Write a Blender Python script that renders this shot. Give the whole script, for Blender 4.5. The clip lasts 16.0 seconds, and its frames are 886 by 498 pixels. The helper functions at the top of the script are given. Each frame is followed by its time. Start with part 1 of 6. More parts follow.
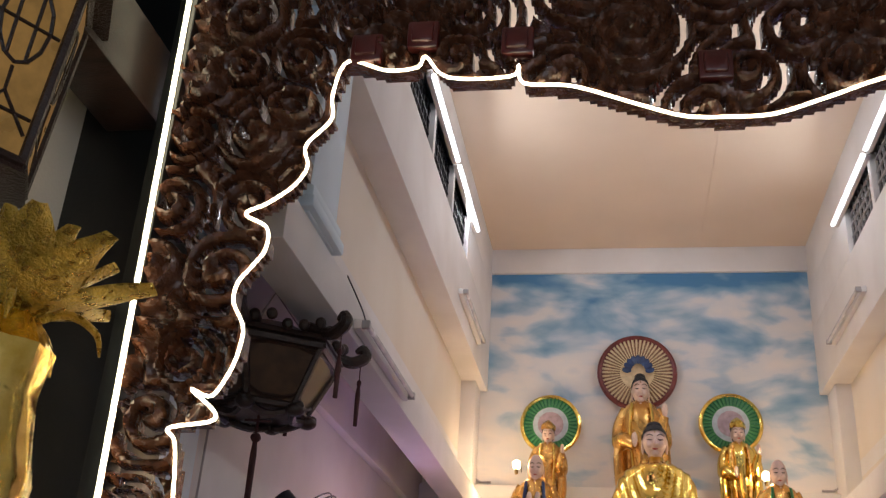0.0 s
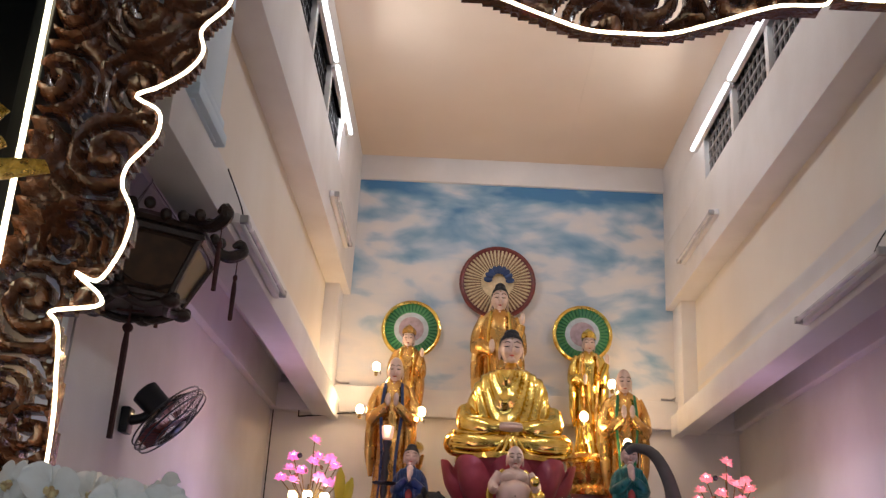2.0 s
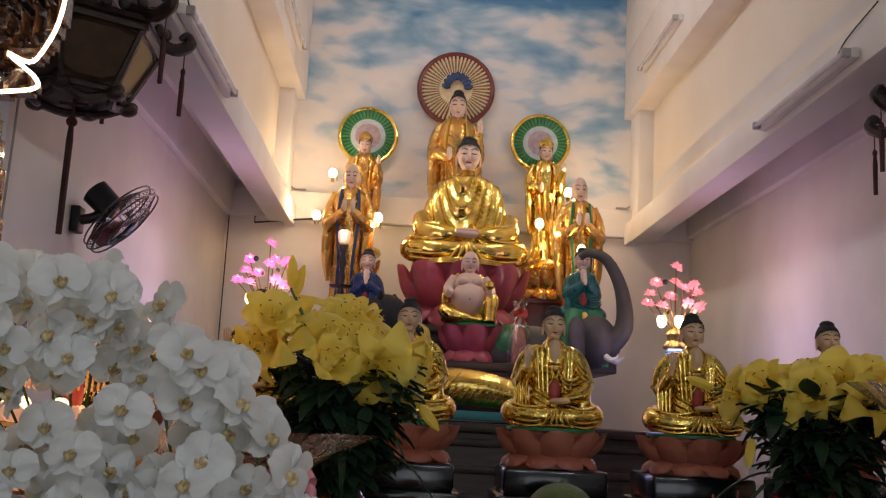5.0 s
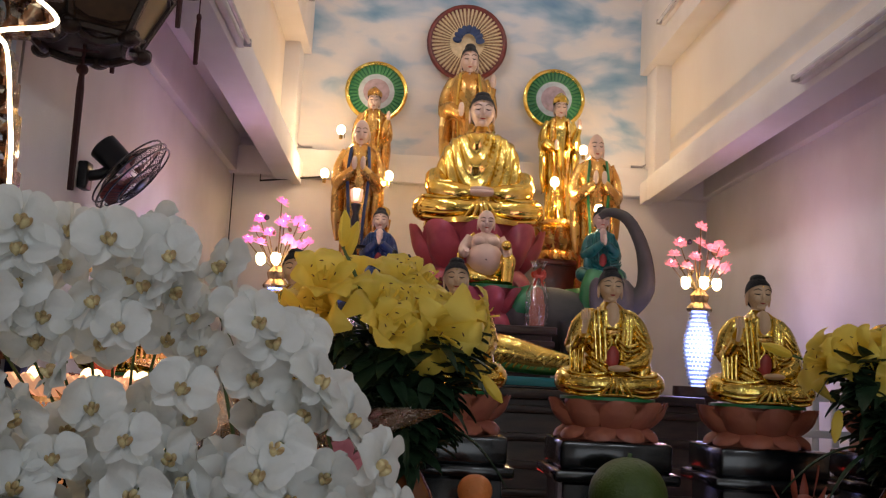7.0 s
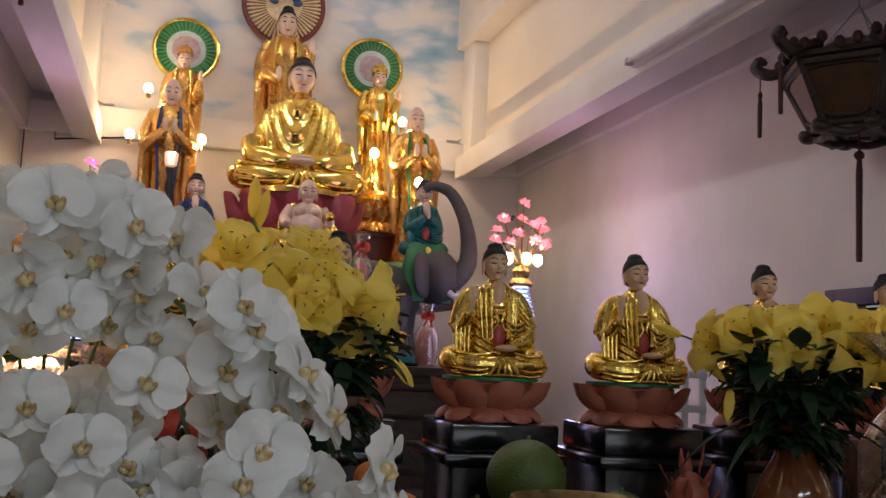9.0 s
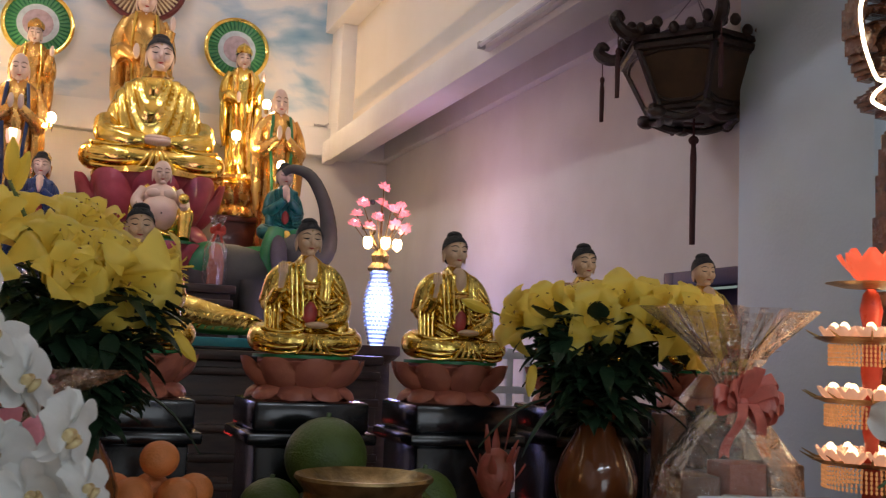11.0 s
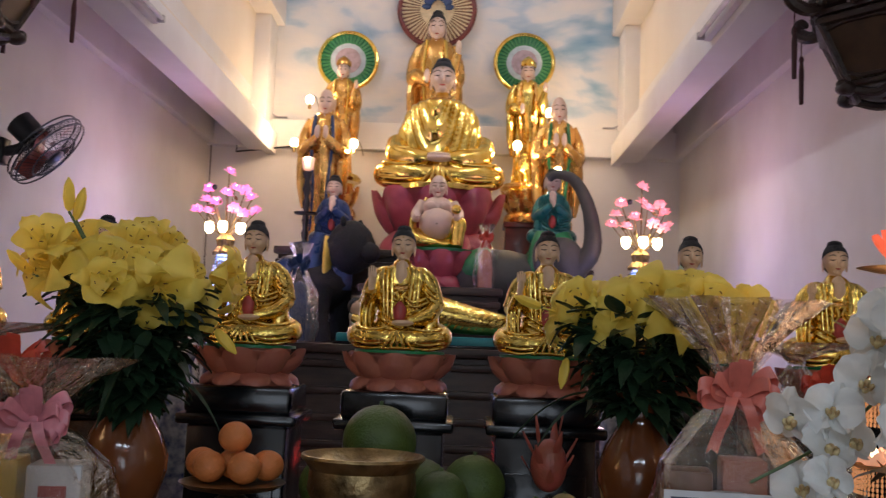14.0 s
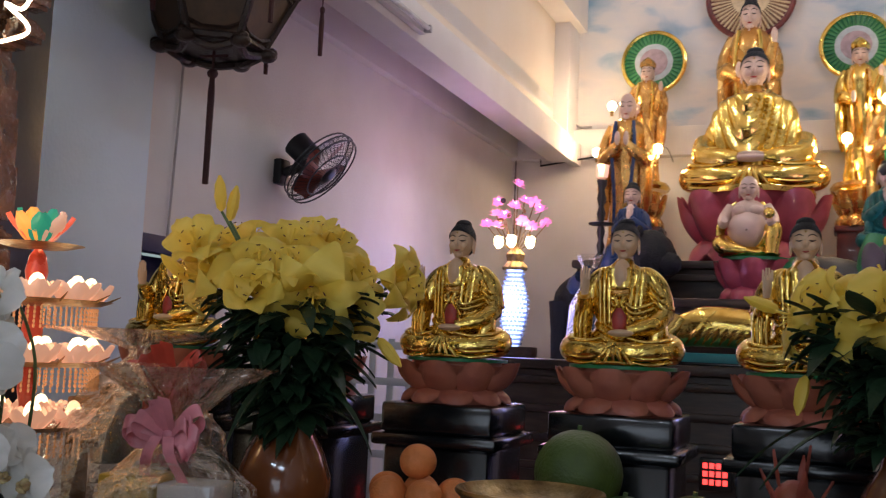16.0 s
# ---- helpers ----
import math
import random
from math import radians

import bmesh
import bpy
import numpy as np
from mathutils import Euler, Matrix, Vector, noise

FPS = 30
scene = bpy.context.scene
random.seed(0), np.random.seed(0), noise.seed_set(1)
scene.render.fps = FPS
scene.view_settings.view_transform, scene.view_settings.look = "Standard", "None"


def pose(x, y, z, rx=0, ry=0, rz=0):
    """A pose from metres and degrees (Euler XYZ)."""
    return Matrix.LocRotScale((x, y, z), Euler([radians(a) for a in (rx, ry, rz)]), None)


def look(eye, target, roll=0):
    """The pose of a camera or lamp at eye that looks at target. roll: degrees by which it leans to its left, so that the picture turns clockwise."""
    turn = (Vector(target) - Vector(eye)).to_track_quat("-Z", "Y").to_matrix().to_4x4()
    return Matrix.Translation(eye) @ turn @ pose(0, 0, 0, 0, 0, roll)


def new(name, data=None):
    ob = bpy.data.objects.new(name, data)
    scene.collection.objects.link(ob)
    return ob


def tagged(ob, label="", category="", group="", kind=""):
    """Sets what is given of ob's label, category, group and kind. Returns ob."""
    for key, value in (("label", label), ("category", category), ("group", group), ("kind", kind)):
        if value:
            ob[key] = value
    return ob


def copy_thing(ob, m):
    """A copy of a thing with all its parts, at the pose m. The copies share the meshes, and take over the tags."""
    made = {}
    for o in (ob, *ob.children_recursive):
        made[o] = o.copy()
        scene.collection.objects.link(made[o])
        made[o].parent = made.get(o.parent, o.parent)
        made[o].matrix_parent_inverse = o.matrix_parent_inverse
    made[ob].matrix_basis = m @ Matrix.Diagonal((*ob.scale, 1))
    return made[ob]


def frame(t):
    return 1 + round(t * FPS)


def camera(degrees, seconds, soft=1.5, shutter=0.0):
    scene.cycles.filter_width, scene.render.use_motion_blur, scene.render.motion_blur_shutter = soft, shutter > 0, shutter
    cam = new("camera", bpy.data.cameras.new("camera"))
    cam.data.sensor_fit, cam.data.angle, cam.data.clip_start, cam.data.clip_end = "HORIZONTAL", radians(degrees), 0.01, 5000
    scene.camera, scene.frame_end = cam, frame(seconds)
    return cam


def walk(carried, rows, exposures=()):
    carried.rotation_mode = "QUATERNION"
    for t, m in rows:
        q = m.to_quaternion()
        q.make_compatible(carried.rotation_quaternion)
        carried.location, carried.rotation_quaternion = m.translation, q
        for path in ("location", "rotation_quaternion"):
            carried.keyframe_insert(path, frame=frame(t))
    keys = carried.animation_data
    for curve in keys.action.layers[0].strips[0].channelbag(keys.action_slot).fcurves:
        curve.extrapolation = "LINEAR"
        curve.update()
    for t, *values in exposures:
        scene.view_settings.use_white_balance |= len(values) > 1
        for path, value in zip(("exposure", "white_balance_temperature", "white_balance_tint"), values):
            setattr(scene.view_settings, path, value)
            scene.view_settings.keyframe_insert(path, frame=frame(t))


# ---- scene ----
cam = camera(47.99, 16.0, soft=1.2, shutter=0.3)
ROWS = [
    (0.0, (-0.333, 0.025, 1.669), (-0.6678, 1.8084, 2.5089), 3.74),
    (0.5, (-0.386, 0.024, 1.652), (-0.6598, 1.8371, 2.4493), 3.48),
    (1.0, (-0.451, 0.012, 1.644), (-0.6635, 1.8491, 2.4046), 3.62),
    (1.5, (-0.466, 0.022, 1.638), (-0.5948, 1.8764, 2.3769), 3.25),
    (2.0, (-0.451, -0.003, 1.623), (-0.4949, 1.8748, 2.3094), 3.31),
    (2.5, (-0.445, 0.003, 1.612), (-0.4450, 1.8957, 2.2574), 3.23),
    (3.0, (-0.445, 0.020, 1.599), (-0.4221, 1.9288, 2.1957), 3.05),
    (3.5, (-0.450, 0.038, 1.590), (-0.4037, 1.9666, 2.1190), 2.96),
    (4.0, (-0.412, 0.082, 1.592), (-0.3571, 2.0330, 2.0285), 3.10),
    (4.2, (-0.389, 0.039, 1.572), (-0.3389, 1.9973, 1.9740), 3.11),
    (6.3, (-0.540, 0.195, 1.577), (-0.4625, 2.1721, 1.8658), 2.87),
    (6.5, (-0.530, 0.204, 1.580), (-0.4719, 2.1847, 1.8512), 2.83),
    (7.0, (-0.607, 0.335, 1.590), (-0.5261, 2.3172, 1.8467), 2.97),
    (7.5, (-0.650, 0.423, 1.597), (-0.5085, 2.4018, 1.8486), 2.90),
    (8.0, (-0.729, 0.486, 1.604), (-0.4693, 2.4546, 1.8439), 2.84),
    (8.5, (-0.831, 0.529, 1.602), (-0.4415, 2.4768, 1.8336), 2.75),
    (9.0, (-0.896, 0.533, 1.603), (-0.3781, 2.4523, 1.8232), 2.75),
    (9.5, (-0.903, 0.565, 1.593), (-0.2769, 2.4519, 1.8122), 2.59),
    (10.0, (-0.890, 0.572, 1.577), (-0.1883, 2.4323, 1.7945), 2.46),
    (10.2, (-0.851, 0.599, 1.572), (-0.1211, 2.4487, 1.7867), 2.46),
    (12.3, (-0.311, 0.332, 1.580), (0.3128, 2.2219, 1.7751), 2.07),
    (12.5, (-0.253, 0.314, 1.579), (0.3017, 2.2256, 1.7763), 2.07),
    (13.0, (-0.102, 0.163, 1.581), (0.2367, 2.1235, 1.7837), 2.14),
    (13.5, (0.046, 0.142, 1.594), (0.2039, 2.1258, 1.7946), 2.24),
    (14.0, (0.256, 0.172, 1.591), (0.2084, 2.1632, 1.7761), 2.27),
    (14.5, (0.395, 0.217, 1.587), (0.1243, 2.1898, 1.7782), 2.35),
    (15.0, (0.448, 0.340, 1.602), (0.0106, 2.2828, 1.7905), 2.40),
    (15.5, (0.510, 0.483, 1.599), (-0.0747, 2.3866, 1.7895), 2.49),
    (16.0, (0.598, 0.675, 1.581), (-0.1394, 2.5233, 1.7814), 2.50),
]
walk(cam, [(t, look(eye, target, lean)) for t, eye, target, lean in ROWS],
     exposures=((0.0, -0.34, 6150, 10), (2.5, -0.28, 6300, 10), (4.2, -0.22, 6450, 10), (6.5, -0.16, 6500, 10), (10.2, -0.09, 6400, 10), (12.5, 0.05, 6200, 10), (16.0, -0.01, 5950, 10)))
# ---- world and lamps ----
world = bpy.data.worlds.new("World")
scene.world = world
world.use_nodes = True
sky = world.node_tree.nodes.new("ShaderNodeTexSky")
sky.sky_type, sky.sun_disc = "NISHITA", False
sky.sun_elevation, sky.sun_rotation = radians(20), radians(150)
world.node_tree.links.new(sky.outputs[0], world.node_tree.nodes["Background"].inputs[0])
world.node_tree.nodes["Background"].inputs[1].default_value = 0.05
scene.view_settings.exposure = 0.0


def area_lamp(name, at, to, sx, sy, power, colour):
    data = bpy.data.lights.new(name, "AREA")
    data.shape, data.size, data.size_y, data.energy, data.color = "RECTANGLE", sx, sy, power, colour
    ob = new(name, data)
    ob.matrix_world = look(at, to)
    return ob


def point_lamp(name, at, power, colour, r=0.03):
    data = bpy.data.lights.new(name, "POINT")
    data.energy, data.color, data.shadow_soft_size = power, colour, r
    ob = new(name, data)
    ob.location = at
    return ob


# clerestory tubes on both sides, unseen fills added behind the camera, warm altar bulbs, coloured flower lamps
area_lamp("tube_glow", (-1.46, 6.6, 5.58), (0.4, 6.8, 5.0), 2.6, 0.06, 34, (0.97, 0.97, 1.0))
area_lamp("tube_glow", (1.42, 6.6, 5.62), (-0.4, 6.8, 5.0), 2.6, 0.06, 34, (0.97, 0.97, 1.0))
# unseen pair of fills, added to brighten the front row, arch and piers
area_lamp("hall_fill", (-0.6, -1.6, 3.6), (0, 3.2, 1.6), 1.2, 0.1, 16, (0.84, 0.92, 1.0))
area_lamp("hall_fill", (1.2, -1.6, 3.6), (0.3, 3.2, 1.6), 1.2, 0.1, 15, (0.84, 0.92, 1.0))
# large cool fill, added for brightness and reflections; the south wall has no doorway
area_lamp("south_fill", (0.4, -2.9, 1.25), (0.2, 3.2, 1.3), 2.4, 2.2, 34, (0.84, 0.92, 1.0))
for at, power in (((-1.22, 8.92, 3.74), 11), ((-1.34, 8.90, 3.33), 10), ((0.96, 8.92, 3.69), 13), ((-0.74, 8.62, 3.2), 9), ((0.66, 8.6, 3.25), 9), ((-0.97, 7.55, 2.95), 3), ((0.97, 8.3, 3.02), 4)):
    point_lamp("bulb_glow", at, power, (1.0, 0.69, 0.40))
for sx in (-1, 1):
    point_lamp("flower_glow", (sx * 1.46, 6.9, 2.5), 7, (1.0, 0.55, 0.82), 0.2)
    point_lamp("vase_glow", (sx * 1.46, 7.0, 1.9), 8, (0.45, 0.42, 1.0), 0.15)
point_lamp("lotus_glow", (-1.255, 2.36, 1.72), 1.2, (1.0, 0.55, 0.25), 0.08)
point_lamp("lotus_glow", (1.30, 2.30, 1.70), 1.2, (1.0, 0.55, 0.25), 0.08)


# ---- materials ----
def material(name, colour, rough=0.5, metal=0.0, grain=0.12, scale=8.0, bump=0.1, bump_scale=60.0, colour2=None, emit=0.0, emit_colour=None, coat=0.0, trans=0.0, alpha=1.0, stretch=(1, 1, 1), sub=0.0):
    m = bpy.data.materials.new(name)
    m.use_nodes = True
    nt = m.node_tree
    b = nt.nodes["Principled BSDF"]
    tc = nt.nodes.new("ShaderNodeTexCoord")
    mp = nt.nodes.new("ShaderNodeMapping")
    mp.inputs["Scale"].default_value = stretch
    nt.links.new(tc.outputs["Object"], mp.inputs[0])
    n1 = nt.nodes.new("ShaderNodeTexNoise")
    n1.inputs["Scale"].default_value, n1.inputs["Detail"].default_value = scale, 6
    nt.links.new(mp.outputs[0], n1.inputs["Vector"])
    ramp = nt.nodes.new("ShaderNodeValToRGB")
    c2 = colour2 or tuple(max(0.0, c * (1 - 2.2 * grain)) for c in colour)
    ramp.color_ramp.elements[0].color, ramp.color_ramp.elements[1].color = (*c2, 1), (*colour, 1)
    ramp.color_ramp.elements[0].position, ramp.color_ramp.elements[1].position = 0.3, 0.62
    nt.links.new(n1.outputs[0], ramp.inputs[0])
    info = nt.nodes.new("ShaderNodeObjectInfo")
    hsv = nt.nodes.new("ShaderNodeHueSaturation")
    rng = nt.nodes.new("ShaderNodeMapRange")
    rng.inputs["To Min"].default_value, rng.inputs["To Max"].default_value = 1 - grain * 0.6, 1 + grain * 0.4
    nt.links.new(info.outputs["Random"], rng.inputs["Value"])
    nt.links.new(rng.outputs[0], hsv.inputs["Value"])
    nt.links.new(ramp.outputs[0], hsv.inputs["Color"])
    nt.links.new(hsv.outputs[0], b.inputs["Base Color"])
    n2 = nt.nodes.new("ShaderNodeTexNoise")
    n2.inputs["Scale"].default_value, n2.inputs["Detail"].default_value = bump_scale, 4
    nt.links.new(mp.outputs[0], n2.inputs["Vector"])
    bp = nt.nodes.new("ShaderNodeBump")
    bp.inputs["Strength"].default_value, bp.inputs["Distance"].default_value = bump, 0.02
    nt.links.new(n2.outputs[0], bp.inputs["Height"])
    nt.links.new(bp.outputs[0], b.inputs["Normal"])
    rr = nt.nodes.new("ShaderNodeMapRange")
    rr.inputs["To Min"].default_value, rr.inputs["To Max"].default_value = max(0.02, rough - 0.1), min(1, rough + 0.1)
    nt.links.new(n1.outputs[0], rr.inputs["Value"])
    nt.links.new(rr.outputs[0], b.inputs["Roughness"])
    b.inputs["Metallic"].default_value = metal
    b.inputs["Coat Weight"].default_value = coat
    b.inputs["Transmission Weight"].default_value = trans
    b.inputs["Alpha"].default_value = alpha
    if sub:
        b.inputs["Subsurface Weight"].default_value = sub
        b.inputs["Subsurface Radius"].default_value = (0.01, 0.01, 0.01)
    if emit:
        b.inputs["Emission Color"].default_value = (*(emit_colour or colour), 1)
        b.inputs["Emission Strength"].default_value = emit
    return m


WHITE = material("white_paint", (0.78, 0.76, 0.75), 0.7, grain=0.05, scale=1.6, bump=0.12, bump_scale=90, colour2=(0.68, 0.65, 0.63))
CREAM = material("cream_paint", (0.76, 0.70, 0.62), 0.7, grain=0.05, scale=1.2, bump=0.1, bump_scale=80, colour2=(0.70, 0.62, 0.52))
BLUEWHITE = material("pale_blue_paint", (0.68, 0.82, 0.93), 0.6, grain=0.05, scale=2, bump=0.1)
PANEL = material("ceiling_board", (0.72, 0.58, 0.45), 0.33, grain=0.06, scale=0.8, bump=0.05, bump_scale=12, colour2=(0.66, 0.52, 0.39))
GOLD = material("gold_leaf", (0.93, 0.70, 0.20), 0.17, 1.0, grain=0.12, scale=14, bump=0.22, bump_scale=20, colour2=(0.72, 0.49, 0.09))
GOLDRED = material("gold_lacquer", (0.80, 0.50, 0.16), 0.26, 0.85, grain=0.15, scale=10, bump=0.45, bump_scale=30, colour2=(0.62, 0.30, 0.07))
SKIN = material("painted_skin", (0.72, 0.49, 0.32), 0.4, grain=0.05, scale=8, bump=0.03)
PALESKIN = material("pale_painted_skin", (0.66, 0.49, 0.41), 0.35, grain=0.05, scale=8, bump=0.03)
HAIR = material("dark_painted_curls", (0.012, 0.014, 0.022), 0.6, grain=0.2, scale=40, bump=0.8, bump_scale=220)
INK = material("dark_paint_line", (0.03, 0.02, 0.02), 0.5, bump=0.0)
LIP = material("red_paint_line", (0.45, 0.06, 0.05), 0.5, bump=0.0)
ROSE = material("rose_lacquer", (0.50, 0.09, 0.13), 0.35, grain=0.15, scale=5, bump=0.08, colour2=(0.30, 0.04, 0.07), coat=0.3)
TERRA = material("terracotta_paint", (0.46, 0.16, 0.095), 0.5, grain=0.2, scale=9, bump=0.15, bump_scale=50, colour2=(0.36, 0.11, 0.08))
BLACKLAC = material("black_lacquer", (0.005, 0.006, 0.008), 0.2, grain=0.2, scale=6, bump=0.05, bump_scale=20, coat=0.15)
DARKWOOD = material("dark_brown_wood", (0.055, 0.032, 0.024), 0.35, grain=0.3, scale=5, bump=0.15, bump_scale=40, stretch=(1, 6, 6))
CARVED = material("carved_varnished_wood", (0.15, 0.055, 0.024), 0.26, grain=0.3, scale=16, bump=0.4, bump_scale=70, colour2=(0.05, 0.019, 0.010), coat=0.45)
REDWOOD = material("red_stained_wood", (0.12, 0.018, 0.014), 0.35, grain=0.25, scale=6, bump=0.1, coat=0.3)
TABLEWOOD = material("table_wood", (0.20, 0.09, 0.05), 0.3, grain=0.25, scale=4, bump=0.1, stretch=(8, 1, 1), coat=0.3)
BLACKCOL = material("black_column_paint", (0.010, 0.012, 0.012), 0.35, grain=0.2, scale=3, bump=0.05)
LANTERN = material("dark_lantern_wood", (0.035, 0.017, 0.012), 0.35, grain=0.25, scale=14, bump=0.35, bump_scale=90)
LANTERNPANE = material("brown_lantern_glass", (0.07, 0.035, 0.016), 0.42, grain=0.25, scale=12, bump=0.05)
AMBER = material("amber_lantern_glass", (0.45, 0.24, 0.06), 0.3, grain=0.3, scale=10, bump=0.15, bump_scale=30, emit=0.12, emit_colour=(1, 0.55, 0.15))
LED = material("led_strip", (1, 0.9, 0.7), 0.4, emit=10.0, emit_colour=(1.0, 0.85, 0.55), bump=0)
TUBE = material("lit_tube", (1, 1, 1), 0.3, emit=5.0, emit_colour=(0.92, 0.95, 1.0), bump=0)
TUBEOFF = material("unlit_tube", (0.75, 0.74, 0.76), 0.25, bump=0)
BULB = material("warm_bulb", (1, 0.8, 0.5), 0.3, emit=22.0, emit_colour=(1.0, 0.72, 0.36), bump=0)
CUPBULB = material("small_warm_bulb", (1, 0.8, 0.5), 0.3, emit=3.5, emit_colour=(1.0, 0.70, 0.36), bump=0)
PINKLIGHT = material("pink_lit_petal", (0.9, 0.35, 0.6), 0.3, emit=0.75, emit_colour=(1.0, 0.22, 0.62), bump=0.1)
SPARK = material("pink_white_spark", (1, 0.8, 0.85), 0.3, emit=9.0, emit_colour=(1.0, 0.62, 0.75), bump=0)
CORALLIGHT = material("coral_lit_petal", (0.9, 0.4, 0.4), 0.3, emit=0.7, emit_colour=(1.0, 0.22, 0.28), bump=0.1)
CRYSTAL = material("clear_glass_bead", (0.75, 0.82, 0.95), 0.08, bump=0, trans=0.7)
BLUELIGHT = material("blue_white_lit_core", (0.6, 0.7, 1.0), 0.2, emit=3.2, emit_colour=(0.36, 0.46, 1.0), bump=0.3, bump_scale=120)
LOTUSLIGHT = material("pale_lit_petal", (0.9, 0.7, 0.6), 0.3, emit=0.5, emit_colour=(1.0, 0.44, 0.24), bump=0.1)
ORANGELIGHT = material("orange_lit_petal", (1.0, 0.5, 0.15), 0.3, emit=0.8, emit_colour=(1.0, 0.36, 0.05), bump=0.1)
GREENLIGHT = material("green_lit_petal", (0.06, 0.42, 0.26), 0.3, emit=0.25, emit_colour=(0.08, 0.7, 0.4), bump=0.1)
AMBERBEAD = material("amber_glass_bead", (0.70, 0.36, 0.14), 0.12, grain=0.2, scale=40, bump=0, emit=0.35, emit_colour=(1.0, 0.42, 0.16))
REDLIGHT = material("red_lit_petal", (0.8, 0.12, 0.06), 0.3, emit=0.8, emit_colour=(1.0, 0.14, 0.06), bump=0.1)
DIGIT = material("red_led_digits", (0.6, 0.02, 0.02), 0.4, emit=3.0, emit_colour=(1, 0.05, 0.04), bump=0)
ORCHID = material("white_orchid_petal", (0.80, 0.82, 0.82), 0.5, grain=0.04, scale=30, bump=0.12, bump_scale=90, sub=0.15, colour2=(0.74, 0.76, 0.74))
ORCHIDLIP = material("orchid_throat", (0.72, 0.62, 0.32), 0.5, grain=0.3, scale=60, bump=0.1, colour2=(0.35, 0.20, 0.08))
LILY = material("yellow_lily_petal", (0.96, 0.80, 0.16), 0.45, grain=0.12, scale=9, bump=0.2, bump_scale=50, colour2=(0.94, 0.64, 0.07))


def translucent(m, share, colour):
    """Thin petals let part of the light through."""
    nt = m.node_tree
    out, b = nt.nodes["Material Output"], nt.nodes["Principled BSDF"]
    tr, mix = nt.nodes.new("ShaderNodeBsdfTranslucent"), nt.nodes.new("ShaderNodeMixShader")
    tr.inputs["Color"].default_value = (*colour, 1)
    mix.inputs[0].default_value = share
    nt.links.new(b.outputs[0], mix.inputs[1])
    nt.links.new(tr.outputs[0], mix.inputs[2])
    nt.links.new(mix.outputs[0], out.inputs[0])


translucent(LILY, 0.45, (0.98, 0.88, 0.28))
translucent(ORCHID, 0.25, (0.82, 0.82, 0.74))
STAMEN = material("brown_stamen", (0.14, 0.05, 0.02), 0.6, bump=0)
LEAF = material("dark_green_leaf", (0.018, 0.042, 0.018), 0.42, grain=0.3, scale=12, bump=0.15, colour2=(0.012, 0.035, 0.016))
STEM = material("green_stem", (0.10, 0.16, 0.05), 0.5, grain=0.2, bump=0.05)
VASE = material("brown_glazed_vase", (0.20, 0.062, 0.017), 0.14, grain=0.25, scale=5, bump=0.04, coat=0.5, colour2=(0.13, 0.04, 0.012))
ORANGE = material("orange_peel", (0.80, 0.26, 0.07), 0.45, grain=0.12, scale=12, bump=0.3, bump_scale=160)
POMELO = material("green_pomelo_peel", (0.085, 0.14, 0.025), 0.45, grain=0.2, scale=10, bump=0.3, bump_scale=140, colour2=(0.05, 0.085, 0.015))
DRAGON = material("red_dragon_fruit_skin", (0.42, 0.08, 0.06), 0.5, grain=0.2, scale=12, bump=0.2, colour2=(0.26, 0.08, 0.04))
PALEPEEL = material("pale_yellow_peel", (0.74, 0.56, 0.22), 0.5, grain=0.15, scale=14, bump=0.2)
BRASS = material("aged_brass", (0.36, 0.26, 0.12), 0.35, 0.9, grain=0.3, scale=20, bump=0.2, bump_scale=60)
TEAL = material("teal_paint", (0.02, 0.22, 0.25), 0.4, grain=0.1, bump=0.05)
BLUECLOTH = material("dark_blue_robe_paint", (0.02, 0.05, 0.16), 0.3, grain=0.2, scale=12, bump=0.15)
GREENCLOTH = material("teal_green_robe_paint", (0.015, 0.17, 0.17), 0.3, grain=0.2, scale=12, bump=0.15)
GREEN = material("green_paint", (0.02, 0.20, 0.07), 0.4, grain=0.1, bump=0.05)
CREAMRING = material("cream_paint_ring", (0.72, 0.58, 0.36), 0.4, grain=0.1, scale=30, bump=0.1)
GREYBEAST = material("grey_beast_paint", (0.065, 0.062, 0.06), 0.6, grain=0.2, scale=6, bump=0.1)
BLACKBEAST = material("black_beast_paint", (0.006, 0.006, 0.008), 0.75, grain=0.2, scale=30, bump=0.5, bump_scale=80)
FANBLACK = material("black_plastic", (0.012, 0.012, 0.014), 0.35, bump=0.02)
FANBLADE = material("red_fan_blade", (0.25, 0.05, 0.03), 0.3, bump=0.02)
TASSEL = material("dark_red_tassel", (0.07, 0.015, 0.015), 0.7, grain=0.2, scale=30, bump=0.4, bump_scale=200, stretch=(1, 1, 0.05))
REDBOW = material("red_ribbon", (0.62, 0.08, 0.05), 0.3, grain=0.12, scale=20, bump=0.1)
PINKBOW = material("pink_ribbon", (0.80, 0.30, 0.36), 0.3, grain=0.1, scale=20, bump=0.1)
CORALBOW = material("coral_ribbon", (0.78, 0.22, 0.17), 0.3, grain=0.1, scale=20, bump=0.1)
CARD = material("white_card", (0.75, 0.76, 0.78), 0.6, bump=0.02)
PRINT = material("dark_print", (0.08, 0.09, 0.14), 0.6, bump=0)
GIFTBOX = material("brown_gift_box", (0.20, 0.10, 0.06), 0.4, grain=0.2, scale=20, bump=0.05)
YELLOWBOX = material("yellow_packet", (0.72, 0.50, 0.07), 0.4, grain=0.1, scale=20)
BOTTLE = material("dark_wine_glass", (0.012, 0.016, 0.012), 0.08, bump=0)
GREYWIRE = material("grey_conduit", (0.42, 0.40, 0.40), 0.5, bump=0.05)
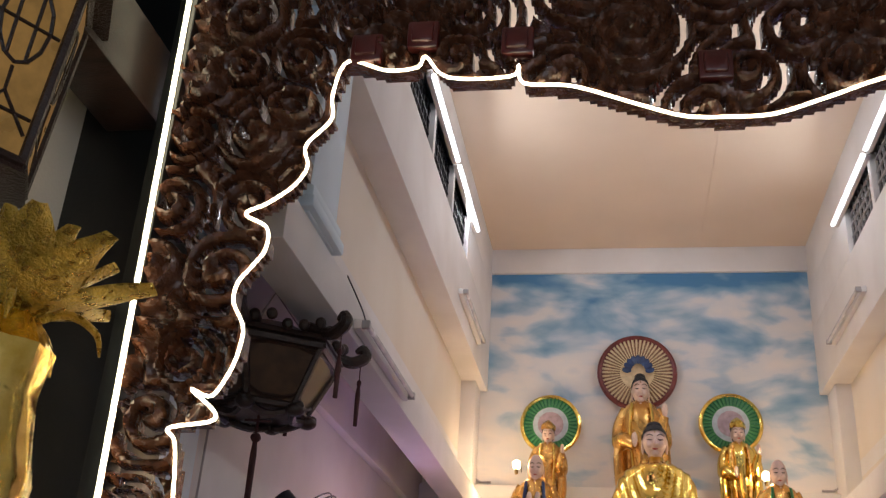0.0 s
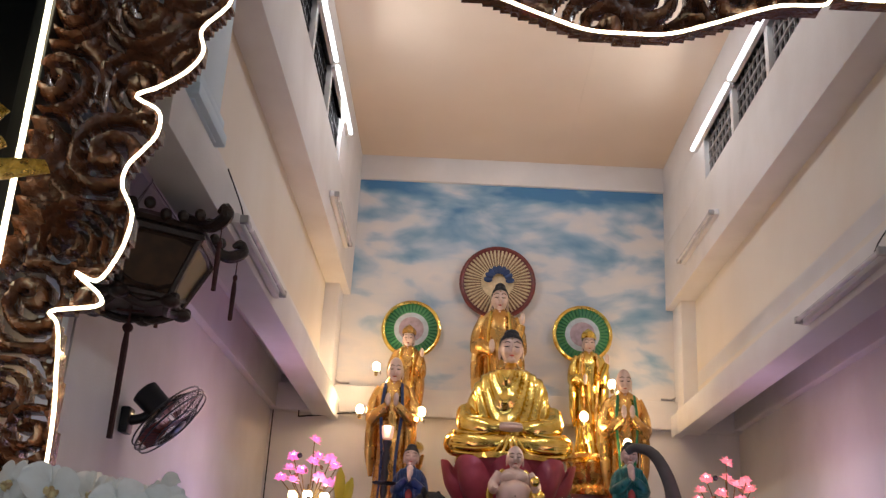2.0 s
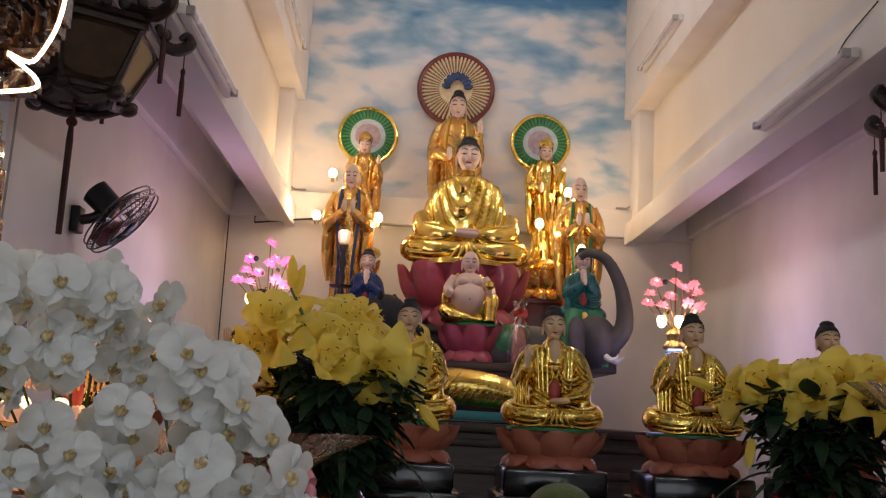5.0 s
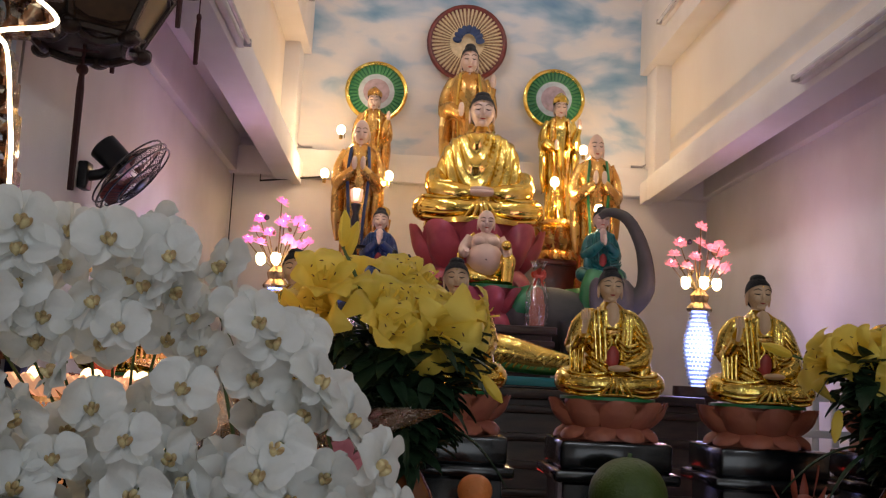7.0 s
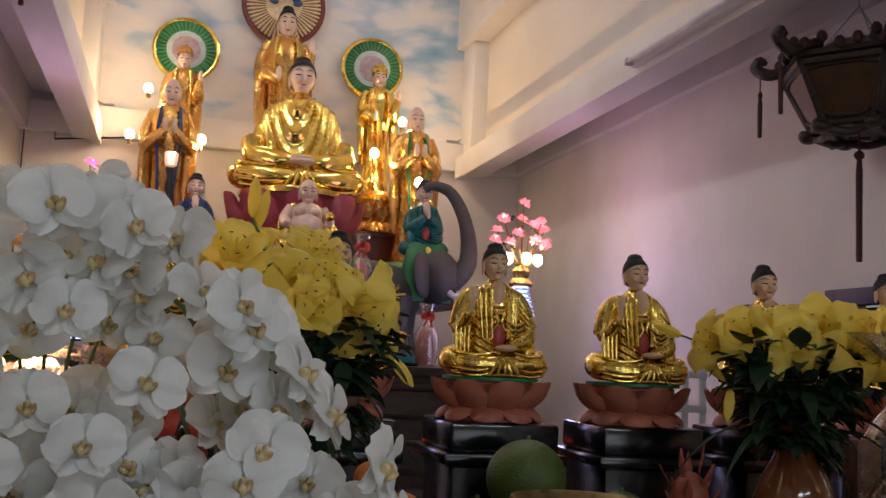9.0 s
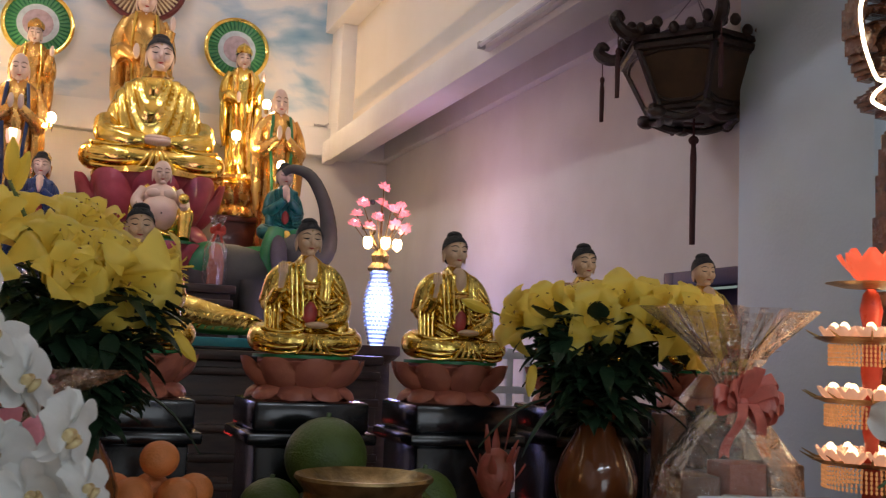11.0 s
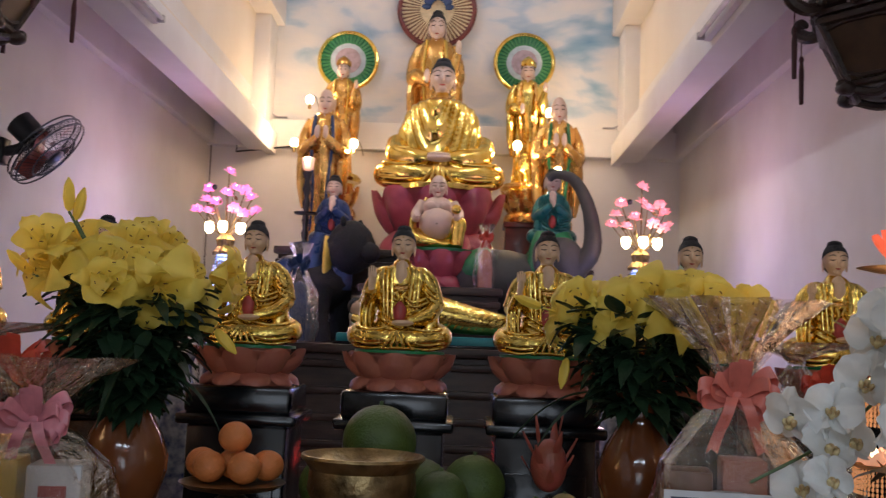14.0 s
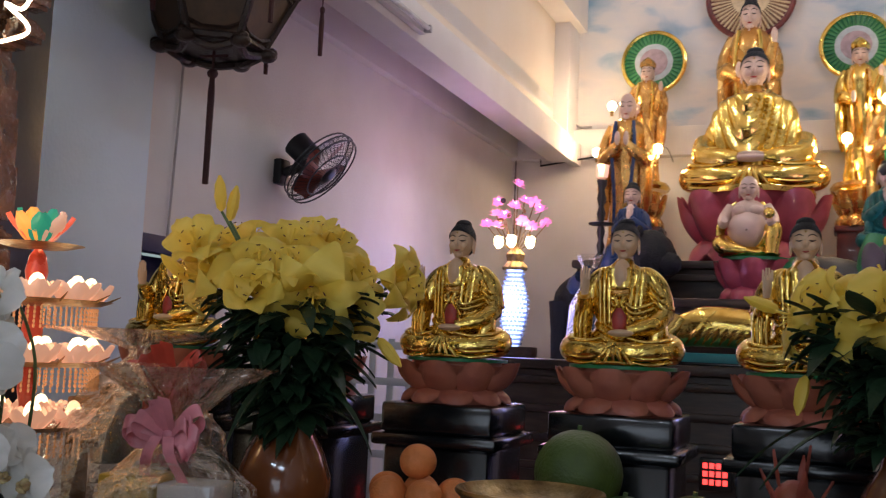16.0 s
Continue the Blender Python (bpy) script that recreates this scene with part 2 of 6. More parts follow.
DARKGLASS = material("dark_window_glass", (0.015, 0.016, 0.018), 0.12, bump=0.02)
NAVY = material("navy_painted_frame", (0.03, 0.03, 0.10), 0.5, grain=0.1)
LATTICE = material("white_plastic", (0.70, 0.70, 0.76), 0.4, grain=0.05, bump=0.02)
PORCELAIN = material("blue_and_white_porcelain", (0.55, 0.58, 0.66), 0.15, grain=0.3, scale=26, bump=0.02, colour2=(0.05, 0.08, 0.22))
FLOORTILE = material("floor_tile", (0.34, 0.20, 0.14), 0.25, grain=0.15, scale=3, bump=0.03)


def mural_material():
    m = bpy.data.materials.new("painted_sky")
    m.use_nodes = True
    nt = m.node_tree
    b = nt.nodes["Principled BSDF"]
    b.inputs["Roughness"].default_value = 0.65
    tc = nt.nodes.new("ShaderNodeTexCoord")
    mp = nt.nodes.new("ShaderNodeMapping")
    mp.inputs["Scale"].default_value = (0.80, 1, 1.7)
    mp.inputs["Location"].default_value = (3.1, 0, 0.4)
    nt.links.new(tc.outputs["Object"], mp.inputs[0])
    n = nt.nodes.new("ShaderNodeTexNoise")
    n.inputs["Scale"].default_value, n.inputs["Detail"].default_value, n.inputs["Distortion"].default_value = 1.35, 7, 0.5
    nt.links.new(mp.outputs[0], n.inputs["Vector"])
    sep = nt.nodes.new("ShaderNodeSeparateXYZ")
    nt.links.new(tc.outputs["Object"], sep.inputs[0])
    high = nt.nodes.new("ShaderNodeMapRange")
    high.inputs["From Min"].default_value, high.inputs["From Max"].default_value = 3.4, 5.9
    high.inputs["To Min"].default_value, high.inputs["To Max"].default_value = 0.10, -0.12
    nt.links.new(sep.outputs["Z"], high.inputs["Value"])
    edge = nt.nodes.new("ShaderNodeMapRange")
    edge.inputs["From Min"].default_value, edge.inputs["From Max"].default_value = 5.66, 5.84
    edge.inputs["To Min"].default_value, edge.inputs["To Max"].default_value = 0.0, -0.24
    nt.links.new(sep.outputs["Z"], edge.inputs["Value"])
    a1 = nt.nodes.new("ShaderNodeMath")
    # billowing tops: rounded cells mixed into the drifting noise
    cells = nt.nodes.new("ShaderNodeTexVoronoi")
    cells.feature = "SMOOTH_F1"
    cells.inputs["Scale"].default_value, cells.inputs["Detail"].default_value, cells.inputs["Smoothness"].default_value = 1.9, 2.0, 0.35
    nt.links.new(mp.outputs[0], cells.inputs["Vector"])
    puff = nt.nodes.new("ShaderNodeMath")
    puff.operation = "MULTIPLY_ADD"
    puff.inputs[1].default_value = -0.36
    nt.links.new(cells.outputs["Distance"], puff.inputs[0])
    nt.links.new(n.outputs[0], puff.inputs[2])
    puff2 = nt.nodes.new("ShaderNodeMath")
    puff2.inputs[1].default_value = 0.325
    nt.links.new(puff.outputs[0], puff2.inputs[0])
    nt.links.new(puff2.outputs[0], a1.inputs[0])
    nt.links.new(high.outputs[0], a1.inputs[1])
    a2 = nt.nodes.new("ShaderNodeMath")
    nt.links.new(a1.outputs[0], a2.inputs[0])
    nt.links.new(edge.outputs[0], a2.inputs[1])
    ramp = nt.nodes.new("ShaderNodeValToRGB")
    e = ramp.color_ramp.elements
    e[0].position, e[0].color = 0.15, (0.07, 0.22, 0.42, 1)
    e[1].position, e[1].color = 0.30, (0.25, 0.40, 0.54, 1)
    for p, c in ((0.40, (0.46, 0.55, 0.63, 1)), (0.47, (0.66, 0.66, 0.67, 1)), (0.62, (0.74, 0.70, 0.67, 1)), (0.78, (0.60, 0.61, 0.64, 1))):
        k = e.new(p)
        k.color = c
    nt.links.new(a2.outputs[0], ramp.inputs[0])
    nt.links.new(ramp.outputs[0], b.inputs["Base Color"])
    n3 = nt.nodes.new("ShaderNodeTexNoise")
    n3.inputs["Scale"].default_value = 40
    bp = nt.nodes.new("ShaderNodeBump")
    bp.inputs["Strength"].default_value, bp.inputs["Distance"].default_value = 0.1, 0.02
    nt.links.new(n3.outputs[0], bp.inputs["Height"])
    nt.links.new(bp.outputs[0], b.inputs["Normal"])
    return m


def film_material():
    m = bpy.data.materials.new("cellophane")
    m.use_nodes = True
    nt = m.node_tree
    nt.nodes.remove(nt.nodes["Principled BSDF"])
    tr, gl, mix = nt.nodes.new("ShaderNodeBsdfTransparent"), nt.nodes.new("ShaderNodeBsdfGlossy"), nt.nodes.new("ShaderNodeMixShader")
    tr.inputs[0].default_value = (0.93, 0.91, 0.89, 1)
    gl.inputs["Color"].default_value, gl.inputs["Roughness"].default_value = (0.95, 0.93, 0.9, 1), 0.09
    tc, n, bp, lw, mr = nt.nodes.new("ShaderNodeTexCoord"), nt.nodes.new("ShaderNodeTexNoise"), nt.nodes.new("ShaderNodeBump"), nt.nodes.new("ShaderNodeLayerWeight"), nt.nodes.new("ShaderNodeMapRange")
    n.inputs["Scale"].default_value, n.inputs["Detail"].default_value = 26, 5
    nt.links.new(tc.outputs["Object"], n.inputs["Vector"])
    bp.inputs["Strength"].default_value, bp.inputs["Distance"].default_value = 1.0, 0.03
    nt.links.new(n.outputs[0], bp.inputs["Height"])
    nt.links.new(bp.outputs[0], gl.inputs["Normal"])
    lw.inputs["Blend"].default_value = 0.4
    mr.inputs["To Min"].default_value, mr.inputs["To Max"].default_value = 0.09, 0.62
    nt.links.new(lw.outputs["Fresnel"], mr.inputs["Value"])
    nt.links.new(mr.outputs[0], mix.inputs[0])
    nt.links.new(tr.outputs[0], mix.inputs[1])
    nt.links.new(gl.outputs[0], mix.inputs[2])
    nt.links.new(mix.outputs[0], nt.nodes["Material Output"].inputs[0])
    return m


FILM = film_material()
HALOGREEN = material("bright_green_ring", (0.10, 0.36, 0.13), 0.4, grain=0.15, scale=20, bump=0.1)
HALORED = material("dark_red_halo_rim", (0.17, 0.028, 0.025), 0.4, grain=0.2, scale=20, bump=0.15)
TANRING = material("tan_painted_ring", (0.30, 0.17, 0.09), 0.45, grain=0.25, scale=40, bump=0.1)
PALERING = material("pale_blue_ring", (0.52, 0.60, 0.64), 0.4, grain=0.1, scale=20, bump=0.1)
MAUVE = material("mauve_disc", (0.46, 0.34, 0.38), 0.4, grain=0.15, scale=20, bump=0.1)
SKY = mural_material()


# ---- mesh helpers ----
class Shape:
    """Gathers surfaces into one mesh with several materials."""

    def __init__(self):
        self.v, self.f, self.m = [], [], []

    def surf(self, fn, nu, nv, mat=0, wrap=True):
        base, cols = len(self.v), nu if wrap else nu + 1
        for j in range(nv + 1):
            for i in range(cols):
                self.v.append(tuple(fn(i / nu, j / nv)))
        for j in range(nv):
            for i in range(nu):
                a, b = base + j * cols + i, base + j * cols + (i + 1) % cols
                self.f.append((a, b, b + cols, a + cols))
                self.m.append(mat)
        return self

    def ball(self, c, r, mat=0, nu=14, nv=9, turn=(0, 0, 0), low=0.0, ripple=None):
        q = Euler([radians(a) for a in turn]).to_matrix()
        c = Vector(c)

        def fn(u, v):
            a, p = 2 * math.pi * u, math.pi * (low + (1 - low) * v) - math.pi / 2
            d = Vector((math.cos(a) * math.cos(p), math.sin(a) * math.cos(p), math.sin(p)))
            k = 1 + (ripple(a, p) if ripple else 0)
            return c + q @ Vector((d.x * r[0] * k, d.y * r[1] * k, d.z * r[2]))

        return self.surf(fn, nu, nv, mat)

    def lathe(self, profile, mat=0, n=20, sx=1.0, sy=1.0, at=(0, 0, 0), ripple=None):
        k = len(profile) - 1

        def fn(u, v):
            i = min(int(v * k + 1e-6), k)
            r, z = profile[i]
            a = 2 * math.pi * u
            r *= 1 + (ripple(a, z) if ripple else 0)
            return at[0] + r * sx * math.cos(a), at[1] + r * sy * math.sin(a), at[2] + z

        return self.surf(fn, n, k, mat)

    def tube(self, path, radii, mat=0, n=8, steps=None, flat=1.0):
        pts = [Vector(p) for p in path]
        if not isinstance(radii, (list, tuple)):
            radii = [radii] * len(pts)
        if steps:
            fine, rad = [], []
            for s in range(steps + 1):
                x = s / steps * (len(pts) - 1)
                i = min(int(x), len(pts) - 2)
                w = x - i
                p0, p1, p2, p3 = pts[max(i - 1, 0)], pts[i], pts[i + 1], pts[min(i + 2, len(pts) - 1)]
                fine.append(0.5 * ((2 * p1) + (p2 - p0) * w + (2 * p0 - 5 * p1 + 4 * p2 - p3) * w * w + (3 * p1 - p0 - 3 * p2 + p3) * w ** 3))
                rad.append(radii[i] * (1 - w) + radii[i + 1] * w)
            pts, radii = fine, rad
        rings, side = [], None
        for i, p in enumerate(pts):
            d = (pts[min(i + 1, len(pts) - 1)] - pts[max(i - 1, 0)])
            d = d.normalized() if d.length > 1e-9 else Vector((0, 0, 1))
            if side is None:
                side = d.orthogonal().normalized()
            side = (side - d * side.dot(d)).normalized()
            rings.append((p, side.copy(), d.cross(side)))
        last = len(rings) - 1
        rows = [(0, 0.001)] + [(i, 1) for i in range(last + 1)] + [(last, 0.001)]

        def fn(u, v):
            i, k = rows[min(int(v * (len(rows) - 1) + 0.5), len(rows) - 1)]
            p, s, t = rings[i]
            a = 2 * math.pi * u
            return p + (s * math.cos(a) + t * math.sin(a) * flat) * radii[i] * k

        return self.surf(fn, n, len(rows) - 1, mat)

    def box(self, lo, hi, mat=0, bevel=0.006):
        bm = bmesh.new()
        size = [b - a for a, b in zip(lo, hi)]
        mid = [(a + b) / 2 for a, b in zip(lo, hi)]
        bmesh.ops.create_cube(bm, size=1, matrix=Matrix.Translation(mid) @ Matrix.Diagonal((*size, 1)))
        if bevel:
            bmesh.ops.bevel(bm, geom=bm.edges[:], offset=min(bevel, 0.3 * min(size)), segments=2, affect="EDGES", profile=0.5)
        base = len(self.v)
        bm.verts.index_update()
        self.v += [tuple(v.co) for v in bm.verts]
        for f in bm.faces:
            self.f.append(tuple(base + v.index for v in f.verts))
            self.m.append(mat)
        bm.free()
        return self

    def mesh(self, name, mats, smooth=True):
        me = bpy.data.meshes.new(name)
        me.from_pydata(self.v, [], self.f)
        for m in mats if isinstance(mats, (list, tuple)) else [mats]:
            me.materials.append(m)
        me.polygons.foreach_set("material_index", self.m)
        bm = bmesh.new()
        bm.from_mesh(me)
        bmesh.ops.remove_doubles(bm, verts=bm.verts, dist=1e-5)
        bmesh.ops.recalc_face_normals(bm, faces=bm.faces)
        bm.to_mesh(me)
        bm.free()
        me.polygons.foreach_set("use_smooth", [smooth] * len(me.polygons))
        if smooth:
            me.set_sharp_from_angle(angle=radians(38))
        return me

    def ob(self, name, mats, parent=None, label="", smooth=True):
        o = new(name, self.mesh(name, mats, smooth))
        o.parent = parent
        return tagged(o, label) if label else o


def thing(name, at, label, category, group="", turn=0):
    e = new(name)
    e.empty_display_size = 0.05
    e.matrix_world = pose(*at, 0, 0, turn)
    return tagged(e, label, category, group)


def structure(name, shape, mat, label=""):
    return tagged(shape.ob(name, mat), label, kind="structure")


# ---- setting ----
BACK = 9.50
structure("floor", Shape().box((-3.6, -3.0, -0.1), (3.6, 10.2, 0.0), 0, 0), FLOORTILE, "brown floor tiles of the shrine hall")
structure("wall_back", Shape().box((-2.6, BACK, 0), (2.6, BACK + 0.2, 6.6), 0, 0), WHITE, "white plastered end wall behind the altar")
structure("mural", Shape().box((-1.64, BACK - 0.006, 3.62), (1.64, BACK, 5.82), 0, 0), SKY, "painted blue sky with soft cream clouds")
structure("trim_back", Shape().box((-1.64, BACK - 0.05, 5.82), (1.64, BACK, 6.09), 0, 0.004), WHITE, "white plaster band above the painted sky")
structure("trim_ledge", Shape().box((-2.24, BACK - 0.12, 3.36), (2.24, BACK, 3.62), 0, 0.006), WHITE, "white tie beam along the end wall")
ceil = Shape()
ceil.box((-1.75, -3.0, 6.09), (1.75, BACK + 0.2, 6.2), 0, 0)
for i in range(1, 3):
    ceil.box((-1.66 + i * 1.1, -2.9, 6.086), (-1.655 + i * 1.1, BACK, 6.09), 0, 0)
structure("ceiling", ceil, PANEL, "peach painted ceiling boards over the altar")
for s, side in ((-1, "west"), (1, "east")):
    def sbox(sh, x0, x1, y0, y1, z0, z1, bevel=0.006):
        a, b = sorted((s * x0, s * x1))
        return sh.box((a, y0, z0), (b, y1, z1), 0, bevel)

    # outer wall with a doorway close to the pier
    w = Shape()
    sbox(w, 2.24, 2.44, 4.76, BACK, 0, 3.9, 0)
    sbox(w, 2.24, 2.44, 4.08, 4.76, 2.03, 3.9, 0)
    sbox(w, 2.24, 2.44, -3.0, 3.3, 0, 3.9, 0)
    structure("wall_" + side, w, WHITE, "white aisle wall washed with pink and violet light")
    d = Shape()
    sbox(d, 2.20, 2.27, 4.68, 4.76, 0, 2.03, 0.004)
    sbox(d, 2.20, 2.27, 4.08, 4.68, 1.95, 2.03, 0.004)
    structure("door_frame_" + side, d, NAVY, "navy painted door frame in the aisle wall")
    d = Shape()
    sbox(d, 2.36, 2.40, 4.08, 4.68, 0, 1.95, 0.004)
    structure("door_" + side, d, NAVY, "dark navy door leaf set back in the wall")
    w = Shape()
    sbox(w, 2.17, 2.24, 4.08, BACK, 3.38, 3.72, 0.006)
    structure("trim_aisle_" + side, w, WHITE, "white wall-plate beam along the aisle wall")
    w = Shape()
    sbox(w, 1.78, 2.44, 3.30, BACK, 3.72, 3.86, 0)
    structure("aisle_ceiling_" + side, w, WHITE, "flat white slab over the aisle")
    w = Shape()
    sbox(w, 1.57, 1.78, 3.3, 9.12, 3.27, 3.49, 0.008)
    sbox(w, 1.57, 1.66, 9.12, BACK - 0.12, 3.28, 3.48, 0.004)
    structure("beam_low_" + side, w, WHITE, "white concrete beam along the nave")
    w = Shape()
    sbox(w, 1.78, 1.86, 3.3, BACK, 3.49, 4.56, 0)
    structure("wall_mid_" + side, w, CREAM, "cream wall panel set back between the two beams")
    w = Shape()
    sbox(w, 1.57, 1.86, -3.0, BACK, 4.56, 5.22, 0.006)
    sbox(w, 1.57, 1.70, -3.0, BACK, 5.64, 6.09, 0.004)
    sbox(w, 1.57, 1.70, 7.78, BACK, 5.22, 5.64, 0.004)
    for k in range(9):
        y = 7.78 - 0.9 * (k + 1)
        sbox(w, 1.57, 1.66, y, y + 0.07, 5.22, 5.64, 0.003)
    structure("beam_high_" + side, w, WHITE, "white upper beam and clerestory wall of the nave")
    w = Shape()
    sbox(w, 1.64, 1.84, 9.14, BACK, 3.49, 4.56, 0.006)
    structure("pilaster_" + side, w, WHITE, "white corner pilaster beside the painted sky")
    w = Shape()
    sbox(w, 2.12, 2.60, 3.30, 4.08, 0, 3.9, 0.008)
    structure("pier_" + side, w, BLUEWHITE, "pale blue pier at the front of the aisle")
    w = Shape()
    sbox(w, 1.56, 1.80, 3.52, 3.92, 3.49, 4.56, 0.01)
    sbox(w, 1.53, 1.80, 3.48, 3.98, 3.50, 3.56, 0.012)
    sbox(w, 1.54, 1.80, 3.50, 3.95, 3.56, 3.62, 0.02)
    structure("column_upper_" + side, w, BLUEWHITE, "pale blue short column with a moulded base on the beam")
    for k in range(8):
        y = 7.78 - 0.9 * (k + 1)
        e = thing("clerestory_window", (s * 1.64, y + 0.485, 5.22), "dark clerestory window with a metal grille", "window", "clerestory windows")
        Shape().box((-0.01, -0.42, 0), (0.01, 0.42, 0.42), 0, 0).ob("pane", DARKGLASS, e, "dark glass")
        g = Shape()
        for j in range(9):
            g.box((-0.03, -0.4 + j * 0.1 - 0.006, 0), (-0.015, -0.4 + j * 0.1 + 0.006, 0.42), 0, 0) if s > 0 else g.box((0.015, -0.4 + j * 0.1 - 0.006, 0), (0.03, -0.4 + j * 0.1 + 0.006, 0.42), 0, 0)
        for j in range(4):
            x0 = -0.034 if s > 0 else 0.015
            g.box((x0, -0.42, 0.05 + j * 0.1), (x0 + 0.019, 0.42, 0.062 + j * 0.1), 0, 0)
        g.ob("grille", GREYWIRE if s > 0 else FANBLACK, e)
structure("wall_south", Shape().box((-3.6, -3.2, 0), (3.6, -3.0, 6.4), 0, 0), CREAM, "plain wall closing the hall behind")
structure("hall_wall_west", Shape().box((-3.8, -3.2, 0), (-3.6, 4.0, 6.4), 0, 0), CREAM)
structure("hall_wall_east", Shape().box((3.6, -3.2, 0), (3.8, 4.0, 6.4), 0, 0), CREAM)
structure("hall_ceiling", Shape().box((-3.8, -3.2, 4.7), (-1.9, 4.0, 4.8), 0, 0), DARKWOOD)
structure("hall_ceiling_east", Shape().box((1.9, -3.2, 4.7), (3.8, 4.0, 4.8), 0, 0), DARKWOOD)
structure("column_black", Shape().box((-2.26, 2.88, 0), (-1.87, 3.22, 4.7), 0, 0.01), BLACKCOL, "black painted square column beside the carved arch")
structure("beam_black", Shape().box((-2.14, 1.7, 3.50), (-1.92, 2.88, 3.80), 0, 0.01), DARKWOOD, "dark timber bracket beam")


# ---- carved arch ----
ARCH_Y = 2.79
ARCH_RIGHT = 1.0
EDGE = [(-1.47, 2.14), (-1.49, 2.27), (-1.515, 2.31), (-1.40, 2.33), (-1.395, 2.36), (-1.47, 2.42), (-1.41, 2.40), (-1.373, 2.455), (-1.352, 2.52), (-1.348, 2.60), (-1.387, 2.675),
        (-1.384, 2.735), (-1.35, 2.785), (-1.316, 2.84), (-1.322, 2.91), (-1.393, 2.955), (-1.33, 2.99), (-1.259, 3.045), (-1.223, 3.11), (-1.236, 3.185), (-1.167, 3.275), (-1.173, 3.365),
        (-1.137, 3.485), (-1.01, 3.445), (-0.914, 3.452), (-0.89, 3.49), (-0.816, 3.41), (-0.627, 3.404), (-0.603, 3.443), (-0.584, 3.377), (-0.44, 3.36), (-0.25, 3.287), (-0.12, 3.242), (0.0, 3.235)]


def carved_arch():
    arch = thing("carved_arch", (0, ARCH_Y, 0), "carved varnished wooden arch edged with bright LED strip", "arch")
    arch.matrix_world = Matrix.Translation((0.031, ARCH_Y, -0.117)) @ Matrix.Diagonal((1.073, 1, 1.073, 1))
    left = [(-1.47, 0.9), (-1.48, 1.9)] + [(1.02 * x, 1.6 + 1.017 * (z - 1.6)) for x, z in EDGE]
    right = [(-x * ARCH_RIGHT, z + 0.022 * x) for x, z in reversed(left)]
    line = left + right[1:]
    xs = np.array([p[0] for p in line])
    zs = np.array([p[1] for p in line])
    poly = np.array(line + [(right[-1][0], 0.0), (left[0][0], 0.0)])
    step = 0.011
    gx, gz = np.arange(-1.72, 1.80, step), np.arange(0.9, 4.15, step)
    X, Z = np.meshgrid(gx, gz)
    inside = np.zeros(X.shape, bool)
    j = len(poly) - 1
    for i in range(len(poly)):
        (x1, z1), (x2, z2) = poly[i], poly[j]
        cross = (z1 > Z) != (z2 > Z)
        with np.errstate(divide="ignore", invalid="ignore"):
            inside ^= cross & (X < (x2 - x1) * (Z - z1) / (z2 - z1 + 1e-12) + x1)
        j = i
    wood = ~inside
    near = np.min([np.hypot(X - a, Z - b) for a, b in zip(np.interp(np.linspace(0, 1, 500), np.linspace(0, 1, len(xs)), xs), np.interp(np.linspace(0, 1, 500), np.linspace(0, 1, len(zs)), zs))], axis=0)
    rnd = np.random.RandomState(5)
    cx, cz = rnd.uniform(-1.75, 2.1, 300), rnd.uniform(0.9, 4.15, 300)
    turn, pitch, spin = rnd.uniform(0, 6.28, 300), rnd.uniform(0.038, 0.065, 300), rnd.choice([-1, 1], 300)
    best, which = np.full(X.shape, 9.0), np.zeros(X.shape, int)
    for k in range(300):
        dist = np.hypot(X - cx[k], Z - cz[k]) * (1 + 0.15 * math.sin(k))
        hit = dist < best
        best[hit], which[hit] = dist[hit], k
    ang = np.arctan2(Z - cz[which], X - cx[which])
    wave = np.cos(spin[which] * ang + turn[which] + best / pitch[which] * 2 * np.pi)
    fine = np.cos(5 * ang + best * 130)
    height = 0.024 * wave + 0.005 * fine + 0.03 * np.clip(1 - best / 0.10, 0, 1)
    height = np.where(near < 0.018, 0.022, height)
    hole = (wave < -0.80) & (best > 0.02) & (near > 0.03) & (np.sin(X * 9 + 1) * np.cos(Z * 7) > -0.25) & (near < 0.55)
    keep = wood & ~hole
    index = np.full(X.shape, -1)
    index[:] = np.arange(X.size).reshape(X.shape)
    front = np.stack([X, -0.03 - height, Z], -1).reshape(-1, 3)
    back = np.stack([X, np.full(X.shape, 0.03), Z], -1).reshape(-1, 3)
    cell = keep[:-1, :-1] & keep[1:, :-1] & keep[:-1, 1:] & keep[1:, 1:]
    a, b, c, d = index[:-1, :-1][cell], index[:-1, 1:][cell], index[1:, 1:][cell], index[1:, :-1][cell]
    faces = np.stack([a, b, c, d], 1).tolist()
    n = X.size
    faces += (np.stack([d, c, b, a], 1) + n).tolist()
    padded = np.pad(cell, 1)
    r, q = np.nonzero(cell)
    for dr, dq, e0, e1 in ((-1, 0, (0, 0), (0, 1)), (1, 0, (1, 1), (1, 0)), (0, -1, (1, 0), (0, 0)), (0, 1, (0, 1), (1, 1))):
        rim = ~padded[r + 1 + dr, q + 1 + dq]
        p0, p1 = index[r[rim] + e0[0], q[rim] + e0[1]], index[r[rim] + e1[0], q[rim] + e1[1]]
        faces += np.stack([p1, p0, p0 + n, p1 + n], 1).tolist()
    used = np.unique(np.array(faces))
    remap = np.full(2 * n, -1)
    remap[used] = np.arange(len(used))
    me = bpy.data.meshes.new("carving")
    me.from_pydata(np.concatenate([front, back])[used].tolist(), [], remap[np.array(faces)].tolist())
    me.materials.append(CARVED)
